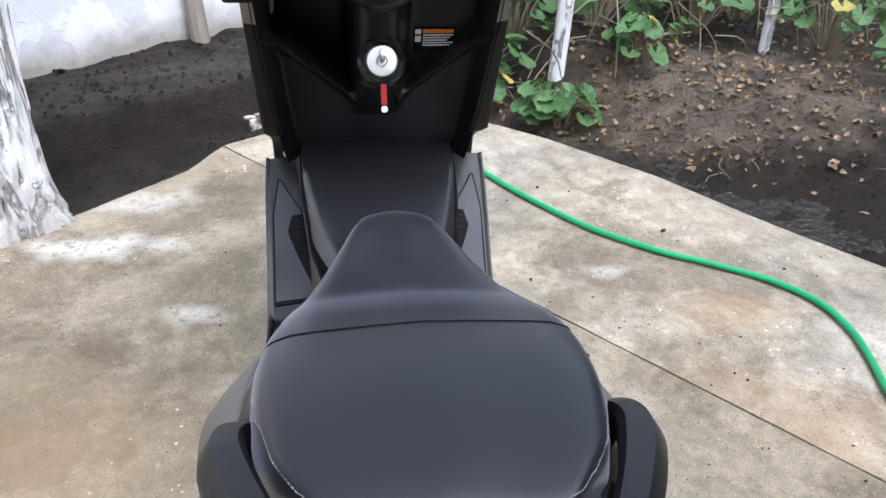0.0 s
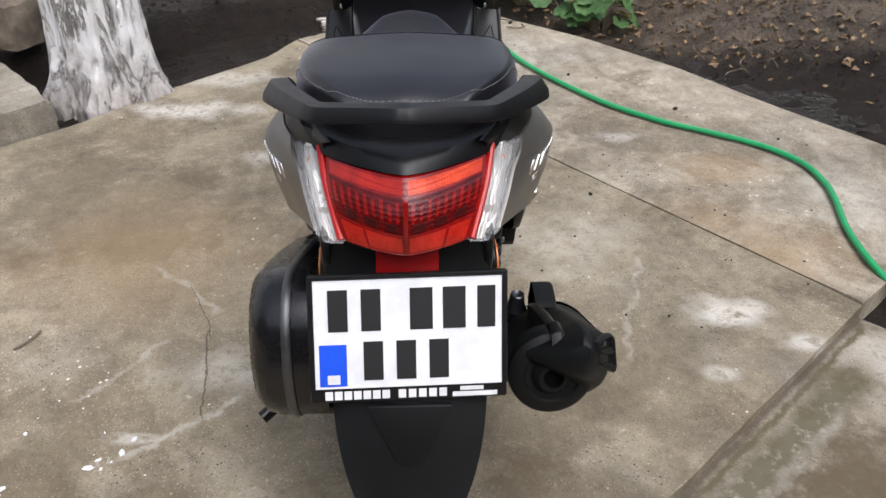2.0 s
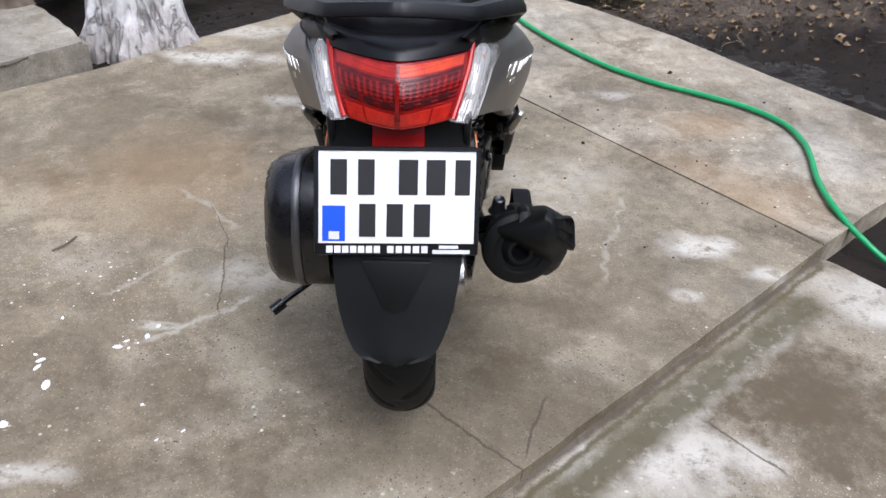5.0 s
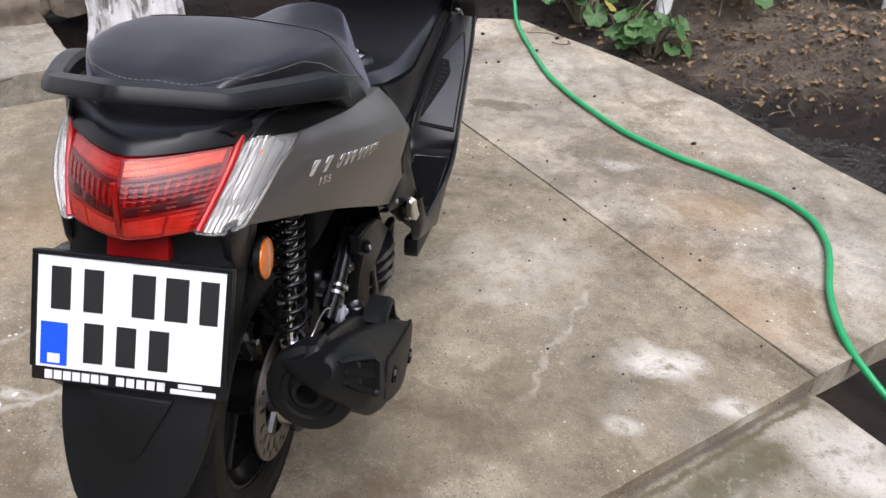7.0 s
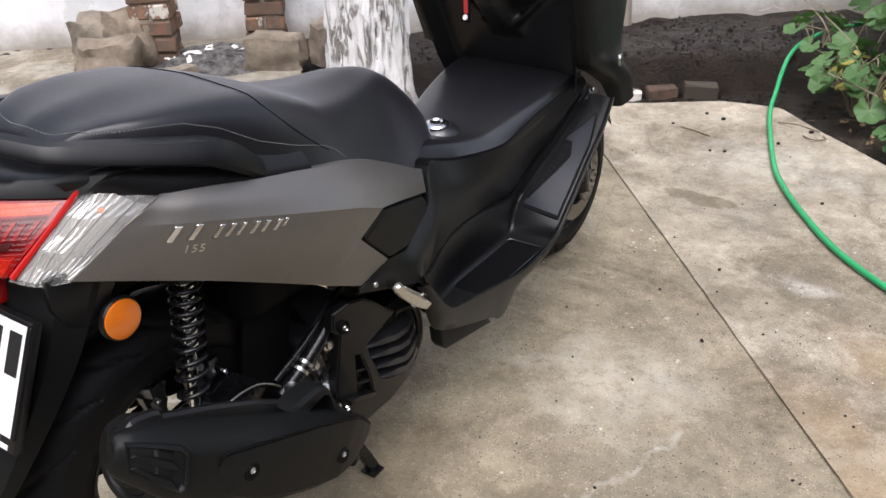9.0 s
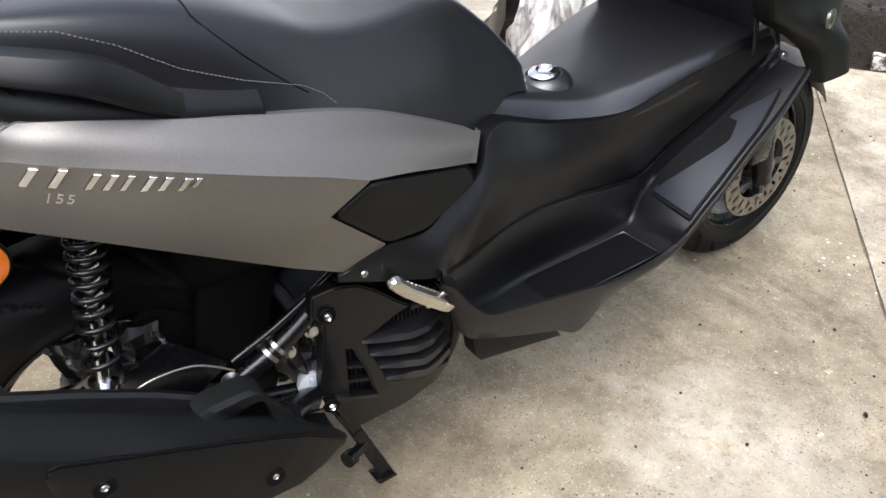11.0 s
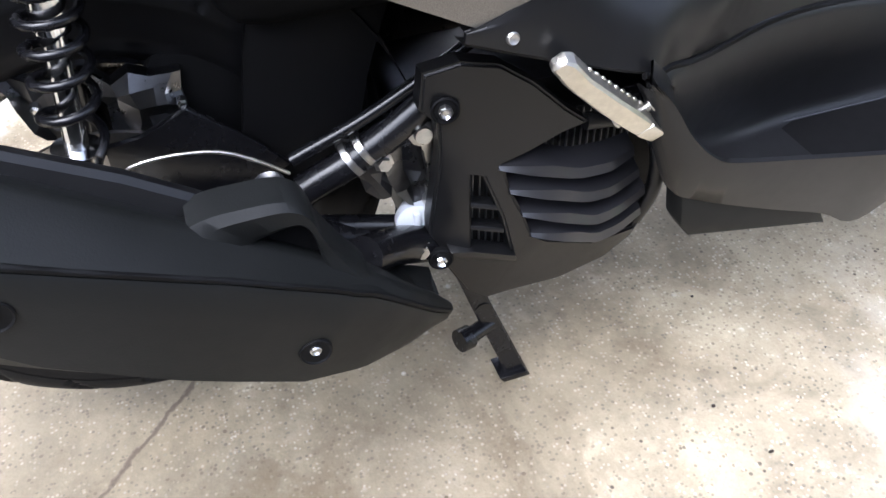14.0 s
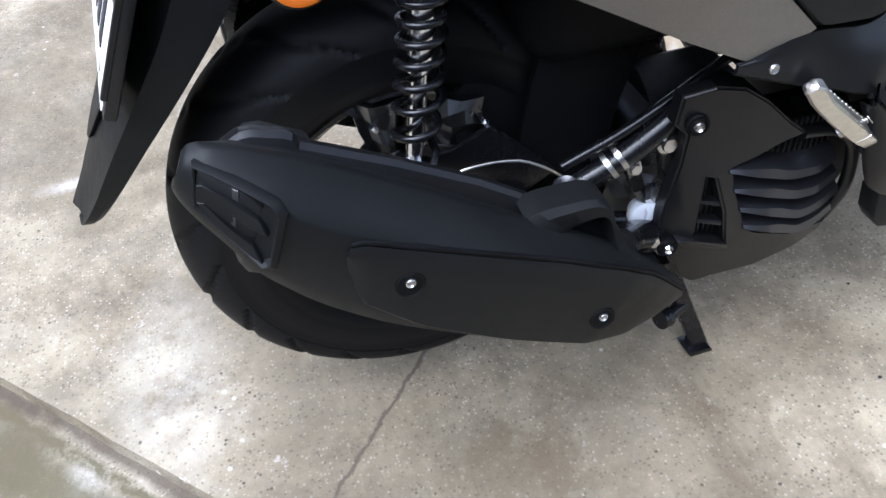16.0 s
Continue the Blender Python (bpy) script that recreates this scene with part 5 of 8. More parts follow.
        tube(bm, [p + Vector((0, 0.003, 0)) for p in spl(rib, 12)], 0.0046, 8)
        q("edge_rib", bm, M_REDRIB)
    bm = bmesh.new()
    prism(bm, [(-0.040, 0.024, 0.742), (0.040, 0.024, 0.742), (0.041, 0.010, 0.703), (-0.041, 0.010, 0.703)], (0, 0.02, 0), 0.003)
    q("reflector", bm, M_REFLECT, "dark red reflector")
    bm = bmesh.new()
    prism(bm, [(-0.0035, -0.0075, 0.82), (0.0035, -0.0075, 0.82), (0.0035, -0.0165, 0.765), (-0.0035, -0.0165, 0.765)], (0, 0.006, 0), 0.002)
    q("centre_rib", bm, M_RED)
    for s in (1, -1):
        # mirror bowl behind, ribbed clear lens in front
        grid = []
        for k in range(9):
            v = k / 8
            a = Vector((0.112, 0.107, 0.836)).lerp(Vector((0.080, 0.014, 0.750)), v)
            m = Vector((0.134, 0.124, 0.828)).lerp(Vector((0.104, 0.034, 0.739)), v)
            b = Vector((0.158, 0.186, 0.810)).lerp(Vector((0.121, 0.064, 0.735)), v)
            m += Vector((0.004, -0.012, 0.003)) * math.sin(math.pi * v)
            grid.append(spl([a, m, b], 45))
        bm = bmesh.new()
        rows = [[Vector((s * p.x, p.y + 0.0011 * math.cos(j * math.pi), p.z)) for j, p in enumerate(r)] for r in grid]
        sheet(bm, rows, (s * -0.004, 0.006, 0))
        ob = q("turn_lens", bm, M_CLEAR, "clear ribbed turn signal lens", 20)
        ob.visible_shadow = False
        for j in range(5, 44, 8):
            bm = bmesh.new()
            tube(bm, [Vector((s * (r[j].x + 0.0004), r[j].y - 0.0012, r[j].z)) for r in grid], 0.0004, 4)
            q("lens_rib", bm, M_ENGINE)
        bm = bmesh.new()
        rows = [[Vector((s * (p.x - 0.006), p.y + 0.012 + 0.0018 * math.cos(j * math.pi / 2 + 1.4 * i) + 0.006 * math.sin(2.2 * i), p.z)) for j, p in enumerate(r)] for i, r in enumerate(grid)]
        sheet(bm, rows, (s * -0.006, 0.01, 0))
        q("lamp_bowl", bm, M_MIRROR, "silvered lamp bowl", 15)
        bm = bmesh.new()
        turned(bm, [(0, 0.006), (0.02, 0.009), (0.03, 0.007), (0.036, 0.001)], (s * 0.118, 0.150, 0.806), (s * 0.2, -1, 0.1), 12)
        q("bulb", bm, M_ORANGE, "amber bulb")


build_tail()

# -- grey side panels --
PT = [(.160, .190, .812), (.178, .25, .804), (.190, .334, .786), (.190, .431, .763), (.182, .514, .741), (.168, .589, .712), (.152, .68, .667), (.142, .756, .626)]
PC = [(.146, .138, .786), (.184, .20, .774), (.216, .29, .752), (.236, .39, .722), (.242, .47, .695), (.238, .525, .670)]
PH = [(.238, .525, .670), (.216, .60, .646), (.194, .665, .621), (.172, .726, .598)]
PB = [(.122, .067, .736), (.150, .144, .706), (.183, .237, .668), (.200, .349, .610), (.206, .43, .565), (.208, .500, .529)]
HEXA = [(.234, .472, .637), (.238, .525, .668), (.172, .724, .595), (.174, .737, .568), (.208, .625, .547), (.219, .554, .558)]


def curve_at(points, n):
    """n places along the points with even steps in y."""
    fine = spl(points, 160)
    ys = np.linspace(points[0][1], points[-1][1], n)
    return [Vector((float(np.interp(y, [v.y for v in fine], [v.x for v in fine])), y, float(np.interp(y, [v.y for v in fine], [v.z for v in fine])))) for y in ys]


def side_panels():
    for s in (1, -1):
        flip = lambda p: Vector((s * p.x, p.y, p.z))
        bm = bmesh.new()
        # upper facet, from the seat down to the crease and the insert
        top, low = curve_at(PT, 57), curve_at(PC, 36)[:-1] + curve_at(PH, 22)
        rows = []
        for t, c in zip(top, low):
            m = (t + c) / 2 + Vector((0.004, 0, 0.002))
            rows.append([flip(p) for p in [t + Vector((-0.02, 0, -0.002))] + spl([t, m, c], 9)])
        sheet(bm, rows, (-0.004 * s, 0, 0))
        # lower facet, from the crease to the lower edge and forward to the insert's rear point
        hl, hb, pb = Vector(HEXA[0]), Vector(HEXA[5]), Vector(PB[-1])
        c, b = curve_at(PC[:-1], 36), curve_at(PB[:-1], 36)
        edge = lambda p: [p + Vector((-0.012, 0, -0.003)), p + Vector((-0.03, 0, 0.004))]
        rows = [[flip(p) for p in spl([u, u.lerp(v, 0.46) + Vector((0.001 + 0.008 * min(1, max(0, (u.y - 0.2) / 0.25)), 0, 0)), v], 9) + edge(v)] for u, v in zip(c, b)]
        front = [c[-1].lerp(hl, f) for f in np.linspace(0, 1, 3)] + [hl.lerp(b[-1], f) for f in np.linspace(0, 1, 7)][1:]
        rows[-1] = [flip(p) for p in front + edge(b[-1])]
        sheet(bm, rows, (-0.004 * s, 0, 0))
        ends = []
        for f in np.linspace(0, 1, 12):
            u, v = hl.lerp(hb, f), b[-1].lerp(pb, min(1, f * 1.15)) if f < 0.87 else pb.lerp(Vector((.214, .545, .546)), (f - 0.87) / 0.13)
            ends.append([flip(p) for p in [u.lerp(v, k) for k in np.linspace(0, 1, 7)] + edge(v)])
        sheet(bm, ends, (-0.004 * s, 0, 0))
        # little triangle over the insert's rear corner, and the folded front tab
        sheet(bm, [[flip(c[-1].lerp(Vector(PC[-1]), f)), flip(hl.lerp(Vector(HEXA[1]), f))] for f in (0, 0.5, 1)], (-0.004 * s, 0, 0))
        tl, cl = top[-1], low[-1]
        sheet(bm, [[flip(tl.lerp(cl, f)), flip(tl.lerp(cl, f) + Vector((-0.004, 0.014, -0.006))), flip(tl.lerp(cl, f) + Vector((-0.018, 0.018, -0.008)))] for f in (0, 0.5, 1)], (-0.003 * s, 0, 0))
        bmesh.ops.remove_doubles(bm, verts=bm.verts, dist=0.0004)
        panel = sp("side_panel", bm, M_PAINT, None, "matt grey painted side panel", 22)
        badge(panel, s, curve_at(PC, 40), curve_at(PB, 40))
        # black padded insert in a dark recess
        k = len(HEXA)
        ring = []
        for i in range(k):
            p, a, d = Vector(HEXA[i]), Vector(HEXA[i - 1]), Vector(HEXA[(i + 1) % k])
            u, v = (p + (o - p).normalized() * min(0.013, 0.42 * (o - p).length) for o in (a, d))
            ring += [u * (1 - f)**2 + p * (2 * f * (1 - f)) + v * f * f for f in (0, 0.25, 0.5, 0.75, 1)]
        cen = sum(ring, Vector()) / len(ring)

        def puff(levels):
            bm = bmesh.new()
            vs = [[bm.verts.new(Vector((s * (p.x + up), p.y, p.z))) for p in (cen + (q - cen) * f for q in ring)] for f, up in levels]
            for a, d in zip(vs, vs[1:]):
                for i in range(len(ring)):
                    j = (i + 1) % len(ring)
                    bm.faces.new((a[i], a[j], d[j], d[i]))
            bm.faces.new(vs[-1])
            return bm
        insert = sp("side_insert", puff([(0.965, -0.014), (0.965, -0.002), (0.955, 0.002), (0.93, 0.004), (0.86, 0.005), (0.6, 0.006), (0.3, 0.0065)]), M_COARSE, None, "black grained six-sided insert", 40)
        o = sp("insert_recess", puff([(1.03, -0.016), (1.03, -0.006), (0.5, -0.006)]), M_DARK, None, "dark groove round the insert", 30)
        o.parent, o.location = insert, (0, 0, 0)


def badge(panel, s, c, b):
    """Raised chrome strokes and small figures below, as plain shapes."""
    def on(y, dz):
        p, q = (Vector((float(np.interp(y, [v.y for v in w], [v.x for v in w])), y, float(np.interp(y, [v.y for v in w], [v.z for v in w])))) for w in (c, b))
        r = p.lerp(q, dz / (p.z - q.z))
        return Vector((s * (r.x + 0.0032), y, r.z))
    # slanted chrome strokes, no letters
    strokes = [(0.172, 0.0085, 0.004, 0.027), (0.196, 0.0085, 0.003, 0.026), (0.226, 0.007, 0.006, 0.026), (0.241, 0.007, 0.006, 0.026), (0.256, 0.006, 0.006, 0.026), (0.274, 0.007, 0.006, 0.026), (0.289, 0.007, 0.006, 0.026), (0.306, 0.007, 0.006, 0.027), (0.322, 0.006, 0.005, 0.018)]
    for y0, w, z0, z1 in strokes:
        lean = 0.62 * (z1 - z0)
        bm = bmesh.new()
        prism(bm, [on(y0, z1), on(y0 + w, z1), on(y0 + w + lean, z0), on(y0 + lean, z0)], (-0.006 * s, 0, 0), 0.0008, 1)
        o = sp("badge_mark", bm, M_CHROME, None, "slanted raised chrome mark", 20)
        o.parent, o.location = panel, (0, 0, 0)
    # engine size in small raised figures
    cu = bpy.data.curves.new("figures", "FONT")
    cu.body, cu.size, cu.extrude, cu.shear, cu.space_character = "155", 0.0165, 0.0008, 0.35, 1.25
    tmp = bpy.data.objects.new("figures", cu)
    me = bpy.data.meshes.new_from_object(tmp)
    bpy.data.objects.remove(tmp)
    a, e, u = on(0.190 if s > 0 else 0.235, 0.044), on(0.235 if s > 0 else 0.190, 0.044), on(0.196, 0.030) - on(0.196, 0.044)
    ex, ey = (e - a).normalized(), u.normalized()
    ez = ex.cross(ey)
    bm = bmesh.new()
    bm.from_mesh(me)
    for v in bm.verts:
        v.co = a + ex * v.co.x + ey * v.co.y + ez * (v.co.z - 0.0005)
    bpy.data.meshes.remove(me)
    o = sp("badge_figures", bm, M_ALU, None, "small silver figures 155", 0)
    o.parent, o.location = panel, (0, 0, 0)


side_panels()

# -- black side covers, footboards, tunnel --
CU = [(.208, .488, .528), (.217, .552, .553), (.208, .625, .543), (.184, .690, .560), (.173, .742, .572), (.150, .776, .610), (.124, .822, .612), (.112, .88, .590), (.122, .97, .566), (.140, 1.07, .560), (.151, 1.165, .585), (.156, 1.22, .600), (.160, 1.30, .615), (.164, 1.40, .630)]
CW = [(.210, .487, .522), (.222, .55, .503), (.234, .625, .482), (.218, .66, .474), (.204, .70, .467), (.172, .79, .466), (.152, .88, .458), (.135, .97, .440), (.119, 1.07, .416), (.113, 1.165, .405), (.124, 1.22, .452), (.144, 1.30, .510), (.165, 1.40, .590)]
BOARD = [  # y, inner top x z, inner low x z, lip x z, skirt x z
    (0.628, .233, .480, .236, .477, .242, .478, .236, .468), (0.640, .226, .477, .232, .464, .242, .465, .234, .446), (0.655, .219, .474, .224, .446, .242, .447, .232, .402), (0.680, .208, .471, .208, .406, .242, .410, .231, .346),
    (0.710, .197, .469, .190, .368, .242, .380, .230, .326), (0.740, .187, .468, .172, .342, .242, .369, .230, .312), (0.80, .169, .466, .148, .318, .242, .356, .231, .288), (0.87, .154, .458, .131, .309, .242, .341, .232, .262),
    (0.92, .145, .449, .127, .307, .242, .331, .232, .238), (0.985, .133, .436, .125, .306, .242, .319, .233, .280), (1.05, .121, .418, .123, .305, .242, .316, .235, .290), (1.107, .113, .404, .119, .305, .242, .322, .236, .298),
    (1.150, .109, .400, .112, .312, .241, .336, .236, .312), (1.175, .109, .410, .114, .360, .241, .352, .236, .328), (1.20, .115, .430, .120, .393, .241, .374, .236, .350), (1.242, .126, .468, .130, .431, .241, .408, .236, .385),
    (1.297, .140, .505, .143, .470, .242, .460, .236, .436), (1.37, .158, .565, .160, .530, .243, .524, .234, .497), (1.425, .170, .605, .173, .582, .240, .582, .230, .555)]


def black_body():
    n = 55
    for s in (1, -1):
        u, w = spl(CU, n), spl(CW, n)
        rows = []
        for i in range(n):
            m = (u[i] + w[i]) / 2 + Vector((0.001 + 0.011 * min(1, max(0, (u[i].y - 0.60) / 0.15)), 0, 0.004))
            rows.append([Vector((s * p.x, p.y, p.z)) for p in [u[i] + Vector((-0.03, 0, 0.0))] + spl([u[i], m, w[i]], 10) + [w[i] + Vector((-0.004, 0, -0.004)), w[i] + Vector((-0.02, 0, -0.006))]])
        bm = bmesh.new()
        sheet(bm, rows, (-0.004 * s, 0, 0))
        cover = sp("side_cover", bm, M_BLACK, None, "matt black side cover", 40)
        # solid dark strip for the shade in the gap between cover and footboard
        bm = bmesh.new()
        tube(bm, [Vector((s * (p.x + 0.0005), p.y, p.z - 0.003)) for p in w if p.y > 0.62], 0.0032, 6)
        o = sp("gap_shade_strip", bm, M_DARK, None, "dark strip standing for the shaded gap along the cover's lower edge", 60)
        o.parent, o.location = cover, (0, 0, 0)
        # footboard
        a = list(spl(w, 91) for w in ([r[:3] for r in BOARD], [(r[0], r[3], r[4]) for r in BOARD], [(r[0], r[5], r[6]) for r in BOARD], [(r[0], r[7], r[8]) for r in BOARD]))
        rows = []
        for i in range(91):
            t, l, e, k = (Vector((q[i].y, q[i].x, q[i].z)) for q in a)
            up = min(1, max(0, (t.y - 1.12) / 0.06))
            fl = Vector((e.x - 0.012, e.y, (1 - up) * min(l.z + 0.004, e.z - 0.003) + up * (e.z - 0.002)))
            w = t.lerp(l, 0.5) + Vector((0.006 * (1 - up), 0, 0))
            col = [t + Vector((-0.012, 0, 0.002)), t + Vector((0.001, 0, 0)), t + Vector((0.005, 0, -0.010)), w, l + Vector((0.002, 0, 0.018 * (1 - up))), l + Vector((0.006, 0, 0.004 * (1 - up))), l + Vector((0.014, 0, 0.0015)), fl, e + Vector((-0.009, 0, -0.003)), e + Vector((-0.005, 0, 0.0015)), e, e + Vector((0.0, 0, -0.006)), e.lerp(k, 0.5) + Vector((0.003, 0, 0)), k, k + Vector((-0.012, 0, -0.002))]
            rows.append([Vector((s * p.x, p.y, p.z)) for p in col])
        bm = bmesh.new()
        sheet(bm, rows, (-0.003 * s, 0, -0.003))
        board = sp("footboard", bm, M_BLACK, None, "black plastic footboard", 62)
        # rubber pads on the flat and on the slope
        def pad(name, corner, rise, material, label, low=-0.004):
            rows = [[Vector((s * p.x, p.y, p.z + rise)) for p in corner(f)] for f in np.linspace(0, 1, 22)]
            bm = bmesh.new()
            sheet(bm, rows, (0, 0, low))
            o = sp(name, bm, material, None, label, 30)
            o.parent, o.location = board, (0, 0, 0)
        def flat(f):
            return [Vector((x, (0.965 - x) + (1.112 - (0.965 - x)) * f, 0.3105 + 0.03 * (x - 0.13))) for x in np.linspace(0.137, 0.226, 6)]
        def slope(f, grow=0.0, y0=1.182, y1=1.385):
            y = y0 - grow + (y1 - y0 + 2 * grow) * f
            v = [float(np.interp(y, [r[0] for r in BOARD], [r[k] for r in BOARD])) for k in (3, 4, 5, 6)]
            cut = 0.030 * max(0, f - 0.72) / 0.28
            a, b = v[0] + 0.018 + cut - grow, v[2] - 0.018 - 0.4 * cut + grow
            return [Vector((a + (b - a) * j / 5, y, v[1] + 0.0015 + (v[3] - 0.002 - v[1]) * (a + (b - a) * j / 5 - v[0]) / (v[2] - v[0]) + 0.002)) for j in range(6)]
        pad("flat_mat", flat, 0.0, M_DARK, "black rubber foot mat")
        pad("pad_border", lambda f: slope(f, 0.0035), 0.0005, M_DARK, "dark groove round the pad")
        pad("slope_mat", slope, 0.0035, M_MAT, "six-sided bluish black rubber pad")
        def inset(f):
            row = slope(0.04 + 0.64 * f)
            p, e = row[0], row[0].lerp(row[5], 0.06 + 0.50 * min(1, f / 0.8) - 0.22 * max(0, f - 0.8) / 0.2)
            return [p.lerp(e, j / 4) for j in range(5)]
        pad("pad_inset", inset, 0.0055, M_DARK, "dark ribbed inset in the pad")
        for f0 in np.linspace(0.30, 0.92, 9):
            bm = bmesh.new()
            row = inset(f0)
            tube(bm, [Vector((s * v.x, v.y, v.z + 0.0058)) for v in (row[1], row[3])], 0.0007, 5)
            o = sp("pad_rib", bm, M_BLACK)
            o.parent, o.location = board, (0, 0, 0)
        # thin raised rim round the foot mat
        bm = bmesh.new()
        edge = [flat(0)[j] for j in range(6)] + [flat(f)[5] for f in np.linspace(0.1, 1, 8)] + [flat(1)[j] for j in range(4, -1, -1)] + [flat(f)[0] for f in np.linspace(0.9, 0.1, 8)]
        edge = [Vector((s * p.x, p.y, p.z + 0.0005)) for p in edge]
        tube(bm, edge + edge[:1], 0.0018, 6)
        o = sp("mat_rim", bm, M_SATIN, None, "", 60)
        o.parent, o.location = board, (0, 0, 0)
        # lower flap
        bm = bmesh.new()
        prism(bm, both([(.226, .694, .330), (.224, .702, .290), (.223, .714, .272), (.223, .862, .243), (.223, .888, .234), (.224, .868, .266)], s), (-0.03 * s, 0, 0), 0.003)
        sp("lower_flap", bm, M_COARSE, None, "black lower flap")
        bm = bmesh.new()
        turned(bm, [(-0.003, 0.005), (0.0, 0.005), (0.001, 0.003)], (s * 0.236, 0.965, 0.290), (s, 0, 0), 12)
        sp("screw", bm, M_DARK)
    # tunnel
    bm = bmesh.new()
    tun = [(0.80, .640, .050, .100), (0.86, .622, .060, .108), (0.93, .606, .072, .116), (0.985, .594, .088, .122), (1.04, .590, .105, .134), (1.10, .600, .122, .144), (1.20, .622, .142, .155), (1.30, .640, .154, .160), (1.40, .650, .158, .162)]
    rows = []
    for y, z, w1, w2 in spl4(tun, 40):
        half = [(0, z), (w1 * 0.5, z - 0.0008), (w1 * 0.93, z - 0.003), (w1, z - 0.008), (w1 + 0.4 * (w2 - w1) + 0.002, z - 0.030), (w2, z - 0.045), (w2 - 0.012, z - 0.085), (w2 - 0.04, z - 0.14)]
        rows.append([Vector((x, y, zz)) for x, zz in half[::-1]] + [Vector((-x, y, zz)) for x, zz in half[1:]])
    loft(bm, rows, False, False)
    tunnel = sp("centre_tunnel", bm, M_SATIN, None, "matt black centre tunnel", 50)
    bm = bmesh.new()
    turned(bm, [(-0.020, 0.050), (-0.006, 0.046), (0.003, 0.038), (0.006, 0.031), (0.002, 0.029)], (0.010, 1.006, 0.600), (0, -0.12, 1), 32)
    sp("cap_collar", bm, M_SATIN, None, "raised black collar round the filler cap", 50)
    bm = bmesh.new()
    turned(bm, [(-0.004, 0.027), (0.006, 0.027), (0.010, 0.023), (0.012, 0.014), (0.009, 0.010), (0.009, 0.003)], (0.010, 1.006, 0.602), (0, -0.12, 1), 28)
    sp("filler_cap", bm, M_CHROME, None, "chrome ringed filler cap")



def spl4(rows, n):
    a = spl([r[:3] for r in rows], n)
    b = spl([(r[3], 0, 0) for r in rows], n)
    return [(p.x, p.y, p.z, q.x) for p, q in zip(a, b)]


black_body()


# -- leg shield, front cowl --
def shield_y(x, z):
    """How far forward the inner shield lies."""
    y = 1.365 - 0.42 * (z - 0.63) - 0.045 * max(0, abs(x) - 0.19) / 0.03
    col = math.exp(-((x / 0.050) ** 4)) * min(1, max(0, (z - 0.72) / 0.10))
    y -= 0.075 * col
    # pockets either side of the column
    for s in (1, -1):
        u = s * x
        edge = 0.774 + 0.86 * (u - 0.041)
        inside = min(1, max(0, (z - edge) / 0.010)) * min(1, max(0, (u - 0.048) / 0.010)) * min(1, max(0, (0.200 - u) / 0.012)) * min(1, max(0, (0.985 - z) / 0.01))
        y += (0.085 if s < 0 else 0.022) * inside
        ridge = math.exp(-(((z - edge) + 0.010) / 0.012) ** 2) * (1 if 0.04 < u < 0.215 else 0)
        y -= 0.018 * ridge
    return y


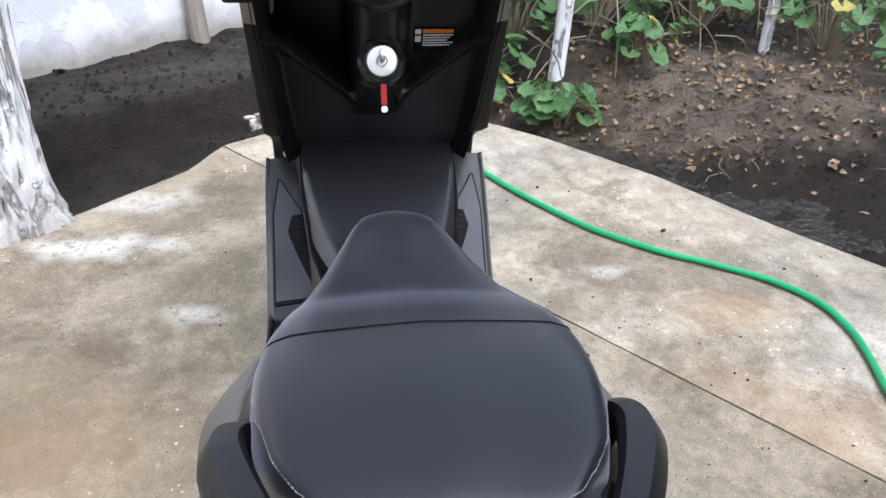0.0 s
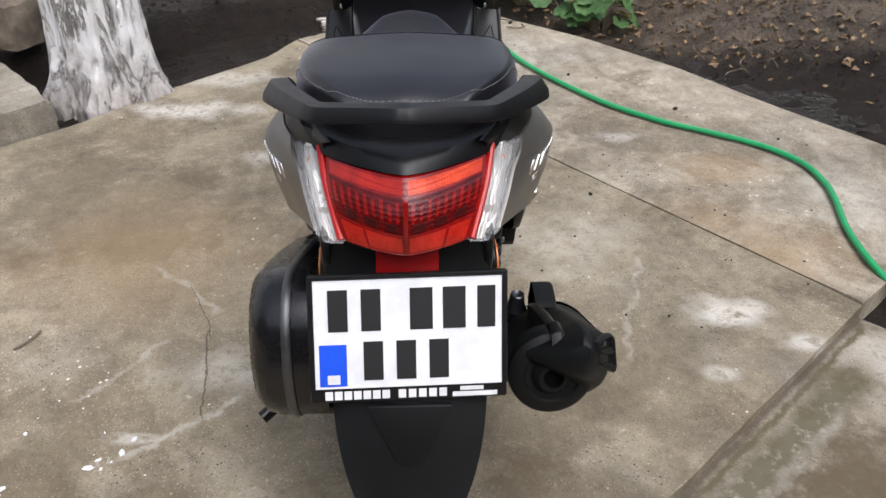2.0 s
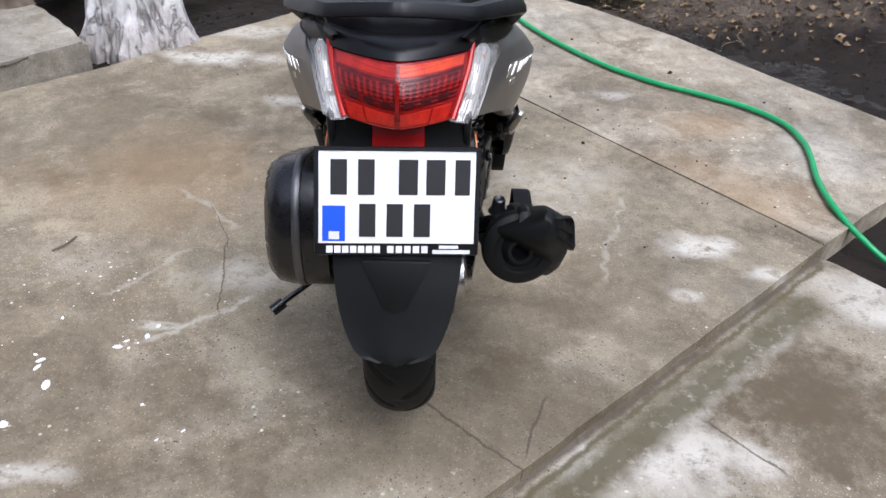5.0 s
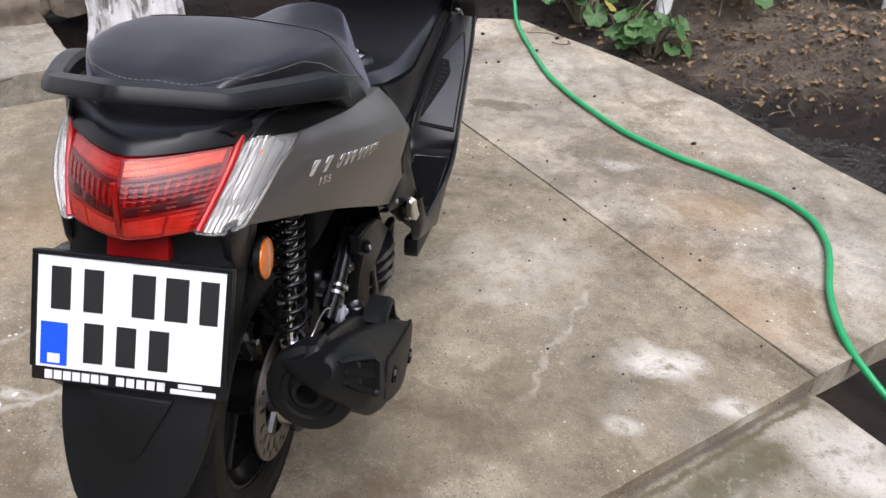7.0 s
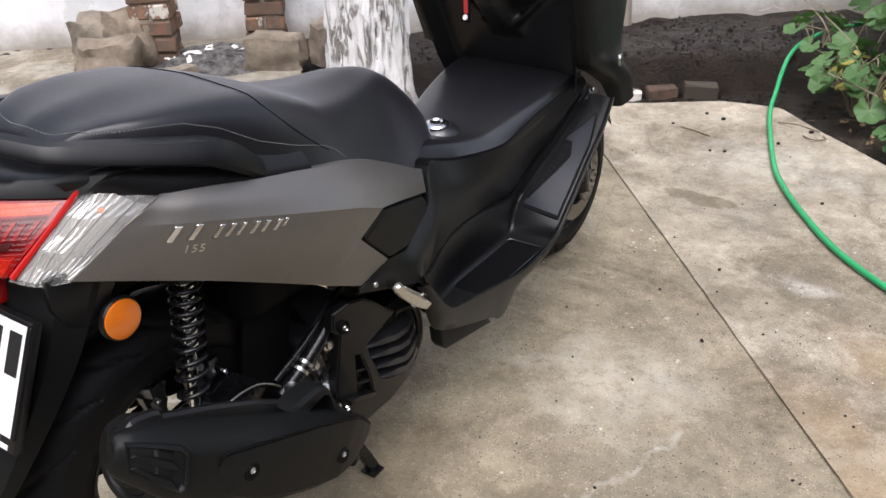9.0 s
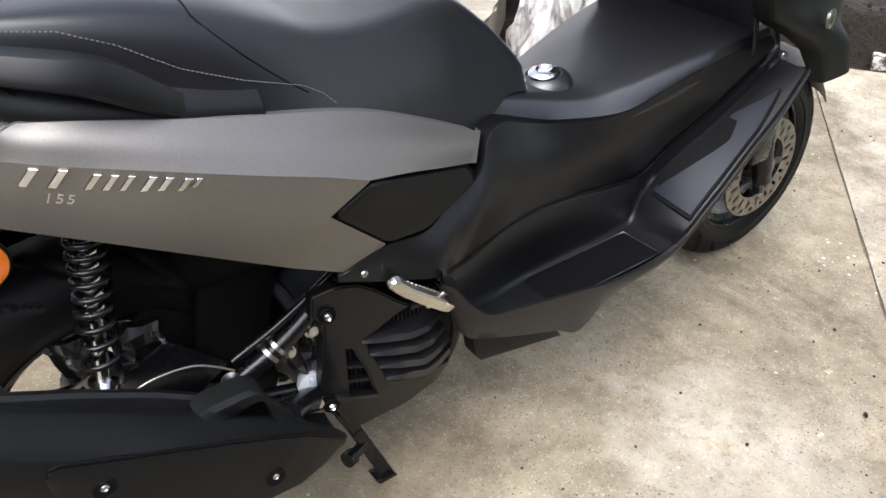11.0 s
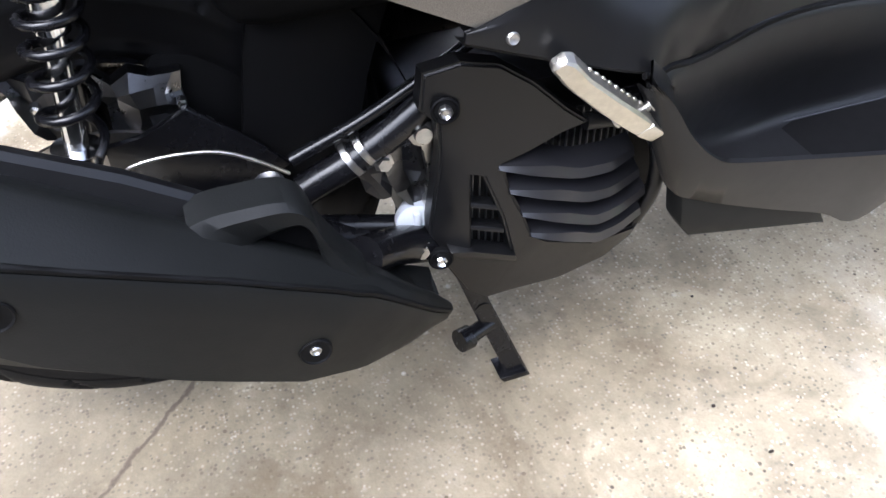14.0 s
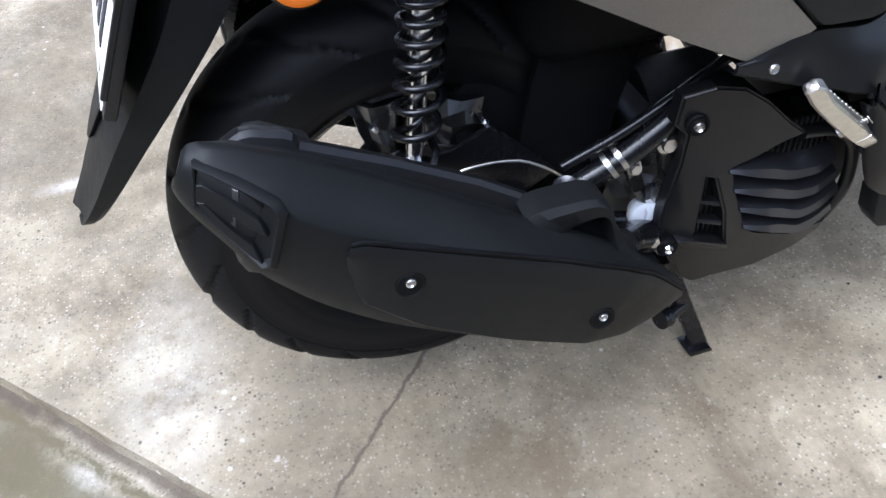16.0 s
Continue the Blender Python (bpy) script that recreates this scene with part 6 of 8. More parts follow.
def front_end():
    bm = bmesh.new()
    rows = []
    for x in np.linspace(-0.222, 0.222, 91):
        rows.append([Vector((x / 0.222 * float(np.interp(z, [.615, .65, .75, .93, .99], [.184, .191, .203, .217, .220])), shield_y(x, z), z)) for z in np.linspace(0.615, 0.99, 80)])
    sheet(bm, rows, (0, 0.004, 0))
    shield = sp("leg_shield", bm, M_BLACK, None, "black inner leg shield with open pocket and glove box", 45)

    def keep(name, bm, m, lab, sm=35.0):
        o = sp(name, bm, m, None, lab, sm)
        o.parent, o.location = shield, (0, 0, 0)
        return o
    # key switch
    c = Vector((0.004, 1.162, 0.886))
    ax = Vector((0, -1, 0.42)).normalized()
    bm = bmesh.new()
    turned(bm, [(-0.02, 0.043), (0.006, 0.043), (0.012, 0.038), (0.008, 0.032), (0.0, 0.030)], c, ax, 40)
    keep("switch_ring", bm, M_GLOSS, "black rim of the key switch")
    bm = bmesh.new()
    turned(bm, [(0.0, 0.0285), (0.006, 0.0285), (0.008, 0.026), (0.009, 0.010), (0.007, 0.008)], c, ax, 36)
    keep("key_switch", bm, M_ALU, "round silver key switch")
    bm = bmesh.new()
    up = Vector((0, 0.42, 1)).normalized()
    k0 = c + ax * 0.008
    prism(bm, [k0 + Vector((-0.004, 0, 0)) - up * 0.002, k0 + Vector((0.004, 0, 0)) - up * 0.002, k0 + Vector((0.004, 0, 0)) + up * 0.020, k0 + Vector((-0.004, 0, 0)) + up * 0.020], ax * 0.022, 0.0015)
    keep("key", bm, M_STEEL, "ignition key in the lock")
    bm = bmesh.new()
    t0 = c + ax * 0.014
    prism(bm, [t0 + Vector((-0.008, 0, 0)) - up * 0.036, t0 + Vector((0.010, 0, 0)) - up * 0.036, t0 + Vector((0.012, 0.022, 0)) - up * 0.102, t0 + Vector((-0.008, 0.022, 0)) - up * 0.102], -ax * 0.004, 0.001)
    keep("key_tag", bm, M_DARK, "dark key strap")
    bm = bmesh.new()
    t1 = t0 + ax * 0.0012
    prism(bm, [t1 + Vector((-0.004, 0, 0)) - up * 0.040, t1 + Vector((0.006, 0, 0)) - up * 0.040, t1 + Vector((0.007, 0.015, 0)) - up * 0.082, t1 + Vector((-0.003, 0.015, 0)) - up * 0.082], -ax * 0.003)
    keep("tag_print", bm, M_REDTAG, "red printed panel on the strap", 0)
    bm = bmesh.new()
    turned(bm, [(0, 0.006), (0.0025, 0.006)], t1 + Vector((0.002, 0.018, 0)) - up * 0.091, ax, 20)
    keep("tag_mark", bm, M_WHITE, "small round white mark", 0)
    # warning label on the glove box
    def lab(x, z, d=0.0):
        return Vector((x, shield_y(0.11, z) - 0.0025 - d, z))
    bm = bmesh.new()
    prism(bm, [lab(0.070, 0.856), lab(0.150, 0.870), lab(0.150, 0.914), lab(0.070, 0.914)], (0, 0.0015, 0))
    keep("warning_label", bm, M_DARK, "dark warning label", 0)
    bars = [(0.088, 0.146, 0.903, 0.911, M_ORANGE)] + [(0.088, 0.146 - 0.006 * (i % 3), 0.897 - 0.0055 * i, 0.8995 - 0.0055 * i, M_WHITE) for i in range(5)] + [(0.073, 0.084, 0.901, 0.911, M_WHITE), (0.073, 0.084, 0.884, 0.897, M_WHITE)]
    for x0, x1, z0, z1, m in bars:
        bm = bmesh.new()
        prism(bm, [lab(x0, z0, 0.001), lab(x1, z0, 0.001), lab(x1, z1, 0.001), lab(x0, z1, 0.001)], (0, 0.001, 0))
        keep("print_bar", bm, m, "", 0)
    # outer cowl: two wings and a nose
    for s in (1, -1):
        for nm, zs, mat, labl in (("cowl_wing", (0.535, 0.945), M_COARSE, "black front cowl side"), ("upper_cowl", (0.947, 1.02), M_PAINT, "matt grey upper cowl")):
            rows = []
            for z in np.linspace(*zs, 14):
                f = (z - 0.5) / 0.5
                
                wide = float(np.interp(z, [.50, .58, .65, .75, .93, 1.02], [.230, .229, .229, .232, .236, .237]))
                back = shield_y(0.219, z) + 0.13 * min(1, max(0, (0.69 - z) / 0.08))
                front = 1.62 + 0.10 * f * 0.5
                inner = float(np.interp(z, [.50, .58, .615, .65, .75, .93, 1.02], [.215, .205, .184, .191, .203, .217, .221]))
                col = spl([(s * (inner - 0.003), back - 0.003, z), (s * (0.5 * inner + 0.5 * wide), back + 0.003, z), (s * wide, back + 0.018, z), (s * (wide - 0.006), back + 0.10, z), (s * (wide * 0.78), front - 0.05, z), (s * wide * 0.42, front + 0.05, z), (0, front + 0.10, z)], 26)
                rows.append(col)
            bm = bmesh.new()
            sheet(bm, rows, (-0.004 * s, -0.002, 0))
            sp(nm, bm, mat, None, labl, 40)
        bm = bmesh.new()
        prism(bm, both([(0.238, 1.262, 0.925), (0.219, 1.262, 0.968), (0.178, 1.262, 1.000), (0.186, 1.262, 0.945)], s), (0, 0.03, 0), 0.004)
        sp("cowl_trim", bm, M_PAINT, None, "matt grey cowl trim")
        # filler between shield edge and cowl with two screws
        for y, z, x in ((1.347, 0.698, 0.200), (1.405, 0.600, 0.197)):
            bm = bmesh.new()
            turned(bm, [(-0.01, 0.007), (0.0, 0.007), (0.002, 0.005), (0.002, 0.002)], (s * x, y, z), (s, -0.5, 0.15), 14)
            sp("screw", bm, M_STEEL, None, "small bright screw")
    # wheel arch and fork
    bm = bmesh.new()
    rows = []
    for k in range(19):
        a = radians(25 + 130 * k / 18)
        r = 0.262
        rows.append([FRONT + Vector((x, r * (1 - 0.12 * (x / 0.07) ** 2) * math.cos(a), r * (1 - 0.12 * (x / 0.07) ** 2) * math.sin(a))) for x in np.linspace(-0.07, 0.07, 9)])
    sheet(bm, rows, (0, 0, 0.003))
    sp("front_fender", bm, M_BLACK, None, "black front mudguard", 50)
    for s in (1, -1):
        bm = bmesh.new()
        tube(bm, [FRONT + Vector((s * 0.085, -0.01, -0.02)), FRONT + Vector((s * 0.085, -0.06, 0.20)), FRONT + Vector((s * 0.08, -0.14, 0.45))], [0.022, 0.024, 0.018], 14)
        sp("fork_leg", bm, M_BLKMETAL, None, "black fork leg")
    bm = bmesh.new()
    box(bm, (0.088, 1.50, 0.31), (0.125, 1.56, 0.40), 0.008)
    sp("brake_caliper", bm, M_BLKMETAL, None, "black brake caliper")
    bm = bmesh.new()
    turned(bm, [(-0.003, 0.017), (0.002, 0.017), (0.003, 0.013), (0.003, 0.004)], (0.236, 1.454, 0.6675), (1, 0.25, 0.05), 24)
    sp("round_emblem", bm, M_STEEL, None, "small round silver emblem")
    bm = bmesh.new()
    prism(bm, [(0.206, 1.515, 0.550), (0.200, 1.540, 0.545), (0.200, 1.575, 0.605), (0.206, 1.550, 0.620)], (-0.02, 0.01, 0), 0.004)
    sp("marker_lens", bm, M_WHITE, None, "clear front marker lens")


front_end()


# -- handlebar --
def handlebar():
    bm = bmesh.new()
    rings = []
    for x in np.linspace(-0.235, 0.235, 41):
        u = abs(x) / 0.235
        low = float(np.interp(abs(x), [0, .022, .057, .113, .178, .235], [.990, .994, 1.018, 1.044, 1.052, 1.040]))
        top = float(np.interp(abs(x), [0, .06, .12, .18, .235], [1.100, 1.112, 1.100, 1.088, 1.080]))
        cy, cz = 1.110 - 0.042 * u, (low + top) / 2
        ry, rz = 0.066 - 0.038 * u**0.7, (top - low) / 2
        if u > 0.97:
            ry, rz = ry * 0.6, rz * 0.6
        rings.append([(x, cy + ry * math.cos(a) * (1 if math.cos(a) < 0 else 0.8), cz + rz * math.copysign(abs(math.sin(a)) ** 0.8, math.sin(a))) for a in np.linspace(0, 2 * math.pi, 24, endpoint=False)])
    loft(bm, rings)
    bar = sp("handlebar_cover", bm, M_BLACK, None, "black handlebar cover", 50)
    for s in (1, -1):
        bm = bmesh.new()
        d = Vector((s, -0.10, 0.012)).normalized()
        c = Vector((s * 0.245, 1.068, 1.056))
        prof = [(0, 0.019)]
        for k in range(20):
            prof += [(0.006 + k * 0.0056, 0.0175 if k % 2 else 0.0165)]
        prof += [(0.121, 0.021), (0.126, 0.021), (0.127, 0.014), (0.138, 0.017), (0.142, 0.011)]
        turned(bm, prof, c, d, 20)
        sp("grip", bm, M_RUBBER, None, "ribbed black rubber grip")
        bm = bmesh.new()
        box(bm, (-0.026, -0.024, -0.030), (0.026, 0.024, 0.026), 0.008, 3)
        o = sp("switch_housing", bm, M_BLACK, None, "black switch housing")
        o.location = Vector((s * 0.222, 1.066, 1.050)) - SC.location
        bm = bmesh.new()
        box(bm, (-0.006, -0.004, -0.004), (0.006, 0.004, 0.004), 0.001)
        o2 = part("switch_button", bm, M_STEEL if s > 0 else M_DARK, o)
        o2.location = (0.004, -0.0255, 0.004)
        bm = bmesh.new()
        tube(bm, spl([(s * 0.20, 1.12, 1.045), (s * 0.25, 1.128, 1.05), (s * 0.33, 1.108, 1.045), (s * 0.372, 1.10, 1.04)], 14), [0.008] * 10 + [0.0075, 0.007, 0.007, 0.008], 8)
        sp("brake_lever", bm, M_BLKMETAL, None, "black brake lever")
    bm = bmesh.new()
    turned(bm, [(-0.002, 0.013), (0.002, 0.013), (0.003, 0.010)], (0.002, 1.056, 1.085), (0, -1, 0.55), 24)
    sp("centre_emblem", bm, M_CHROME, None, "round chrome emblem")
    for s in (1, -1):
        bm = bmesh.new()
        prism(bm, both([(0.022, 1.055, 1.060), (0.055, 1.062, 1.085), (0.085, 1.075, 1.105), (0.040, 1.065, 1.100)], s), (0, 0.01, 0.004), 0.002)
        sp("cover_trim", bm, M_STEEL, None, "silver trim on the handlebar cover")


handlebar()


# -- rear fender, plate --
def rear_fender():
    bm = bmesh.new()
    mid = [(0.030, 0.742), (0.022, 0.700), (-0.014, 0.62), (-0.050, 0.56), (-0.086, 0.50), (-0.114, 0.447), (-0.136, 0.410), (-0.143, 0.398)]
    deep = [0.09, 0.075, 0.062, 0.050, 0.034, 0.020, 0.014, 0.010]
    wide = [0.112, 0.112, 0.110, 0.107, 0.100, 0.085, 0.062, 0.026]
    rows = []
    for (y, z), w, dp in zip(mid, wide, deep):
        col = [(-w, y + dp, z + 0.02 * dp), (-w * 0.97, y + dp * 0.3, z), (-w * 0.72, y + 0.006, z), (-w * 0.35, y, z), (0, y - 0.004, z), (w * 0.35, y, z), (w * 0.72, y + 0.006, z), (w * 0.97, y + dp * 0.3, z), (w, y + dp, z + 0.02 * dp)]
        rows.append(col)
    grid = [spl(c, 8) for c in zip(*rows)]
    fine = [spl([grid[j][0]] + [grid[j][k] for k in range(1, 8)], 26) for j in range(9)]
    sheet(bm, fine, (0, 0.008, 0.003))
    fender = sp("rear_mudguard", bm, M_COARSE, None, "grained black rear mudguard", 25)
    # V-shaped raised field
    bm = bmesh.new()
    prism(bm, [(-0.055, -0.066, 0.545), (0.055, -0.066, 0.545), (0.018, -0.103, 0.480), (0.0, -0.107, 0.474), (-0.018, -0.103, 0.480)], (0, 0.006, 0.002), 0.001)
    o = sp("raised_field", bm, M_COARSE)
    o.parent, o.location = fender, (0, 0, 0)
    # side arms up to the body
    for s in (1, -1):
        bm = bmesh.new()
        prism(bm, both([(0.100, 0.040, 0.745), (0.100, 0.038, 0.705), (0.099, 0.050, 0.672), (0.099, 0.075, 0.655), (0.099, 0.105, 0.665), (0.10, 0.13, 0.70), (0.10, 0.14, 0.745)], s), (0.012 * s, 0, 0), 0.004)
        o = sp("mudguard_side", bm, M_BLACK)
        o.parent, o.location = fender, (0, 0, 0)
    # amber reflectors on stalks
    for s in (1, -1):
        bm = bmesh.new()
        turned(bm, [(-0.02, 0.012), (-0.004, 0.012), (-0.002, 0.031), (0.004, 0.031), (0.006, 0.029)], (s * 0.116, 0.119, 0.651), (s, 0.05, 0.05), 32)
        holder = sp("reflector_holder", bm, M_BLACK)
        bm = bmesh.new()
        turned(bm, [(0.004, 0.0285), (0.008, 0.0275), (0.0095, 0.022), (0.0098, 0.004)], (s * 0.116, 0.119, 0.651), (s, 0.05, 0.05), 32)
        o = sp("amber_reflector", bm, M_AMBER, None, "round amber side reflector")
        o.parent, o.location = holder, (0, 0, 0)


rear_fender()


def number_plate():
    tl, bl = Vector((0, 0.0, 0.706)), Vector((0, -0.0605, 0.577))
    down = (bl - tl).normalized()
    out = Vector((0, down.z, -down.y))
    if out.y > 0:
        out = -out
    P = lambda x, v, d=0.0: Vector((x, tl.y + 0.034 * x, tl.z)) + down * v + out * d
    plate = new("number_plate")
    plate.parent, plate.location = SC, -SC.location
    tagged(plate, "white number plate in a black frame with lettering turned to bars")
    q = lambda n, b, m, lab="", s=35.0: part(n, b, m, plate, lab, s)
    h = 0.1425
    bm = bmesh.new()
    prism(bm, [P(-0.127, -0.006), P(0.127, -0.006), P(0.127, h + 0.019), P(-0.127, h + 0.019)], -out * 0.012, 0.003)
    q("plate_frame", bm, M_BLACK, "black plastic plate frame")
    bm = bmesh.new()
    prism(bm, [P(-0.120, 0, 0.0015), P(0.120, 0, 0.0015), P(0.120, h, 0.0015), P(-0.120, h, 0.0015)], -out * 0.002, 0.0004, 1)
    q("plate_sheet", bm, M_PLATE, "white embossed plate sheet")
    for x0, x1, a, b, d in ((-0.127, 0.127, -0.006, 0.0, 0), (-0.127, -0.120, 0.0, h, 0), (0.120, 0.127, 0.0, h, 0)):
        bm = bmesh.new()
        prism(bm, [P(x0, a, 0.004), P(x1, a, 0.004), P(x1, b, 0.004), P(x0, b, 0.004)], -out * 0.006, 0.001, 1)
        q("frame_lip", bm, M_BLACK)
    bm = bmesh.new()
    prism(bm, [P(-0.114, 0.084, 0.0022), P(-0.079, 0.084, 0.0022), P(-0.079, 0.139, 0.0022), P(-0.114, 0.139, 0.0022)], -out * 0.001)
    q("blue_field", bm, M_BLUE, "blue country field", 0)
    # unreadable by rule: plain bars of the size of the characters
    chars = [(-0.104, 0.030, 0.013, 0.067), (-0.062, 0.030, 0.013, 0.067), (0.0, 0.034, 0.013, 0.067), (0.042, 0.034, 0.013, 0.067), (0.086, 0.028, 0.013, 0.067),
             (-0.060, 0.030, 0.081, 0.132), (-0.018, 0.030, 0.081, 0.132), (0.024, 0.030, 0.081, 0.132)]
    for x, w, a, b in chars:
        bm = bmesh.new()
        prism(bm, [P(x + 0.0025, a, 0.0026), P(x + w - 0.0025, a, 0.0026), P(x + w - 0.0025, b, 0.0026), P(x + 0.0025, b, 0.0026)], -out * 0.0012, 0.0)
        q("character_bar", bm, M_INK, "black bar", 0)
    for x, w, a, b in ((-0.104, 0.016, 0.124, 0.136),):
        bm = bmesh.new()
        prism(bm, [P(x, a, 0.003), P(x + w, a, 0.003), P(x + w, b, 0.003), P(x, b, 0.003)], -out * 0.0008)
        q("country_bar", bm, M_WHITE, "", 0)
    xs = [-0.108 + 0.0122 * i for i in range(7)] + [-0.014 + 0.0132 * i for i in range(5)]
    for x in xs:
        bm = bmesh.new()
        prism(bm, [P(x, h + 0.004, 0.0012), P(x + 0.0098, h + 0.004, 0.0012), P(x + 0.0098, h + 0.015, 0.0012), P(x, h + 0.015, 0.0012)], -out * 0.002)
        q("frame_print", bm, M_WHITE, "", 0)
    for x, w, a, b in ((0.066, 0.030, 0.003, 0.008), (0.056, 0.058, 0.010, 0.016)):
        bm = bmesh.new()
        prism(bm, [P(x, h + a, 0.0012), P(x + w, h + a, 0.0012), P(x + w, h + b, 0.0012), P(x, h + b, 0.0012)], -out * 0.002)
        q("frame_print", bm, M_WHITE, "", 0)


number_plate()


# -- suspension --
def shocks():
    for s in (1, -1):
        root = new("shock_absorber")
        root.parent, root.location = SC, -SC.location
        tagged(root, "black coil spring shock absorber")
        a, b = Vector((s * 0.118, 0.198, 0.430)), Vector((s * 0.116, 0.232, 0.690))
        d = b - a
        ax = d.normalized()
        bm = bmesh.new()
        u = ax.orthogonal().normalized()
        v = ax.cross(u)
        pts = []
        turns = 11
        for k in range(turns * 16 + 1):
            f = k / (turns * 16)
            g = f ** 0.72
            r = 0.0215
            pts.append(a + d * (0.04 + 0.92 * g) + r * (math.cos(2 * math.pi * turns * f) * u + math.sin(2 * math.pi * turns * f) * v))
        tube(bm, pts, 0.0040, 8)
        part("coil_spring", bm, M_BLKMETAL, root, "glossy black coil spring", 60)
        bm = bmesh.new()
        turned(bm, [(-0.02, 0.012), (0.0, 0.018), (0.012, 0.020), (0.013, 0.009), (0.11, 0.009), (0.111, 0.0135), (0.25, 0.0135), (0.251, 0.022), (0.262, 0.022)], a, ax, 20)
        part("damper", bm, M_CHROME if s > 0 else M_STEEL, root, "bright damper tube")


shocks()


# -- engine side --
def louvre_cover():
    """Right-hand radiator cover with swept louvres and a small window."""
    def X(y, z):
        return 0.166 + 0.10 * (y - 0.48) + 0.05 * (z - 0.35) - 0.20 * max(0, 0.27 - z) - 0.25 * max(0, y - 0.64)
    root = new("radiator_cover")
    root.parent, root.location = SC, -SC.location
    tagged(root, "matt black louvred radiator cover")
    q = lambda n, b, m, lab="", s=30.0: part(n, b, m, root, lab, s)
    V = lambda y, z, d=0.0: Vector((X(y, z) + d, y, z))
    # one moulding: upper plate, rear bar, slanted bar and lower band round the two openings
    P = dict(A=(.470, .470, -.012), B=(.497, .484), D=(.530, .476), E=(.560, .454), F=(.592, .422), G=(.614, .404), H=(.590, .396), I=(.563, .3815), J=(.538, .371), K=(.466, .436, -.010), L=(.481, .421, -.008),
             M=(.485, .377, -.016), N=(.482, .347, -.018), O=(.476, .297, -.018), Q=(.474, .266, -.014), R=(.490, .240, -.006), S=(.509, .364), T=(.520, .360), U=(.541, .303), V=(.555, .248), W=(.512, .266),
             a=(.514, .190), b=(.537, .168), c=(.562, .174), e=(.6145, .181), f=(.667, .199), g=(.6955, .224), h=(.703, .257), i=(.703, .288), j=(.547, .337), k=(.561, .305), l=(.572, .275), m=(.590, .262), n=(.641, .243), o=(.692, .240))
    bm = bmesh.new()
    vs = {k: bm.verts.new(V(*v)) for k, v in P.items()}
    for f in ("ABLK", "BDJTSML", "DEIJ", "EFHI", "FGH", "MSWN", "NWO", "OWRQ", "TJjU", "UjkV", "klV", "WVbaR", "Vlmcb", "mnec", "nofe", "ogf", "ohg", "oih"):
        bm.faces.new([vs[k] for k in f])
    rim = [e for e in bm.edges if e.is_boundary]
    bmesh.ops.recalc_face_normals(bm, faces=bm.faces)
    back = bmesh.ops.extrude_face_region(bm, geom=bm.faces[:])["geom"]
    for v in back:
        if isinstance(v, bmesh.types.BMVert):
            v.co.x -= 0.018
    bmesh.ops.recalc_face_normals(bm, faces=bm.faces)
    bmesh.ops.bevel(bm, geom=[e for e in rim if e.is_valid], offset=0.0028, segments=3, affect="EDGES")
    q("cover_frame", bm, M_BLACK, "", 28)
    # ledge under the window and two bars across it
    bm = bmesh.new()
    prism(bm, [V(.489, .273, .003), V(.512, .270, .005), V(.557, .250, .005), V(.560, .238, .004), V(.556, .236, .002), V(.500, .258, .002)], (-0.022, 0, 0), 0.002)
    q("window_sill", bm, M_BLACK)
    for z in (.327, .298):
        bm = bmesh.new()
        prism(bm, [V(.508, z, -.006), V(.545, z - .012, -.006), V(.545, z - .018, -.004), V(.508, z - .004, -.004)], (-0.014, 0, 0), 0.001)
        q("window_bar", bm, M_BLACK)
    # louvres: wedge-shaped tips growing out of the slanted bar, a kink, a swept front half
    for tip, kink, end in (((.533, .369), (.608, .347), (.668, .352)), ((.545, .338), (.620, .315), (.680, .321)), ((.559, .306), (.631, .282), (.693, .293)), ((.570, .276), (.641, .252), (.695, .262))):
        bm = bmesh.new()
        rings = []
        for f in np.linspace(0, 1, 15):
            if f < 0.55:
                g = f / 0.55
                y, z, h = tip[0] + (kink[0] - tip[0]) * g, tip[1] + (kink[1] - tip[1]) * g, 0.002 + 0.011 * min(1, 1.6 * g) - 0.004 * g
            else:
                g = (f - 0.55) / 0.45
                y, z, h = kink[0] + (end[0] - kink[0]) * g, kink[1] + (end[1] - kink[1]) * g, 0.009 - 0.003 * g
            d = 0.003 + 0.005 * min(1, f / 0.25) - 0.008 * max(0, f - 0.75) / 0.25
            p = V(y, z)
            rings.append([p + Vector((d, 0, -0.001)), p + Vector((d - 0.003, 0, h)), p + Vector((-0.020, 0, h + 0.007)), p + Vector((-0.022, 0, h - 0.001)), p + Vector((d - 0.004, 0, -0.004))])
        loft(bm, rings)
        q("louvre", bm, M_SATIN, "", 20)
    # dark core with fins behind
    bm = bmesh.new()
    box(bm, (0.09, .505, .215), (0.146, .690, .398), 0.006)
    q("radiator_core", bm, M_DARK, "dark finned core", 30)
    for k in range(24):
        bm = bmesh.new()
        box(bm, (0.146, .510 + .0072 * k, .240), (0.1485, .5112 + .0072 * k, .396))
        q("core_fin", bm, M_ENGINE, "", 0)
    # front rim and an added dark plate that hides the bright gap behind it
    bm = bmesh.new()
    prism(bm, [(0.110, y, z) for y, z in ((.640, .400), (.695, .405), (.728, .350), (.728, .300), (.708, .258), (.690, .240), (.640, .240))], (0.030, 0, 0), 0.004)
    q("gap_back_plate", bm, M_DARK, "black plate added behind the cover to close a bright gap")
    bm = bmesh.new()
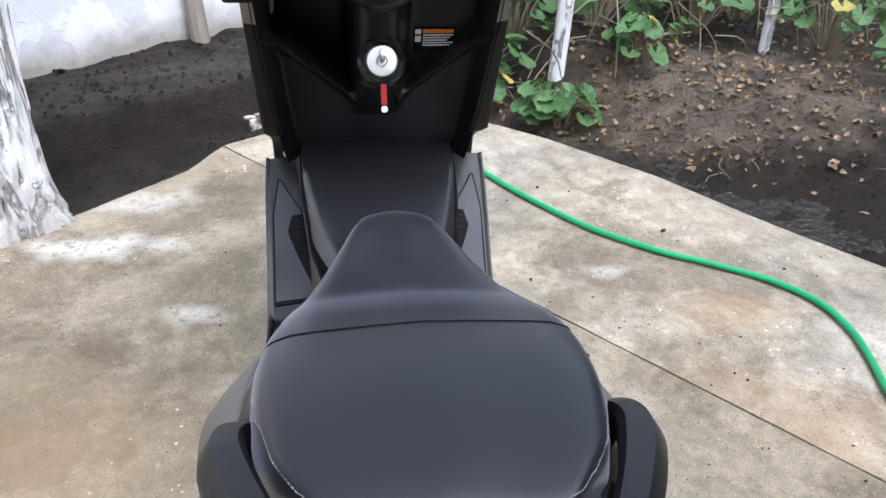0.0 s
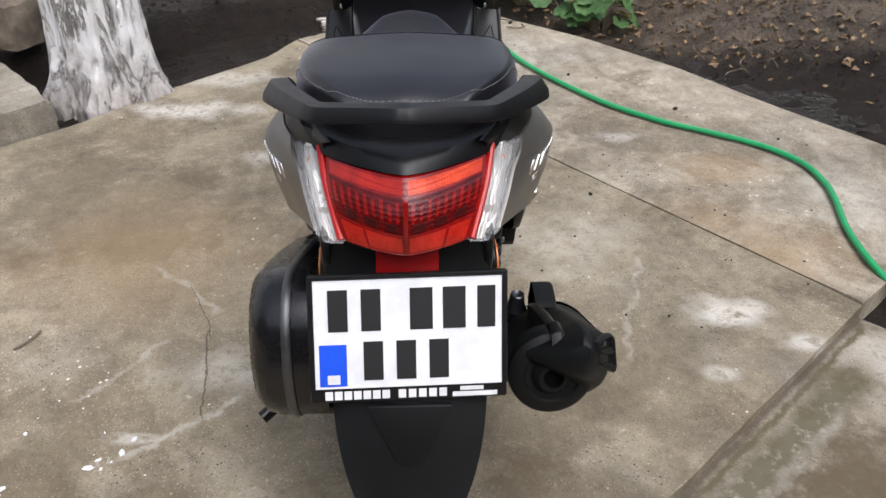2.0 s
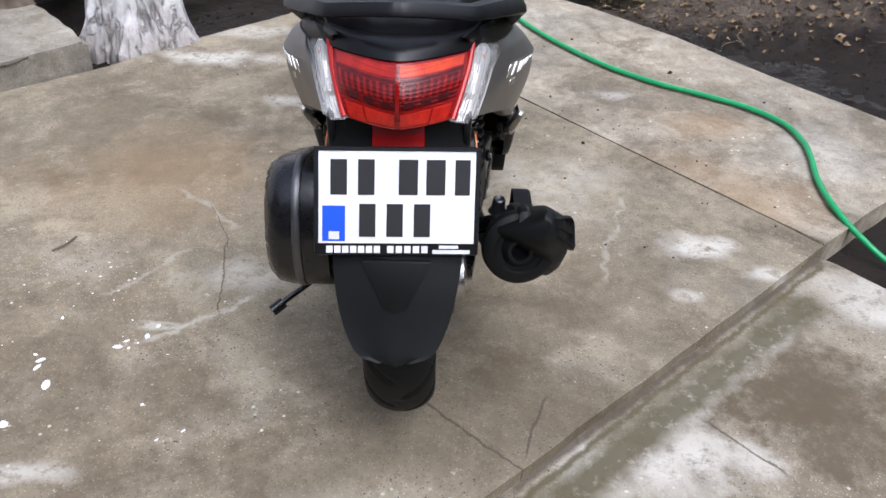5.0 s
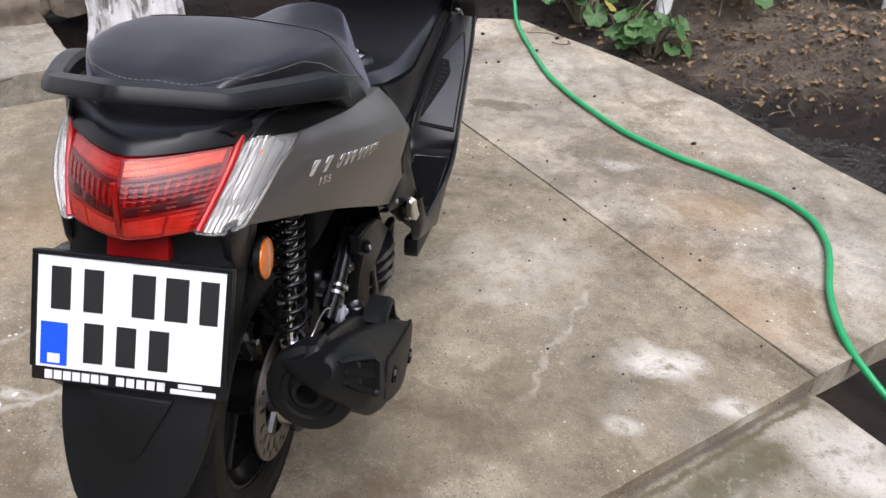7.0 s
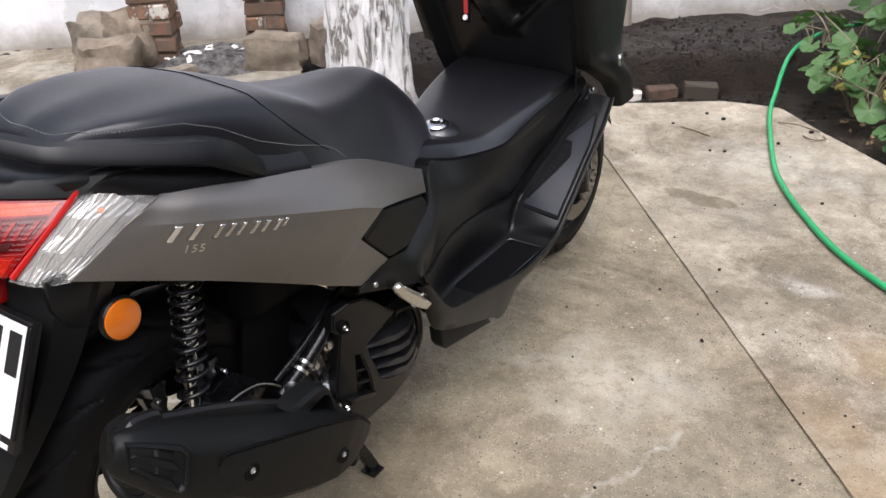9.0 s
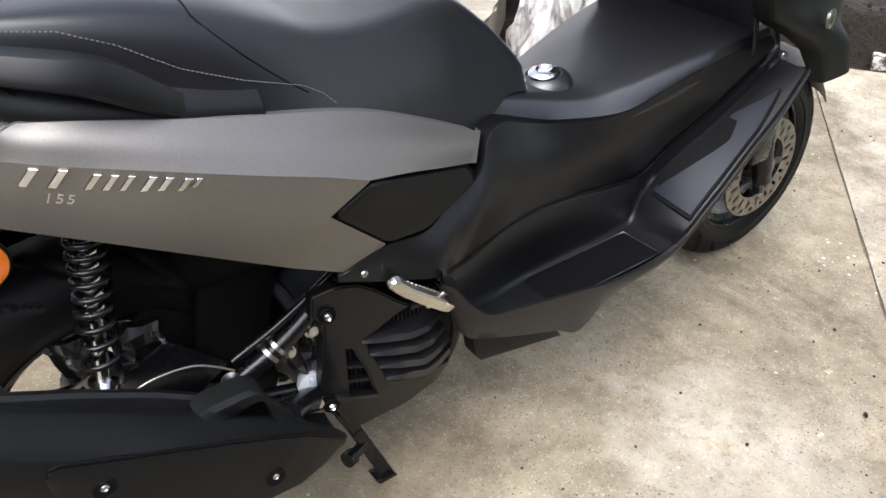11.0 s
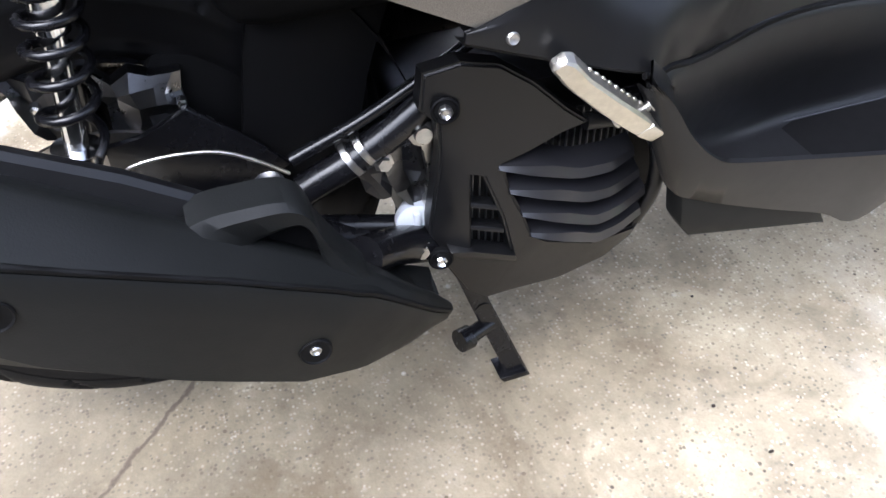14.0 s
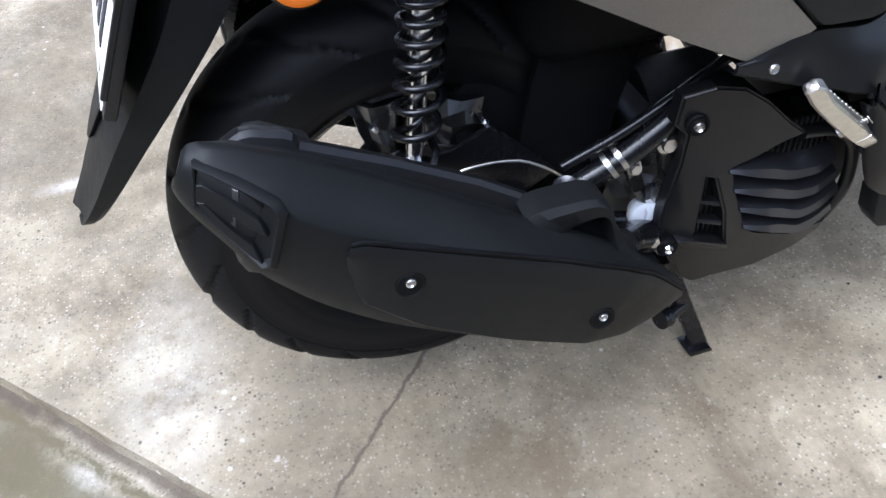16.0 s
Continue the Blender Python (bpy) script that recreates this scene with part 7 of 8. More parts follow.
    tube(bm, spl([V(.612, .402, -.006), V(.655, .395, -.006), V(.690, .365, -.008), V(.706, .325, -.008), V(.706, .285, -.006), V(.697, .245, -.008)], 22), 0.008, 10)
    q("front_rim", bm, M_BLACK, "", 60)
    for y, z in ((.485, .439), (.482, .260)):
        bm = bmesh.new()
        turned(bm, [(-0.004, 0.0125), (0.001, 0.0125), (0.002, 0.011), (0.0, 0.009)], V(y, z, -0.002), (1, -0.2, 0.1), 20)
        q("bolt_seat", bm, M_DARK, "", 40)
        bm = bmesh.new()
        turned(bm, [(-0.004, 0.006), (0.005, 0.006), (0.007, 0.0045), (0.005, 0.0025)], V(y, z, -0.002), (1, -0.2, 0.1), 8)
        q("bolt", bm, M_STEEL if z > 0.3 else M_CHROME, "zinc bolt")
    bm = bmesh.new()
    turned(bm, [(-0.003, 0.0052), (0.001, 0.0052), (0.0026, 0.004), (0.0016, 0.002)], (0.2165, .521, .5227), (1, 0, 0.15), 16)
    sp("screw", bm, M_STEEL, None, "bright side screw")


louvre_cover()


def engine():
    bm = bmesh.new()
    box(bm, (-0.09, 0.475, 0.20), (0.085, 0.66, 0.37), 0.02, 3)
    sp("crankcase", bm, M_ENGINE, None, "dark cast engine case")
    bm = bmesh.new()
    box(bm, (-0.12, 0.32, 0.50), (0.12, 0.68, 0.69), 0.04, 3)
    sp("storage_tub", bm, M_DARK, None, "black plastic storage tub under the seat")
    bm = bmesh.new()
    box(bm, (-0.10, 0.10, 0.66), (0.10, 0.40, 0.80), 0.03, 3)
    box(bm, (-0.146, 0.175, 0.70), (0.146, 0.40, 0.806), 0.02, 3)
    sp("tail_frame", bm, M_DARK, None, "black inner tail section")
    bm = bmesh.new()
    box(bm, (-0.095, 0.70, 0.27), (0.095, 1.38, 0.55), 0.04, 3)
    sp("inner_frame", bm, M_DARK, None, "black frame cover under the floor")
    # inner fender over the rear wheel
    bm = bmesh.new()
    rows = []
    for k in range(17):
        a = radians(20 + 50 * k / 16)
        rows.append([REAR + Vector((x, 0.29 * math.cos(a), 0.285 * math.sin(a))) for x in np.linspace(-0.085, 0.085, 7)])
    sheet(bm, rows, (0, 0, 0.004))
    sp("inner_fender", bm, M_DARK, None, "black inner mudguard", 50)
    # right swing arm, hub casting and hub cover
    bm = bmesh.new()
    tube(bm, spl([(0.10, 0.205, 0.322), (0.112, 0.29, 0.322), (0.110, 0.36, 0.290), (0.108, 0.42, 0.262), (0.095, 0.50, 0.250)], 14), [0.034] * 3 + [0.024] * 3 + [0.018] * 8, 12)
    sp("swing_arm", bm, M_BLKMETAL, None, "black swing arm")
    bm = bmesh.new()
    turned(bm, [(0.0, 0.05), (0.018, 0.048), (0.024, 0.03), (0.03, 0.026), (0.036, 0.018)], REAR + Vector((0.098, 0, 0)), (1, 0, 0), 20)
    sp("axle_nut", bm, M_STEEL, None, "axle nut and washer")
    # the hub cover's random facets imitate its broken reflections between the spokes
    rng = random.Random(31)
    for nm, corners, x, m in (("hub_cover_front", ((.224, .478), (.292, .462), (.276, .412), (.224, .424)), .080, M_CAST), ("hub_cover_rear", ((.146, .476), (.200, .466), (.196, .404), (.170, .416)), .058, M_CAST),
                              ("engine_casting", ((.430, .392), (.496, .388), (.492, .300), (.462, .300)), .118, M_CAST), ("mount_block", ((.404, .372), (.440, .384), (.458, .330), (.434, .312)), .112, M_ENGINE)):
        a, b, c, e = (Vector((x, *p)) for p in corners)
        bm = bmesh.new()
        rows = []
        for u in np.linspace(0, 1, 6):
            rows.append([a.lerp(b, u).lerp(e.lerp(c, u), v) + Vector((rng.uniform(-0.007, 0.007), rng.uniform(-0.004, 0.004), rng.uniform(-0.004, 0.004))) for v in np.linspace(0, 1, 5)])
        sheet(bm, rows, (-0.016, 0, 0))
        sp(nm, bm, m, None, "rough cast metal part", 12)
    for p, r in (((.086, .284, .446), .0045), ((.064, .172, .452), .0045)):
        bm = bmesh.new()
        turned(bm, [(0, r), (.008, r), (.010, r - .002)], p, (1, 0, 0), 6)
        sp("hub_cover_bolt", bm, M_CHROME, None, "bright hub cover bolt")
    bm = bmesh.new()
    prism(bm, [(.052, y, z) for y, z in ((.235, .330), (.320, .320), (.345, .400), (.330, .470), (.270, .478), (.225, .420))], (0.012, 0, 0), 0.003)
    sp("disc_guard", bm, M_DARK, None, "black plate behind the hub cover")
    bm = bmesh.new()
    prism(bm, [(.094, y, z) for y, z in ((.215, .424), (.246, .424), (.286, .446), (.332, .402), (.362, .368), (.300, .330), (.215, .360))], (0.006, 0, 0), 0.002)
    sp("hub_cover_arm", bm, M_BLKMETAL, None, "black arm below the hub cover")
    # black guard between tyre and engine
    bm = bmesh.new()
    prism(bm, [(.070, y, z) for y, z in ((.315, .335), (.400, .300), (.428, .350), (.440, .430), (.470, .500), (.470, .56), (.36, .56), (.34, .47))], (0.010, 0, 0), 0.003)
    sp("inner_guard", bm, M_DARK, None, "black guard between tyre and engine")
    bm = bmesh.new()
    box(bm, (0.075, 0.245, 0.18), (0.105, 0.30, 0.24), 0.01, 2)
    sp("brake_block", bm, M_ENGINE)
    # stay rods and hose above the silencer
    for pts, r, m, nm in (([(0.122, 0.365, 0.352), (0.126, 0.44, 0.392), (0.128, 0.520, 0.452)], 0.015, M_BLKMETAL, "stay_rod"), ([(0.118, 0.36, 0.385), (0.120, 0.44, 0.420), (0.118, 0.55, 0.48)], 0.006, M_BLKMETAL, "brake_pipe"),
                          ([(0.128, 0.215, 0.405), (0.140, 0.234, 0.428), (0.140, 0.267, 0.431), (0.140, 0.303, 0.425), (0.140, 0.331, 0.408), (0.135, 0.355, 0.385)], 0.0017, M_ALU, "cable"),
                          ([(0.10, 0.33, 0.30), (0.10, 0.40, 0.28), (0.11, 0.46, 0.27)], 0.012, M_BLKMETAL, "exhaust_pipe")):
        bm = bmesh.new()
        tube(bm, spl(pts, 16), r, 10)
        sp(nm, bm, m, None, "thin pale control cable" if nm == "cable" else "", 60)
    for y, z in ((0.412, 0.378), (0.424, 0.386)):
        bm = bmesh.new()
        turned(bm, [(-0.003, 0.0168), (0.003, 0.0168)], (0.125, y, z), (0.02, 0.8, 0.5), 16)
        sp("rod_clamp", bm, M_STEEL, None, "steel clamp")
    for p, r in (((0.136, 0.474, 0.398), 0.010), ((0.134, 0.438, 0.374), 0.008), ((0.150, 0.464, 0.272), 0.009)):
        bm = bmesh.new()
        turned(bm, [(-0.01, r * 0.8), (0.0, r * 0.8), (0.0, r * 1.25), (0.002, r * 1.25), (0.003, r * 0.85), (0.008, r * 0.8)], p, (1, 0, 0.1), 6 if r < 0.01 else 12)
        sp("bolt", bm, M_STEEL, None, "zinc bolt")
    bm = bmesh.new()
    sheet(bm, [[Vector((0.120 + 0.006 * f, y - w, z)), Vector((0.126, y, z + 0.002)), Vector((0.118, y + w, z))] for f, y, z, w in ((0, .470, .425, .007), (0.5, .478, .402, .010), (1, .488, .370, .010), (1, .492, .340, .009), (0.5, .488, .310, .008), (0, .482, .285, .006))], (-0.012, 0, 0))
    sp("engine_bracket", bm, M_STEEL, None, "bare cast engine bracket")
    bm = bmesh.new()
    turned(bm, [(-0.012, 0.014), (0.0, 0.016), (0.003, 0.020), (0.014, 0.020), (0.016, 0.017)], (0.112, 0.470, 0.282), (1, -0.15, 0.15), 24)
    box(bm, (0.126, 0.4645, 0.265), (0.133, 0.4705, 0.301), 0.001)
    sp("oil_cap", bm, M_CAP, None, "pale grey oil filler cap")
    # left transmission case, seen from behind
    bm = bmesh.new()
    ring = []
    yz = [(0.05, 0.50), (0.055, 0.43), (0.10, 0.37), (0.22, 0.31), (0.42, 0.25), (0.56, 0.25), (0.62, 0.30), (0.60, 0.38), (0.45, 0.47), (0.25, 0.565), (0.15, 0.60), (0.085, 0.575)]
    out = spl([(0, a, b) for a, b in yz + yz[:1]], 49)[:-1]
    cen = sum(out, Vector()) / len(out)
    rings = [[Vector((-x, (cen + (p - cen) * f).y, (cen + (p - cen) * f).z)) for p in out] for x, f in ((0.115, 0.96), (0.125, 1.0), (0.200, 1.0), (0.222, 0.97), (0.238, 0.88), (0.243, 0.6))]
    loft(bm, rings)
    sp("transmission_case", bm, M_GLOSS, None, "satin black transmission case", 40)
    bm = bmesh.new()
    rings = [[Vector((-x, (cen + (p - cen) * f).y, (cen + (p - cen) * f).z)) for p in out] for x, f in ((0.172, 1.012), (0.176, 1.02), (0.182, 1.02), (0.186, 1.012))]
    loft(bm, rings)
    sp("case_joint", bm, M_ENGINE, None, "flange of the transmission case", 40)


engine()


# -- silencer --
def silencer():
    root = new("silencer")
    root.parent, root.location = SC, -SC.location
    tagged(root, "black exhaust silencer with faceted heat shield")
    q = lambda n, b, m, lab="", s=30.0: part(n, b, m, root, lab, s)
    a, b = Vector((0, 0.004, 0.527)), Vector((0, 0.411, 0.292))
    d = (b - a).normalized()
    nrm = Vector((0, -d.z, d.y))

    def face(s, n, x):
        c = a + d * s + nrm * n
        return Vector((x, c.y, c.z))
    # stations along the shield: s, top, crease, bottom, outermost x
    ST = [(-.034, .050, .044, .022, .246), (-.030, .058, .047, .012, .251), (-.015, .066, .0485, .002, .262), (.012, .070, .048, -.010, .276), (.036, .0715, .046, -.022, .2865), (.056, .0715, .043, -.031, .2895), (.10, .070, .038, -.047, .2905), (.15, .068, .040, -.059, .2895),
          (.20, .065, .042, -.066, .288), (.28, .059, .046, -.070, .285), (.34, .056, .046, -.072, .281), (.40, .050, .041, -.072, .275), (.455, .038, .029, -.062, .261), (.50, .021, .013, -.042, .244), (.527, .007, .001, -.026, .229), (.546, -.004, -.008, -.015, .215)]
    one = spl([r[:3] for r in ST], 61)
    two = spl([(r[3], r[4], 0) for r in ST], 61)
    XO = lambda s: float(np.interp(s, [r[0] for r in ST], [r[4] for r in ST]))
    rings = []
    for u, v in zip(one, two):
        s, tp, cr, bt, xo = u.x, u.y, u.z, v.x, v.y
        wide = min(0.247, xo - 0.012 * min(1, (tp - bt) / 0.05))
        lag = 0.75 * max(0, 1 - (s + 0.034) / 0.13)
        inner = [(0.150, tp * 0.45 + bt * 0.55), (0.205, tp - 0.016)]
        prof = inner + [(wide - 0.010, tp - 0.002), (wide - 0.004, tp), (wide + 0.002, tp - 0.0015), (wide + 0.55 * (xo - wide), cr + 0.52 * (tp - cr)), (xo - 0.002, cr + 0.003), (xo, cr - 0.003), (xo + 0.0005, cr + 0.45 * (bt - cr)), (xo - 0.004, cr + 0.72 * (bt - cr)), (xo - 0.012, bt + 0.08 * (cr - bt)), (xo - 0.022, bt), (xo - 0.045, bt + 0.003), (0.165, bt + 0.25 * (tp - bt))]
        prof = [(min(x, xo), n) for x, n in prof]
        rings.append([face(s, n, x) + d * lag * max(0, 0.236 - x) for x, n in prof])
    bm = bmesh.new()
    loft(bm, rings)
    shield = q("heat_shield", bm, M_COARSE, "faceted matt black heat shield", 38)
    # lower raised panel with two screws
    bm = bmesh.new()
    rows = []
    for u in np.linspace(0.098, 0.536, 46):
        top = float(np.interp(u, [.098, .106, .15, .20, .30, .385, .42, .45, .50, .536], [.029, .034, .037, .0405, .0475, .047, .043, .034, .014, -.003]))
        low = float(np.interp(u, [.098, .106, .135, .20, .30, .40, .455, .50, .536], [.012, -.004, -.034, -.052, -.060, -.061, -.053, -.034, -.014]))
        out = XO(u) + 0.0035
        rows.append([face(u, top + 0.001, out - 0.012), face(u, top, out - 0.002), face(u, top - 0.004, out)] + [face(u, top - 0.004 + (low + 0.012 - top) * f, out + 0.001 - 0.005 * f * f) for f in (0.3, 0.6, 0.85, 1.0)] + [face(u, low, max(0.18, out - 0.013)), face(u, low - 0.001, max(0.17, out - 0.026))])
    sheet(bm, rows, (-0.004, 0, 0))
    q("lower_panel", bm, M_COARSE, "raised lower panel", 28)
    # dark bar that draws the shadow line along the panel's upper edge
    bm = bmesh.new()
    tube(bm, [r[1] + Vector((-0.002, 0, 0)) + nrm * 0.0025 for r in rows], 0.0026, 6)
    q("groove_shade_line", bm, M_DARK, "dark strip standing for the shaded groove over the lower panel", 60)
    for p in ((0.2925, 0.147, 0.449), (0.2795, 0.3365, 0.3205)):
        bm = bmesh.new()
        turned(bm, [(-0.002, 0.0135), (0.0016, 0.0135), (0.0024, 0.0125), (0.0012, 0.011), (0.0008, 0.004)], p, (1, 0, 0.05), 28)
        q("screw_recess", bm, M_DARK, "", 30)
        bm = bmesh.new()
        turned(bm, [(0.0, 0.0046), (0.002, 0.0046), (0.003, 0.0035), (0.0015, 0.002)], Vector(p) + Vector((0.001, 0, 0.003)), (1, 0, 0.05), 16)
        q("screw", bm, M_STEEL, "bright socket screw")
    # slotted rear corner: rim, dark floor, a long bar and pale tabs
    TL, TR, BR, LB = Vector((0.2500, 0.0045, 0.5790)), Vector((0.2845, 0.0560, 0.5510)), Vector((0.2890, 0.0405, 0.5090)), Vector((0.2520, -0.0020, 0.5480))
    out = (TR - TL).cross(LB - TL).normalized()
    out = out if out.x > 0 else -out
    TL, TR, BR, LB = (p + out * 0.006 for p in (TL, TR, BR, LB))
    fq = lambda u, v, h=0.0: TL.lerp(TR, u).lerp(LB.lerp(BR, u), v) + out * h
    bm = bmesh.new()
    ring_i = [(0.08, -0.20), (0.26, -0.21), (0.62, -0.17), (0.94, -0.12), (1.06, 0.02), (1.06, 0.90), (0.97, 1.04), (0.52, 0.95), (0.08, 0.80)]
    ring_o = [(0.52 + (u - 0.52) * 1.13, 0.42 + (v - 0.42) * 1.16) for u, v in ring_i]
    vs = [[bm.verts.new(fq(u, v, h)) for u, v in r] for r, h in ((ring_o, -0.009), (ring_o, -0.003), ([(u * 0.3 + x * 0.7, v * 0.3 + y * 0.7) for (u, v), (x, y) in zip(ring_o, ring_i)], 0.0012), (ring_i, 0.0005), ([(0.52 + (u - 0.52) * 0.95, 0.42 + (v - 0.42) * 0.93) for u, v in ring_i], -0.0045))]
    for r0, r1 in zip(vs, vs[1:]):
        for i in range(9):
            j = (i + 1) % 9
            bm.faces.new((r0[i], r0[j], r1[j], r1[i]))
    bm.faces.new(vs[-1])
    corner = q("slot_panel", bm, M_COARSE, "slanted rear facet with open slots", 40)
    for nm, pts, h0, h1, m in (("slot", [(0.22, -0.15), (0.47, -0.15), (0.86, -0.06), (0.86, 0.18), (0.55, 0.12)], -0.006, -0.0036, M_DARK), ("slot", [(0.18, 0.36), (0.50, 0.45), (0.85, 0.48), (0.82, 0.76), (0.50, 0.74), (0.22, 0.52)], -0.006, -0.0036, M_DARK),
                               ("slot_bar", [(0.09, 0.20), (0.17, 0.08), (0.55, 0.15), (0.84, 0.21), (0.99, 0.43), (0.77, 0.47), (0.45, 0.38)], -0.0045, 0.002, M_COARSE), ("slot_bar", [(0.08, 0.67), (0.19, 0.53), (0.50, 0.76), (0.80, 0.77), (0.97, 1.00), (0.79, 1.02), (0.45, 0.93)], -0.0045, 0.001, M_COARSE),
                               ("slot_tab", [(0.49, -0.11), (0.58, -0.11), (0.59, 0.13), (0.50, 0.13)], -0.0045, -0.0015, M_SATIN), ("slot_tab", [(0.51, 0.45), (0.58, 0.45), (0.58, 0.70), (0.51, 0.70)], -0.0045, -0.0015, M_SATIN)):
        bm = bmesh.new()
        prism(bm, [fq(u, v, h1) for u, v in pts], out * (h0 - h1), 0.0008, 1)
        o = q(nm, bm, m, "recessed dark slot" if m is M_DARK else "", 30)
        o.parent = corner
    # upper guard, a plate with a rounded opening
    outer = [(.272, .058), (.284, .070), (.300, .080), (.322, .092), (.336, .0955), (.348, .093), (.358, .086), (.368, .076), (.392, .060), (.424, .044), (.424, .036), (.40, .030), (.36, .026), (.32, .032), (.285, .045)]
    inner = [(.318, .052), (.322, .058), (.329, .065), (.338, .073), (.347, .0785), (.354, .078), (.361, .073), (.367, .067), (.376, .055), (.384, .044), (.381, .040), (.372, .037), (.358, .035), (.340, .038), (.324, .045)]
    so, si = [spl([(u, v, 0) for u, v in r + r[:1]], 61)[:-1] for r in (outer, inner)]
    mid = [p.lerp(c, 0.22) for p, c in zip(so, si)]
    lift = lambda p: 0.30 * max(0, 0.060 - p.y)
    loops = [[face(p.x, p.y, x + lift(p)) for p in r] for r, x in ((so, .212), (so, .243), (mid, .249), ([p.lerp(c, 0.8) for p, c in zip(so, si)], .249), (si, .245), (si, .222))]
    bm = bmesh.new()
    loft(bm, loops, True, False)
    q("guard_loop", bm, M_COARSE, "moulded guard with rounded triangular opening", 35)
    bm = bmesh.new()
    loft(bm, [[face(p.x, p.y, 0.226 + lift(p)) for p in si], [face(p.x, p.y, 0.220 + lift(p)) for p in si]])
    q("guard_back", bm, M_DARK)
    # post in front of the guard
    bm = bmesh.new()
    turned(bm, [(0.0, 0.020), (0.008, 0.015), (0.032, 0.0125), (0.034, 0.010), (0.030, 0.004)], (0.186, 0.336, 0.390), (0.05, -0.1, 1), 20)
    q("mounting_post", bm, M_SATIN, "round mounting post", 40)
    # inner top flange with a step
    bm = bmesh.new()
    rows = []
    for f in np.linspace(0, 1, 36):
        s = 0.001 + 0.285 * f
        up = float(np.interp(s, [.001, .006, .014, .042, .050, .058, .142, .229, .286], [.048, .058, .065, .071, .071, .065, .069, .069, .064]))
        rows.append([face(s, up - 0.003, 0.198), face(s, up, 0.203), face(s, up + 0.001, 0.211), face(s, up - 0.003, 0.216), face(s, 0.045, 0.224), face(s, 0.030, 0.20)])
    loft(bm, rows)
    q("top_flange", bm, M_BLACK, "upper flange", 25)
    # round end cap and outlet
    bm = bmesh.new()
    c = Vector((0.202, 0.042, 0.504))
    ax = Vector((0.04, -1, 0.30)).normalized()
    turned(bm, [(-0.04, 0.056), (-0.004, 0.064), (0.008, 0.062), (0.014, 0.055), (0.016, 0.042), (0.012, 0.039), (0.012, 0.031), (0.018, 0.027), (0.026, 0.021), (0.026, 0.015), (-0.01, 0.0145)], c, ax, 44)
    q("end_cap", bm, M_COARSE, "round black end cap with outlet", 35)
    bm = bmesh.new()
    turned(bm, [(-0.02, 0.015), (0.006, 0.015)], c, ax, 24)
    q("outlet", bm, M_DARK, "", 0)
    bm = bmesh.new()
    tube(bm, spl([(0.19, 0.40, 0.32), (0.15, 0.44, 0.285), (0.12, 0.50, 0.25), (0.06, 0.58, 0.23)], 14), 0.019, 12)
    q("head_pipe", bm, M_BLKMETAL, "black exhaust head pipe", 60)


silencer()


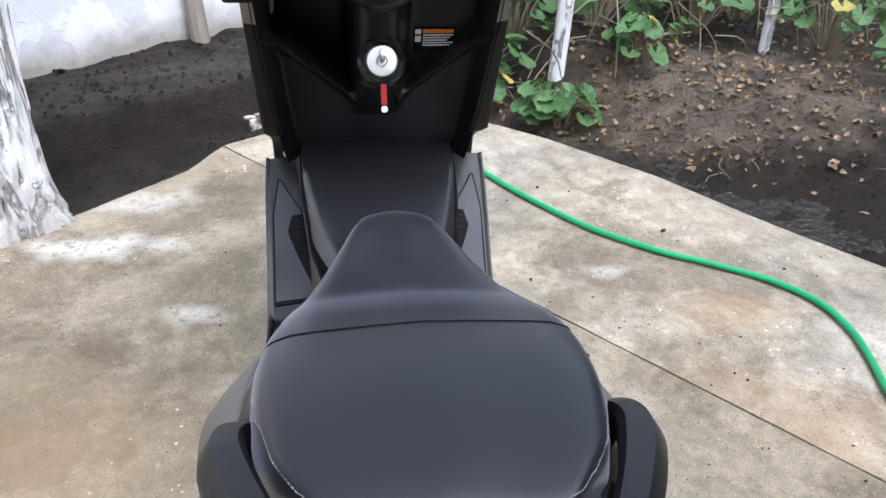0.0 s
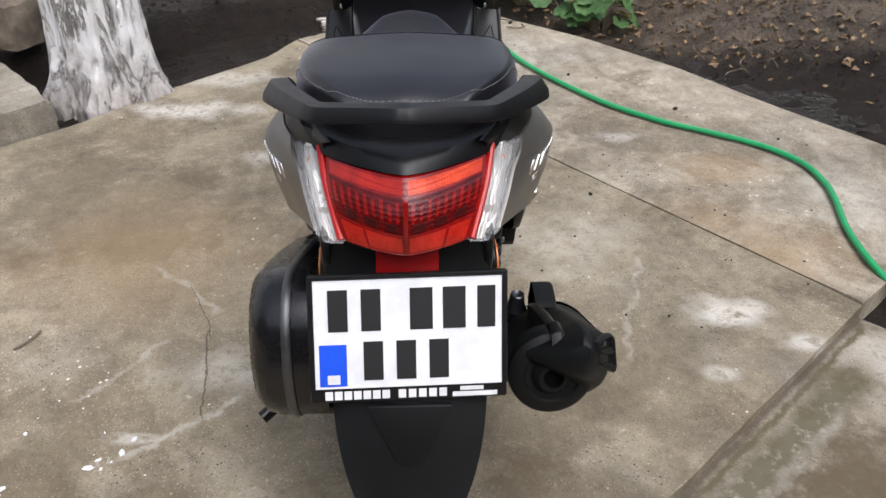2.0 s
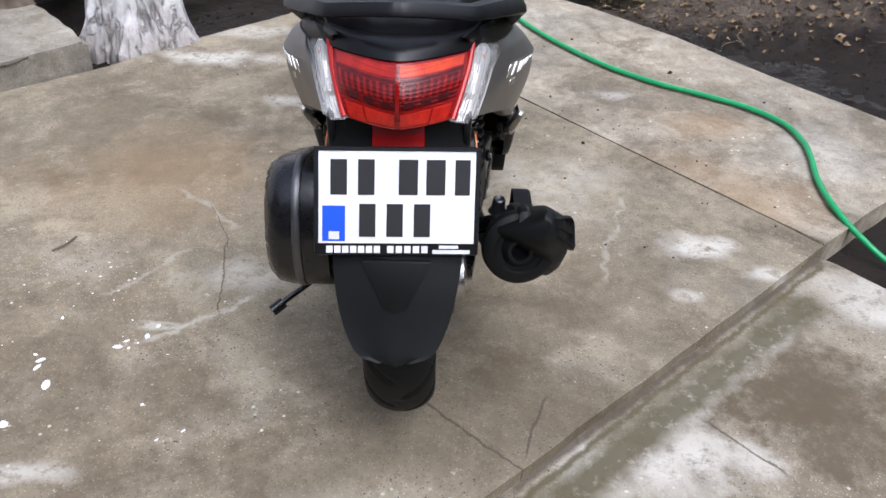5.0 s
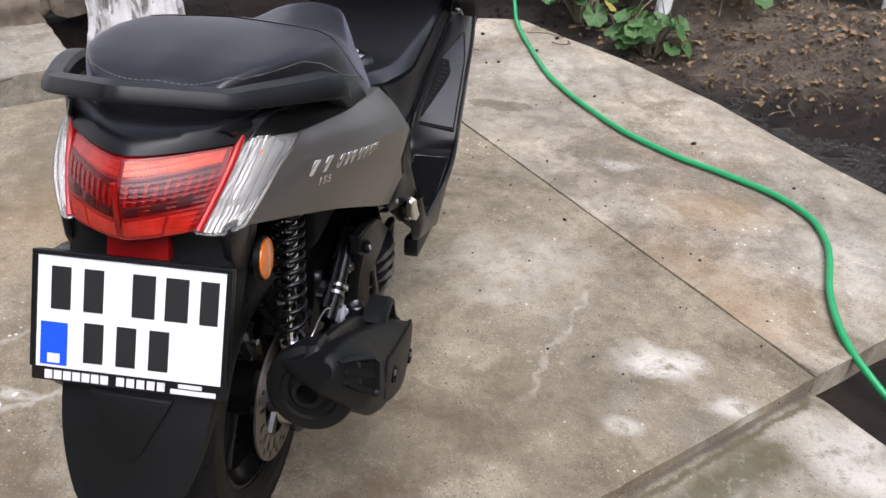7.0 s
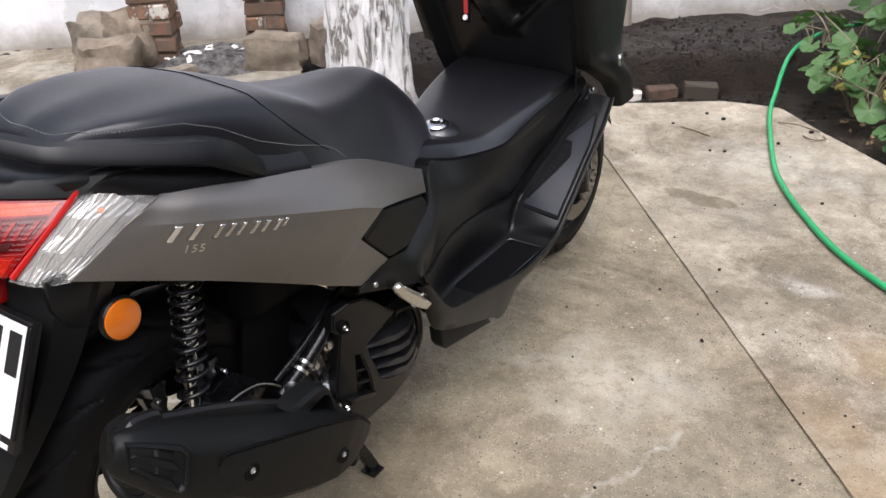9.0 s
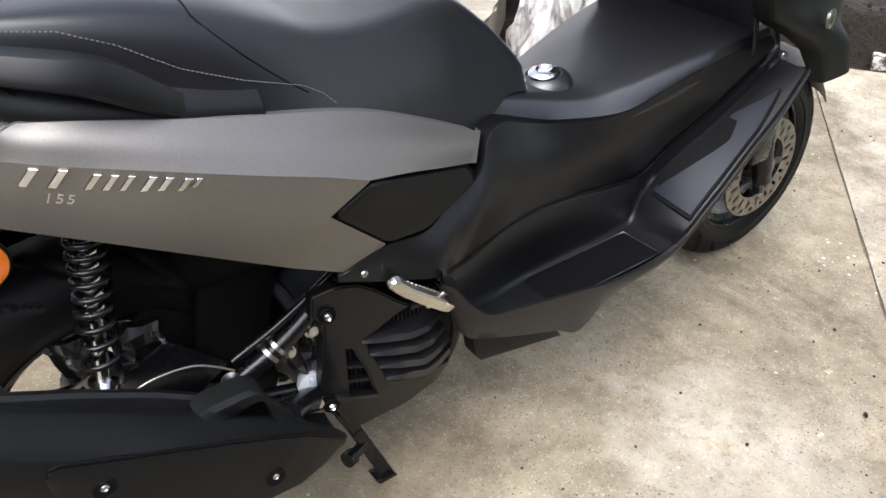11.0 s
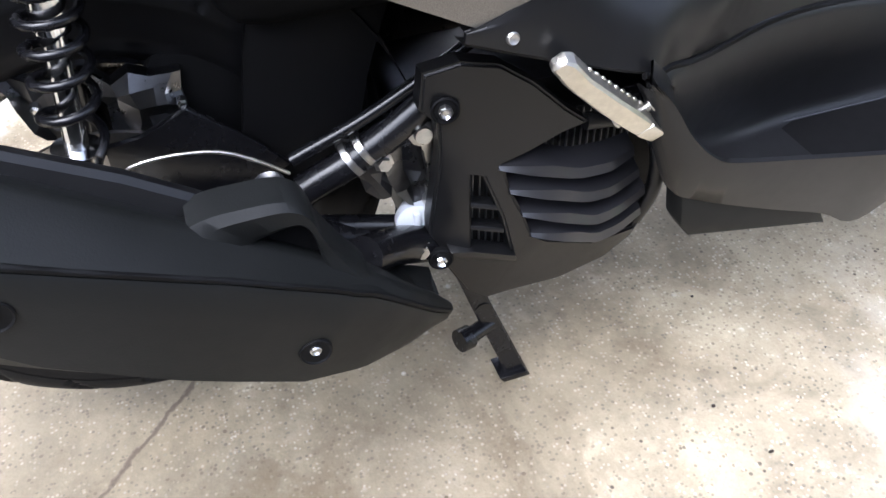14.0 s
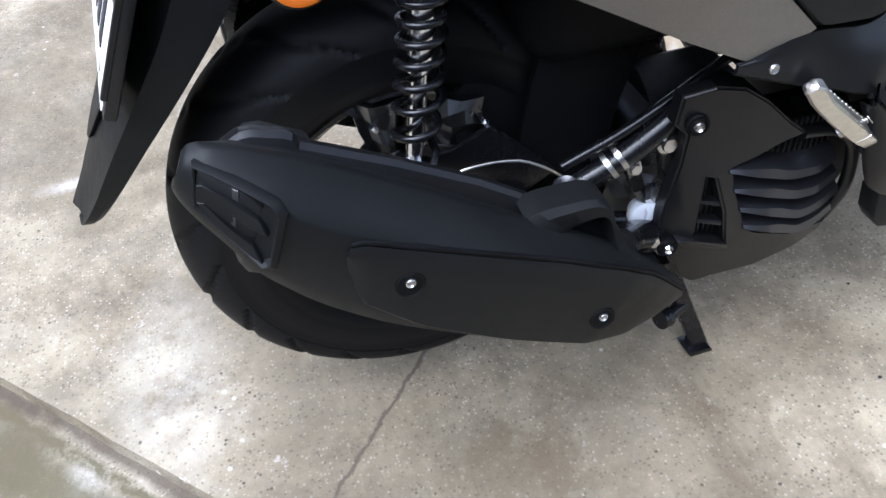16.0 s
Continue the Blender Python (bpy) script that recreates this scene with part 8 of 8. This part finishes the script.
# -- pegs and stand --
def pegs_and_stand():
    for s in (1, -1):
        peg = new("passenger_peg")
        peg.parent, peg.location = SC, -SC.location
        tagged(peg, "folded bare aluminium passenger foot peg")
        a, b = Vector((s * 0.238, 0.5485, 0.509)), Vector((s * 0.226, 0.640, 0.430))
        d = (b - a).normalized()
        up = Vector((s * 0.35, 0.0, 1.0))
        up = (up - d * up.dot(d)).normalized()
        side = d.cross(up) * s
        bm = bmesh.new()
        rings = []
        for f, hi, lo, w in ((-0.035, 0.002, -0.003, 0.003), (-0.01, 0.007, -0.007, 0.006), (0.05, 0.010, -0.008, 0.0075), (0.14, 0.0085, -0.0105, 0.008), (0.25, 0.0065, -0.012, 0.0085), (0.60, 0.006, -0.0145, 0.0095), (0.90, 0.006, -0.015, 0.010), (1.0, 0.005, -0.0145, 0.010)):
            c = a + (b - a) * f
            rings.append([c + up * z + side * w * v for z, v in ((hi, -0.7), (hi, 0.7), (hi - 0.002, 1), (lo + 0.003, 1), (lo, 0.6), (lo, -0.6), (lo + 0.003, -1), (hi - 0.002, -1))])
        loft(bm, rings)
        part("peg_body", bm, M_ALU, peg, "bare cast aluminium peg", 30)
        # toothed rim along the inner edge of the tread
        bm = bmesh.new()
        for k in range(11):
            c = a + (b - a) * (0.12 + 0.074 * k) + up * 0.006 - side * 0.0065
            prism(bm, [c - d * 0.0032 - up * 0.002, c + d * 0.0032 - up * 0.002, c + d * 0.0016 + up * 0.0015, c - d * 0.0016 + up * 0.0015], side * 0.0025, 0.0004, 1)
        part("toothed_rim", bm, M_ALU, peg)
        # hinge block with its pin and a lower bolt
        bm = bmesh.new()
        c = b + d * 0.004
        prism(bm, [c - d * 0.006 + up * 0.005 - side * 0.010, c + d * 0.014 + up * 0.005 - side * 0.010, c + d * 0.014 - up * 0.010 - side * 0.010, c - d * 0.006 - up * 0.013 - side * 0.010], side * 0.021, 0.002)
        part("hinge_block", bm, M_ALU, peg)
        bm = bmesh.new()
        turned(bm, [(-0.020, 0.0045), (0.010, 0.0045), (0.011, 0.0085), (0.013, 0.0085), (0.014, 0.006), (0.017, 0.005)], b - d * 0.006 - side * 0.006, up, 14)
        part("hinge_pin", bm, M_STEEL, peg)
        bm = bmesh.new()
        turned(bm, [(0.0, 0.0035), (0.006, 0.0035), (0.0065, 0.006), (0.010, 0.006), (0.011, 0.004)], b - d * 0.020 - up * 0.008, -up, 10)
        part("lower_bolt", bm, M_STEEL, peg)
        bm = bmesh.new()
        prism(bm, both([(0.195, 0.632, 0.445), (0.195, 0.668, 0.445), (0.200, 0.682, 0.385), (0.205, 0.660, 0.385)], s), (0.014 * s, 0, 0), 0.003)
        part("peg_bracket", bm, M_BLKMETAL, peg)
    stand = new("centre_stand")
    stand.parent, stand.location = SC, -SC.location
    tagged(stand, "black steel centre stand, down")
    for s in (1, -1):
        bm = bmesh.new()
        loft(bm, [[Vector((s * (x + u * 0.010), y + v * w, z)) for u, v in ((-1, -0.8), (-0.7, -1), (0.7, -1), (1, -0.8), (1, 0.8), (0.7, 1), (-0.7, 1), (-1, 0.8))] for x, y, z, w in ((0.090, 0.530, 0.165, 0.011), (0.102, 0.552, 0.10, 0.012), (0.118, 0.580, 0.022, 0.013), (0.121, 0.585, 0.004, 0.014))])
        part("stand_leg", bm, M_BLKMETAL, stand, "", 30)
        bm = bmesh.new()
        prism(bm, both([(0.104, 0.566, 0.0), (0.138, 0.566, 0.0), (0.138, 0.602, 0.0), (0.104, 0.602, 0.0)], s), (0, -0.006, 0.010), 0.002)
        part("stand_foot", bm, M_BLKMETAL, stand)
        # stop block behind the leg
        bm = bmesh.new()
        tube(bm, [(s * 0.106, 0.560, 0.082), (s * 0.122, 0.524, 0.086)], 0.010, 14)
        tube(bm, [(s * 0.121, 0.527, 0.086), (s * 0.126, 0.512, 0.088)], 0.014, 14)
        part("stand_stop", bm, M_BLKMETAL, stand, "", 40)
    bm = bmesh.new()
    tube(bm, [(-0.11, 0.548, 0.11), (0.11, 0.548, 0.11)], 0.011, 10)
    part("cross_bar", bm, M_BLKMETAL, stand)
    bm = bmesh.new()
    tube(bm, spl([(-0.12, 0.555, 0.09), (-0.20, 0.52, 0.09), (-0.27, 0.45, 0.075), (-0.31, 0.415, 0.06)], 12), 0.007, 8)
    tube(bm, [(-0.300, 0.425, 0.062), (-0.325, 0.405, 0.050)], 0.014, 12)
    part("stand_lever", bm, M_BLKMETAL, stand)


pegs_and_stand()
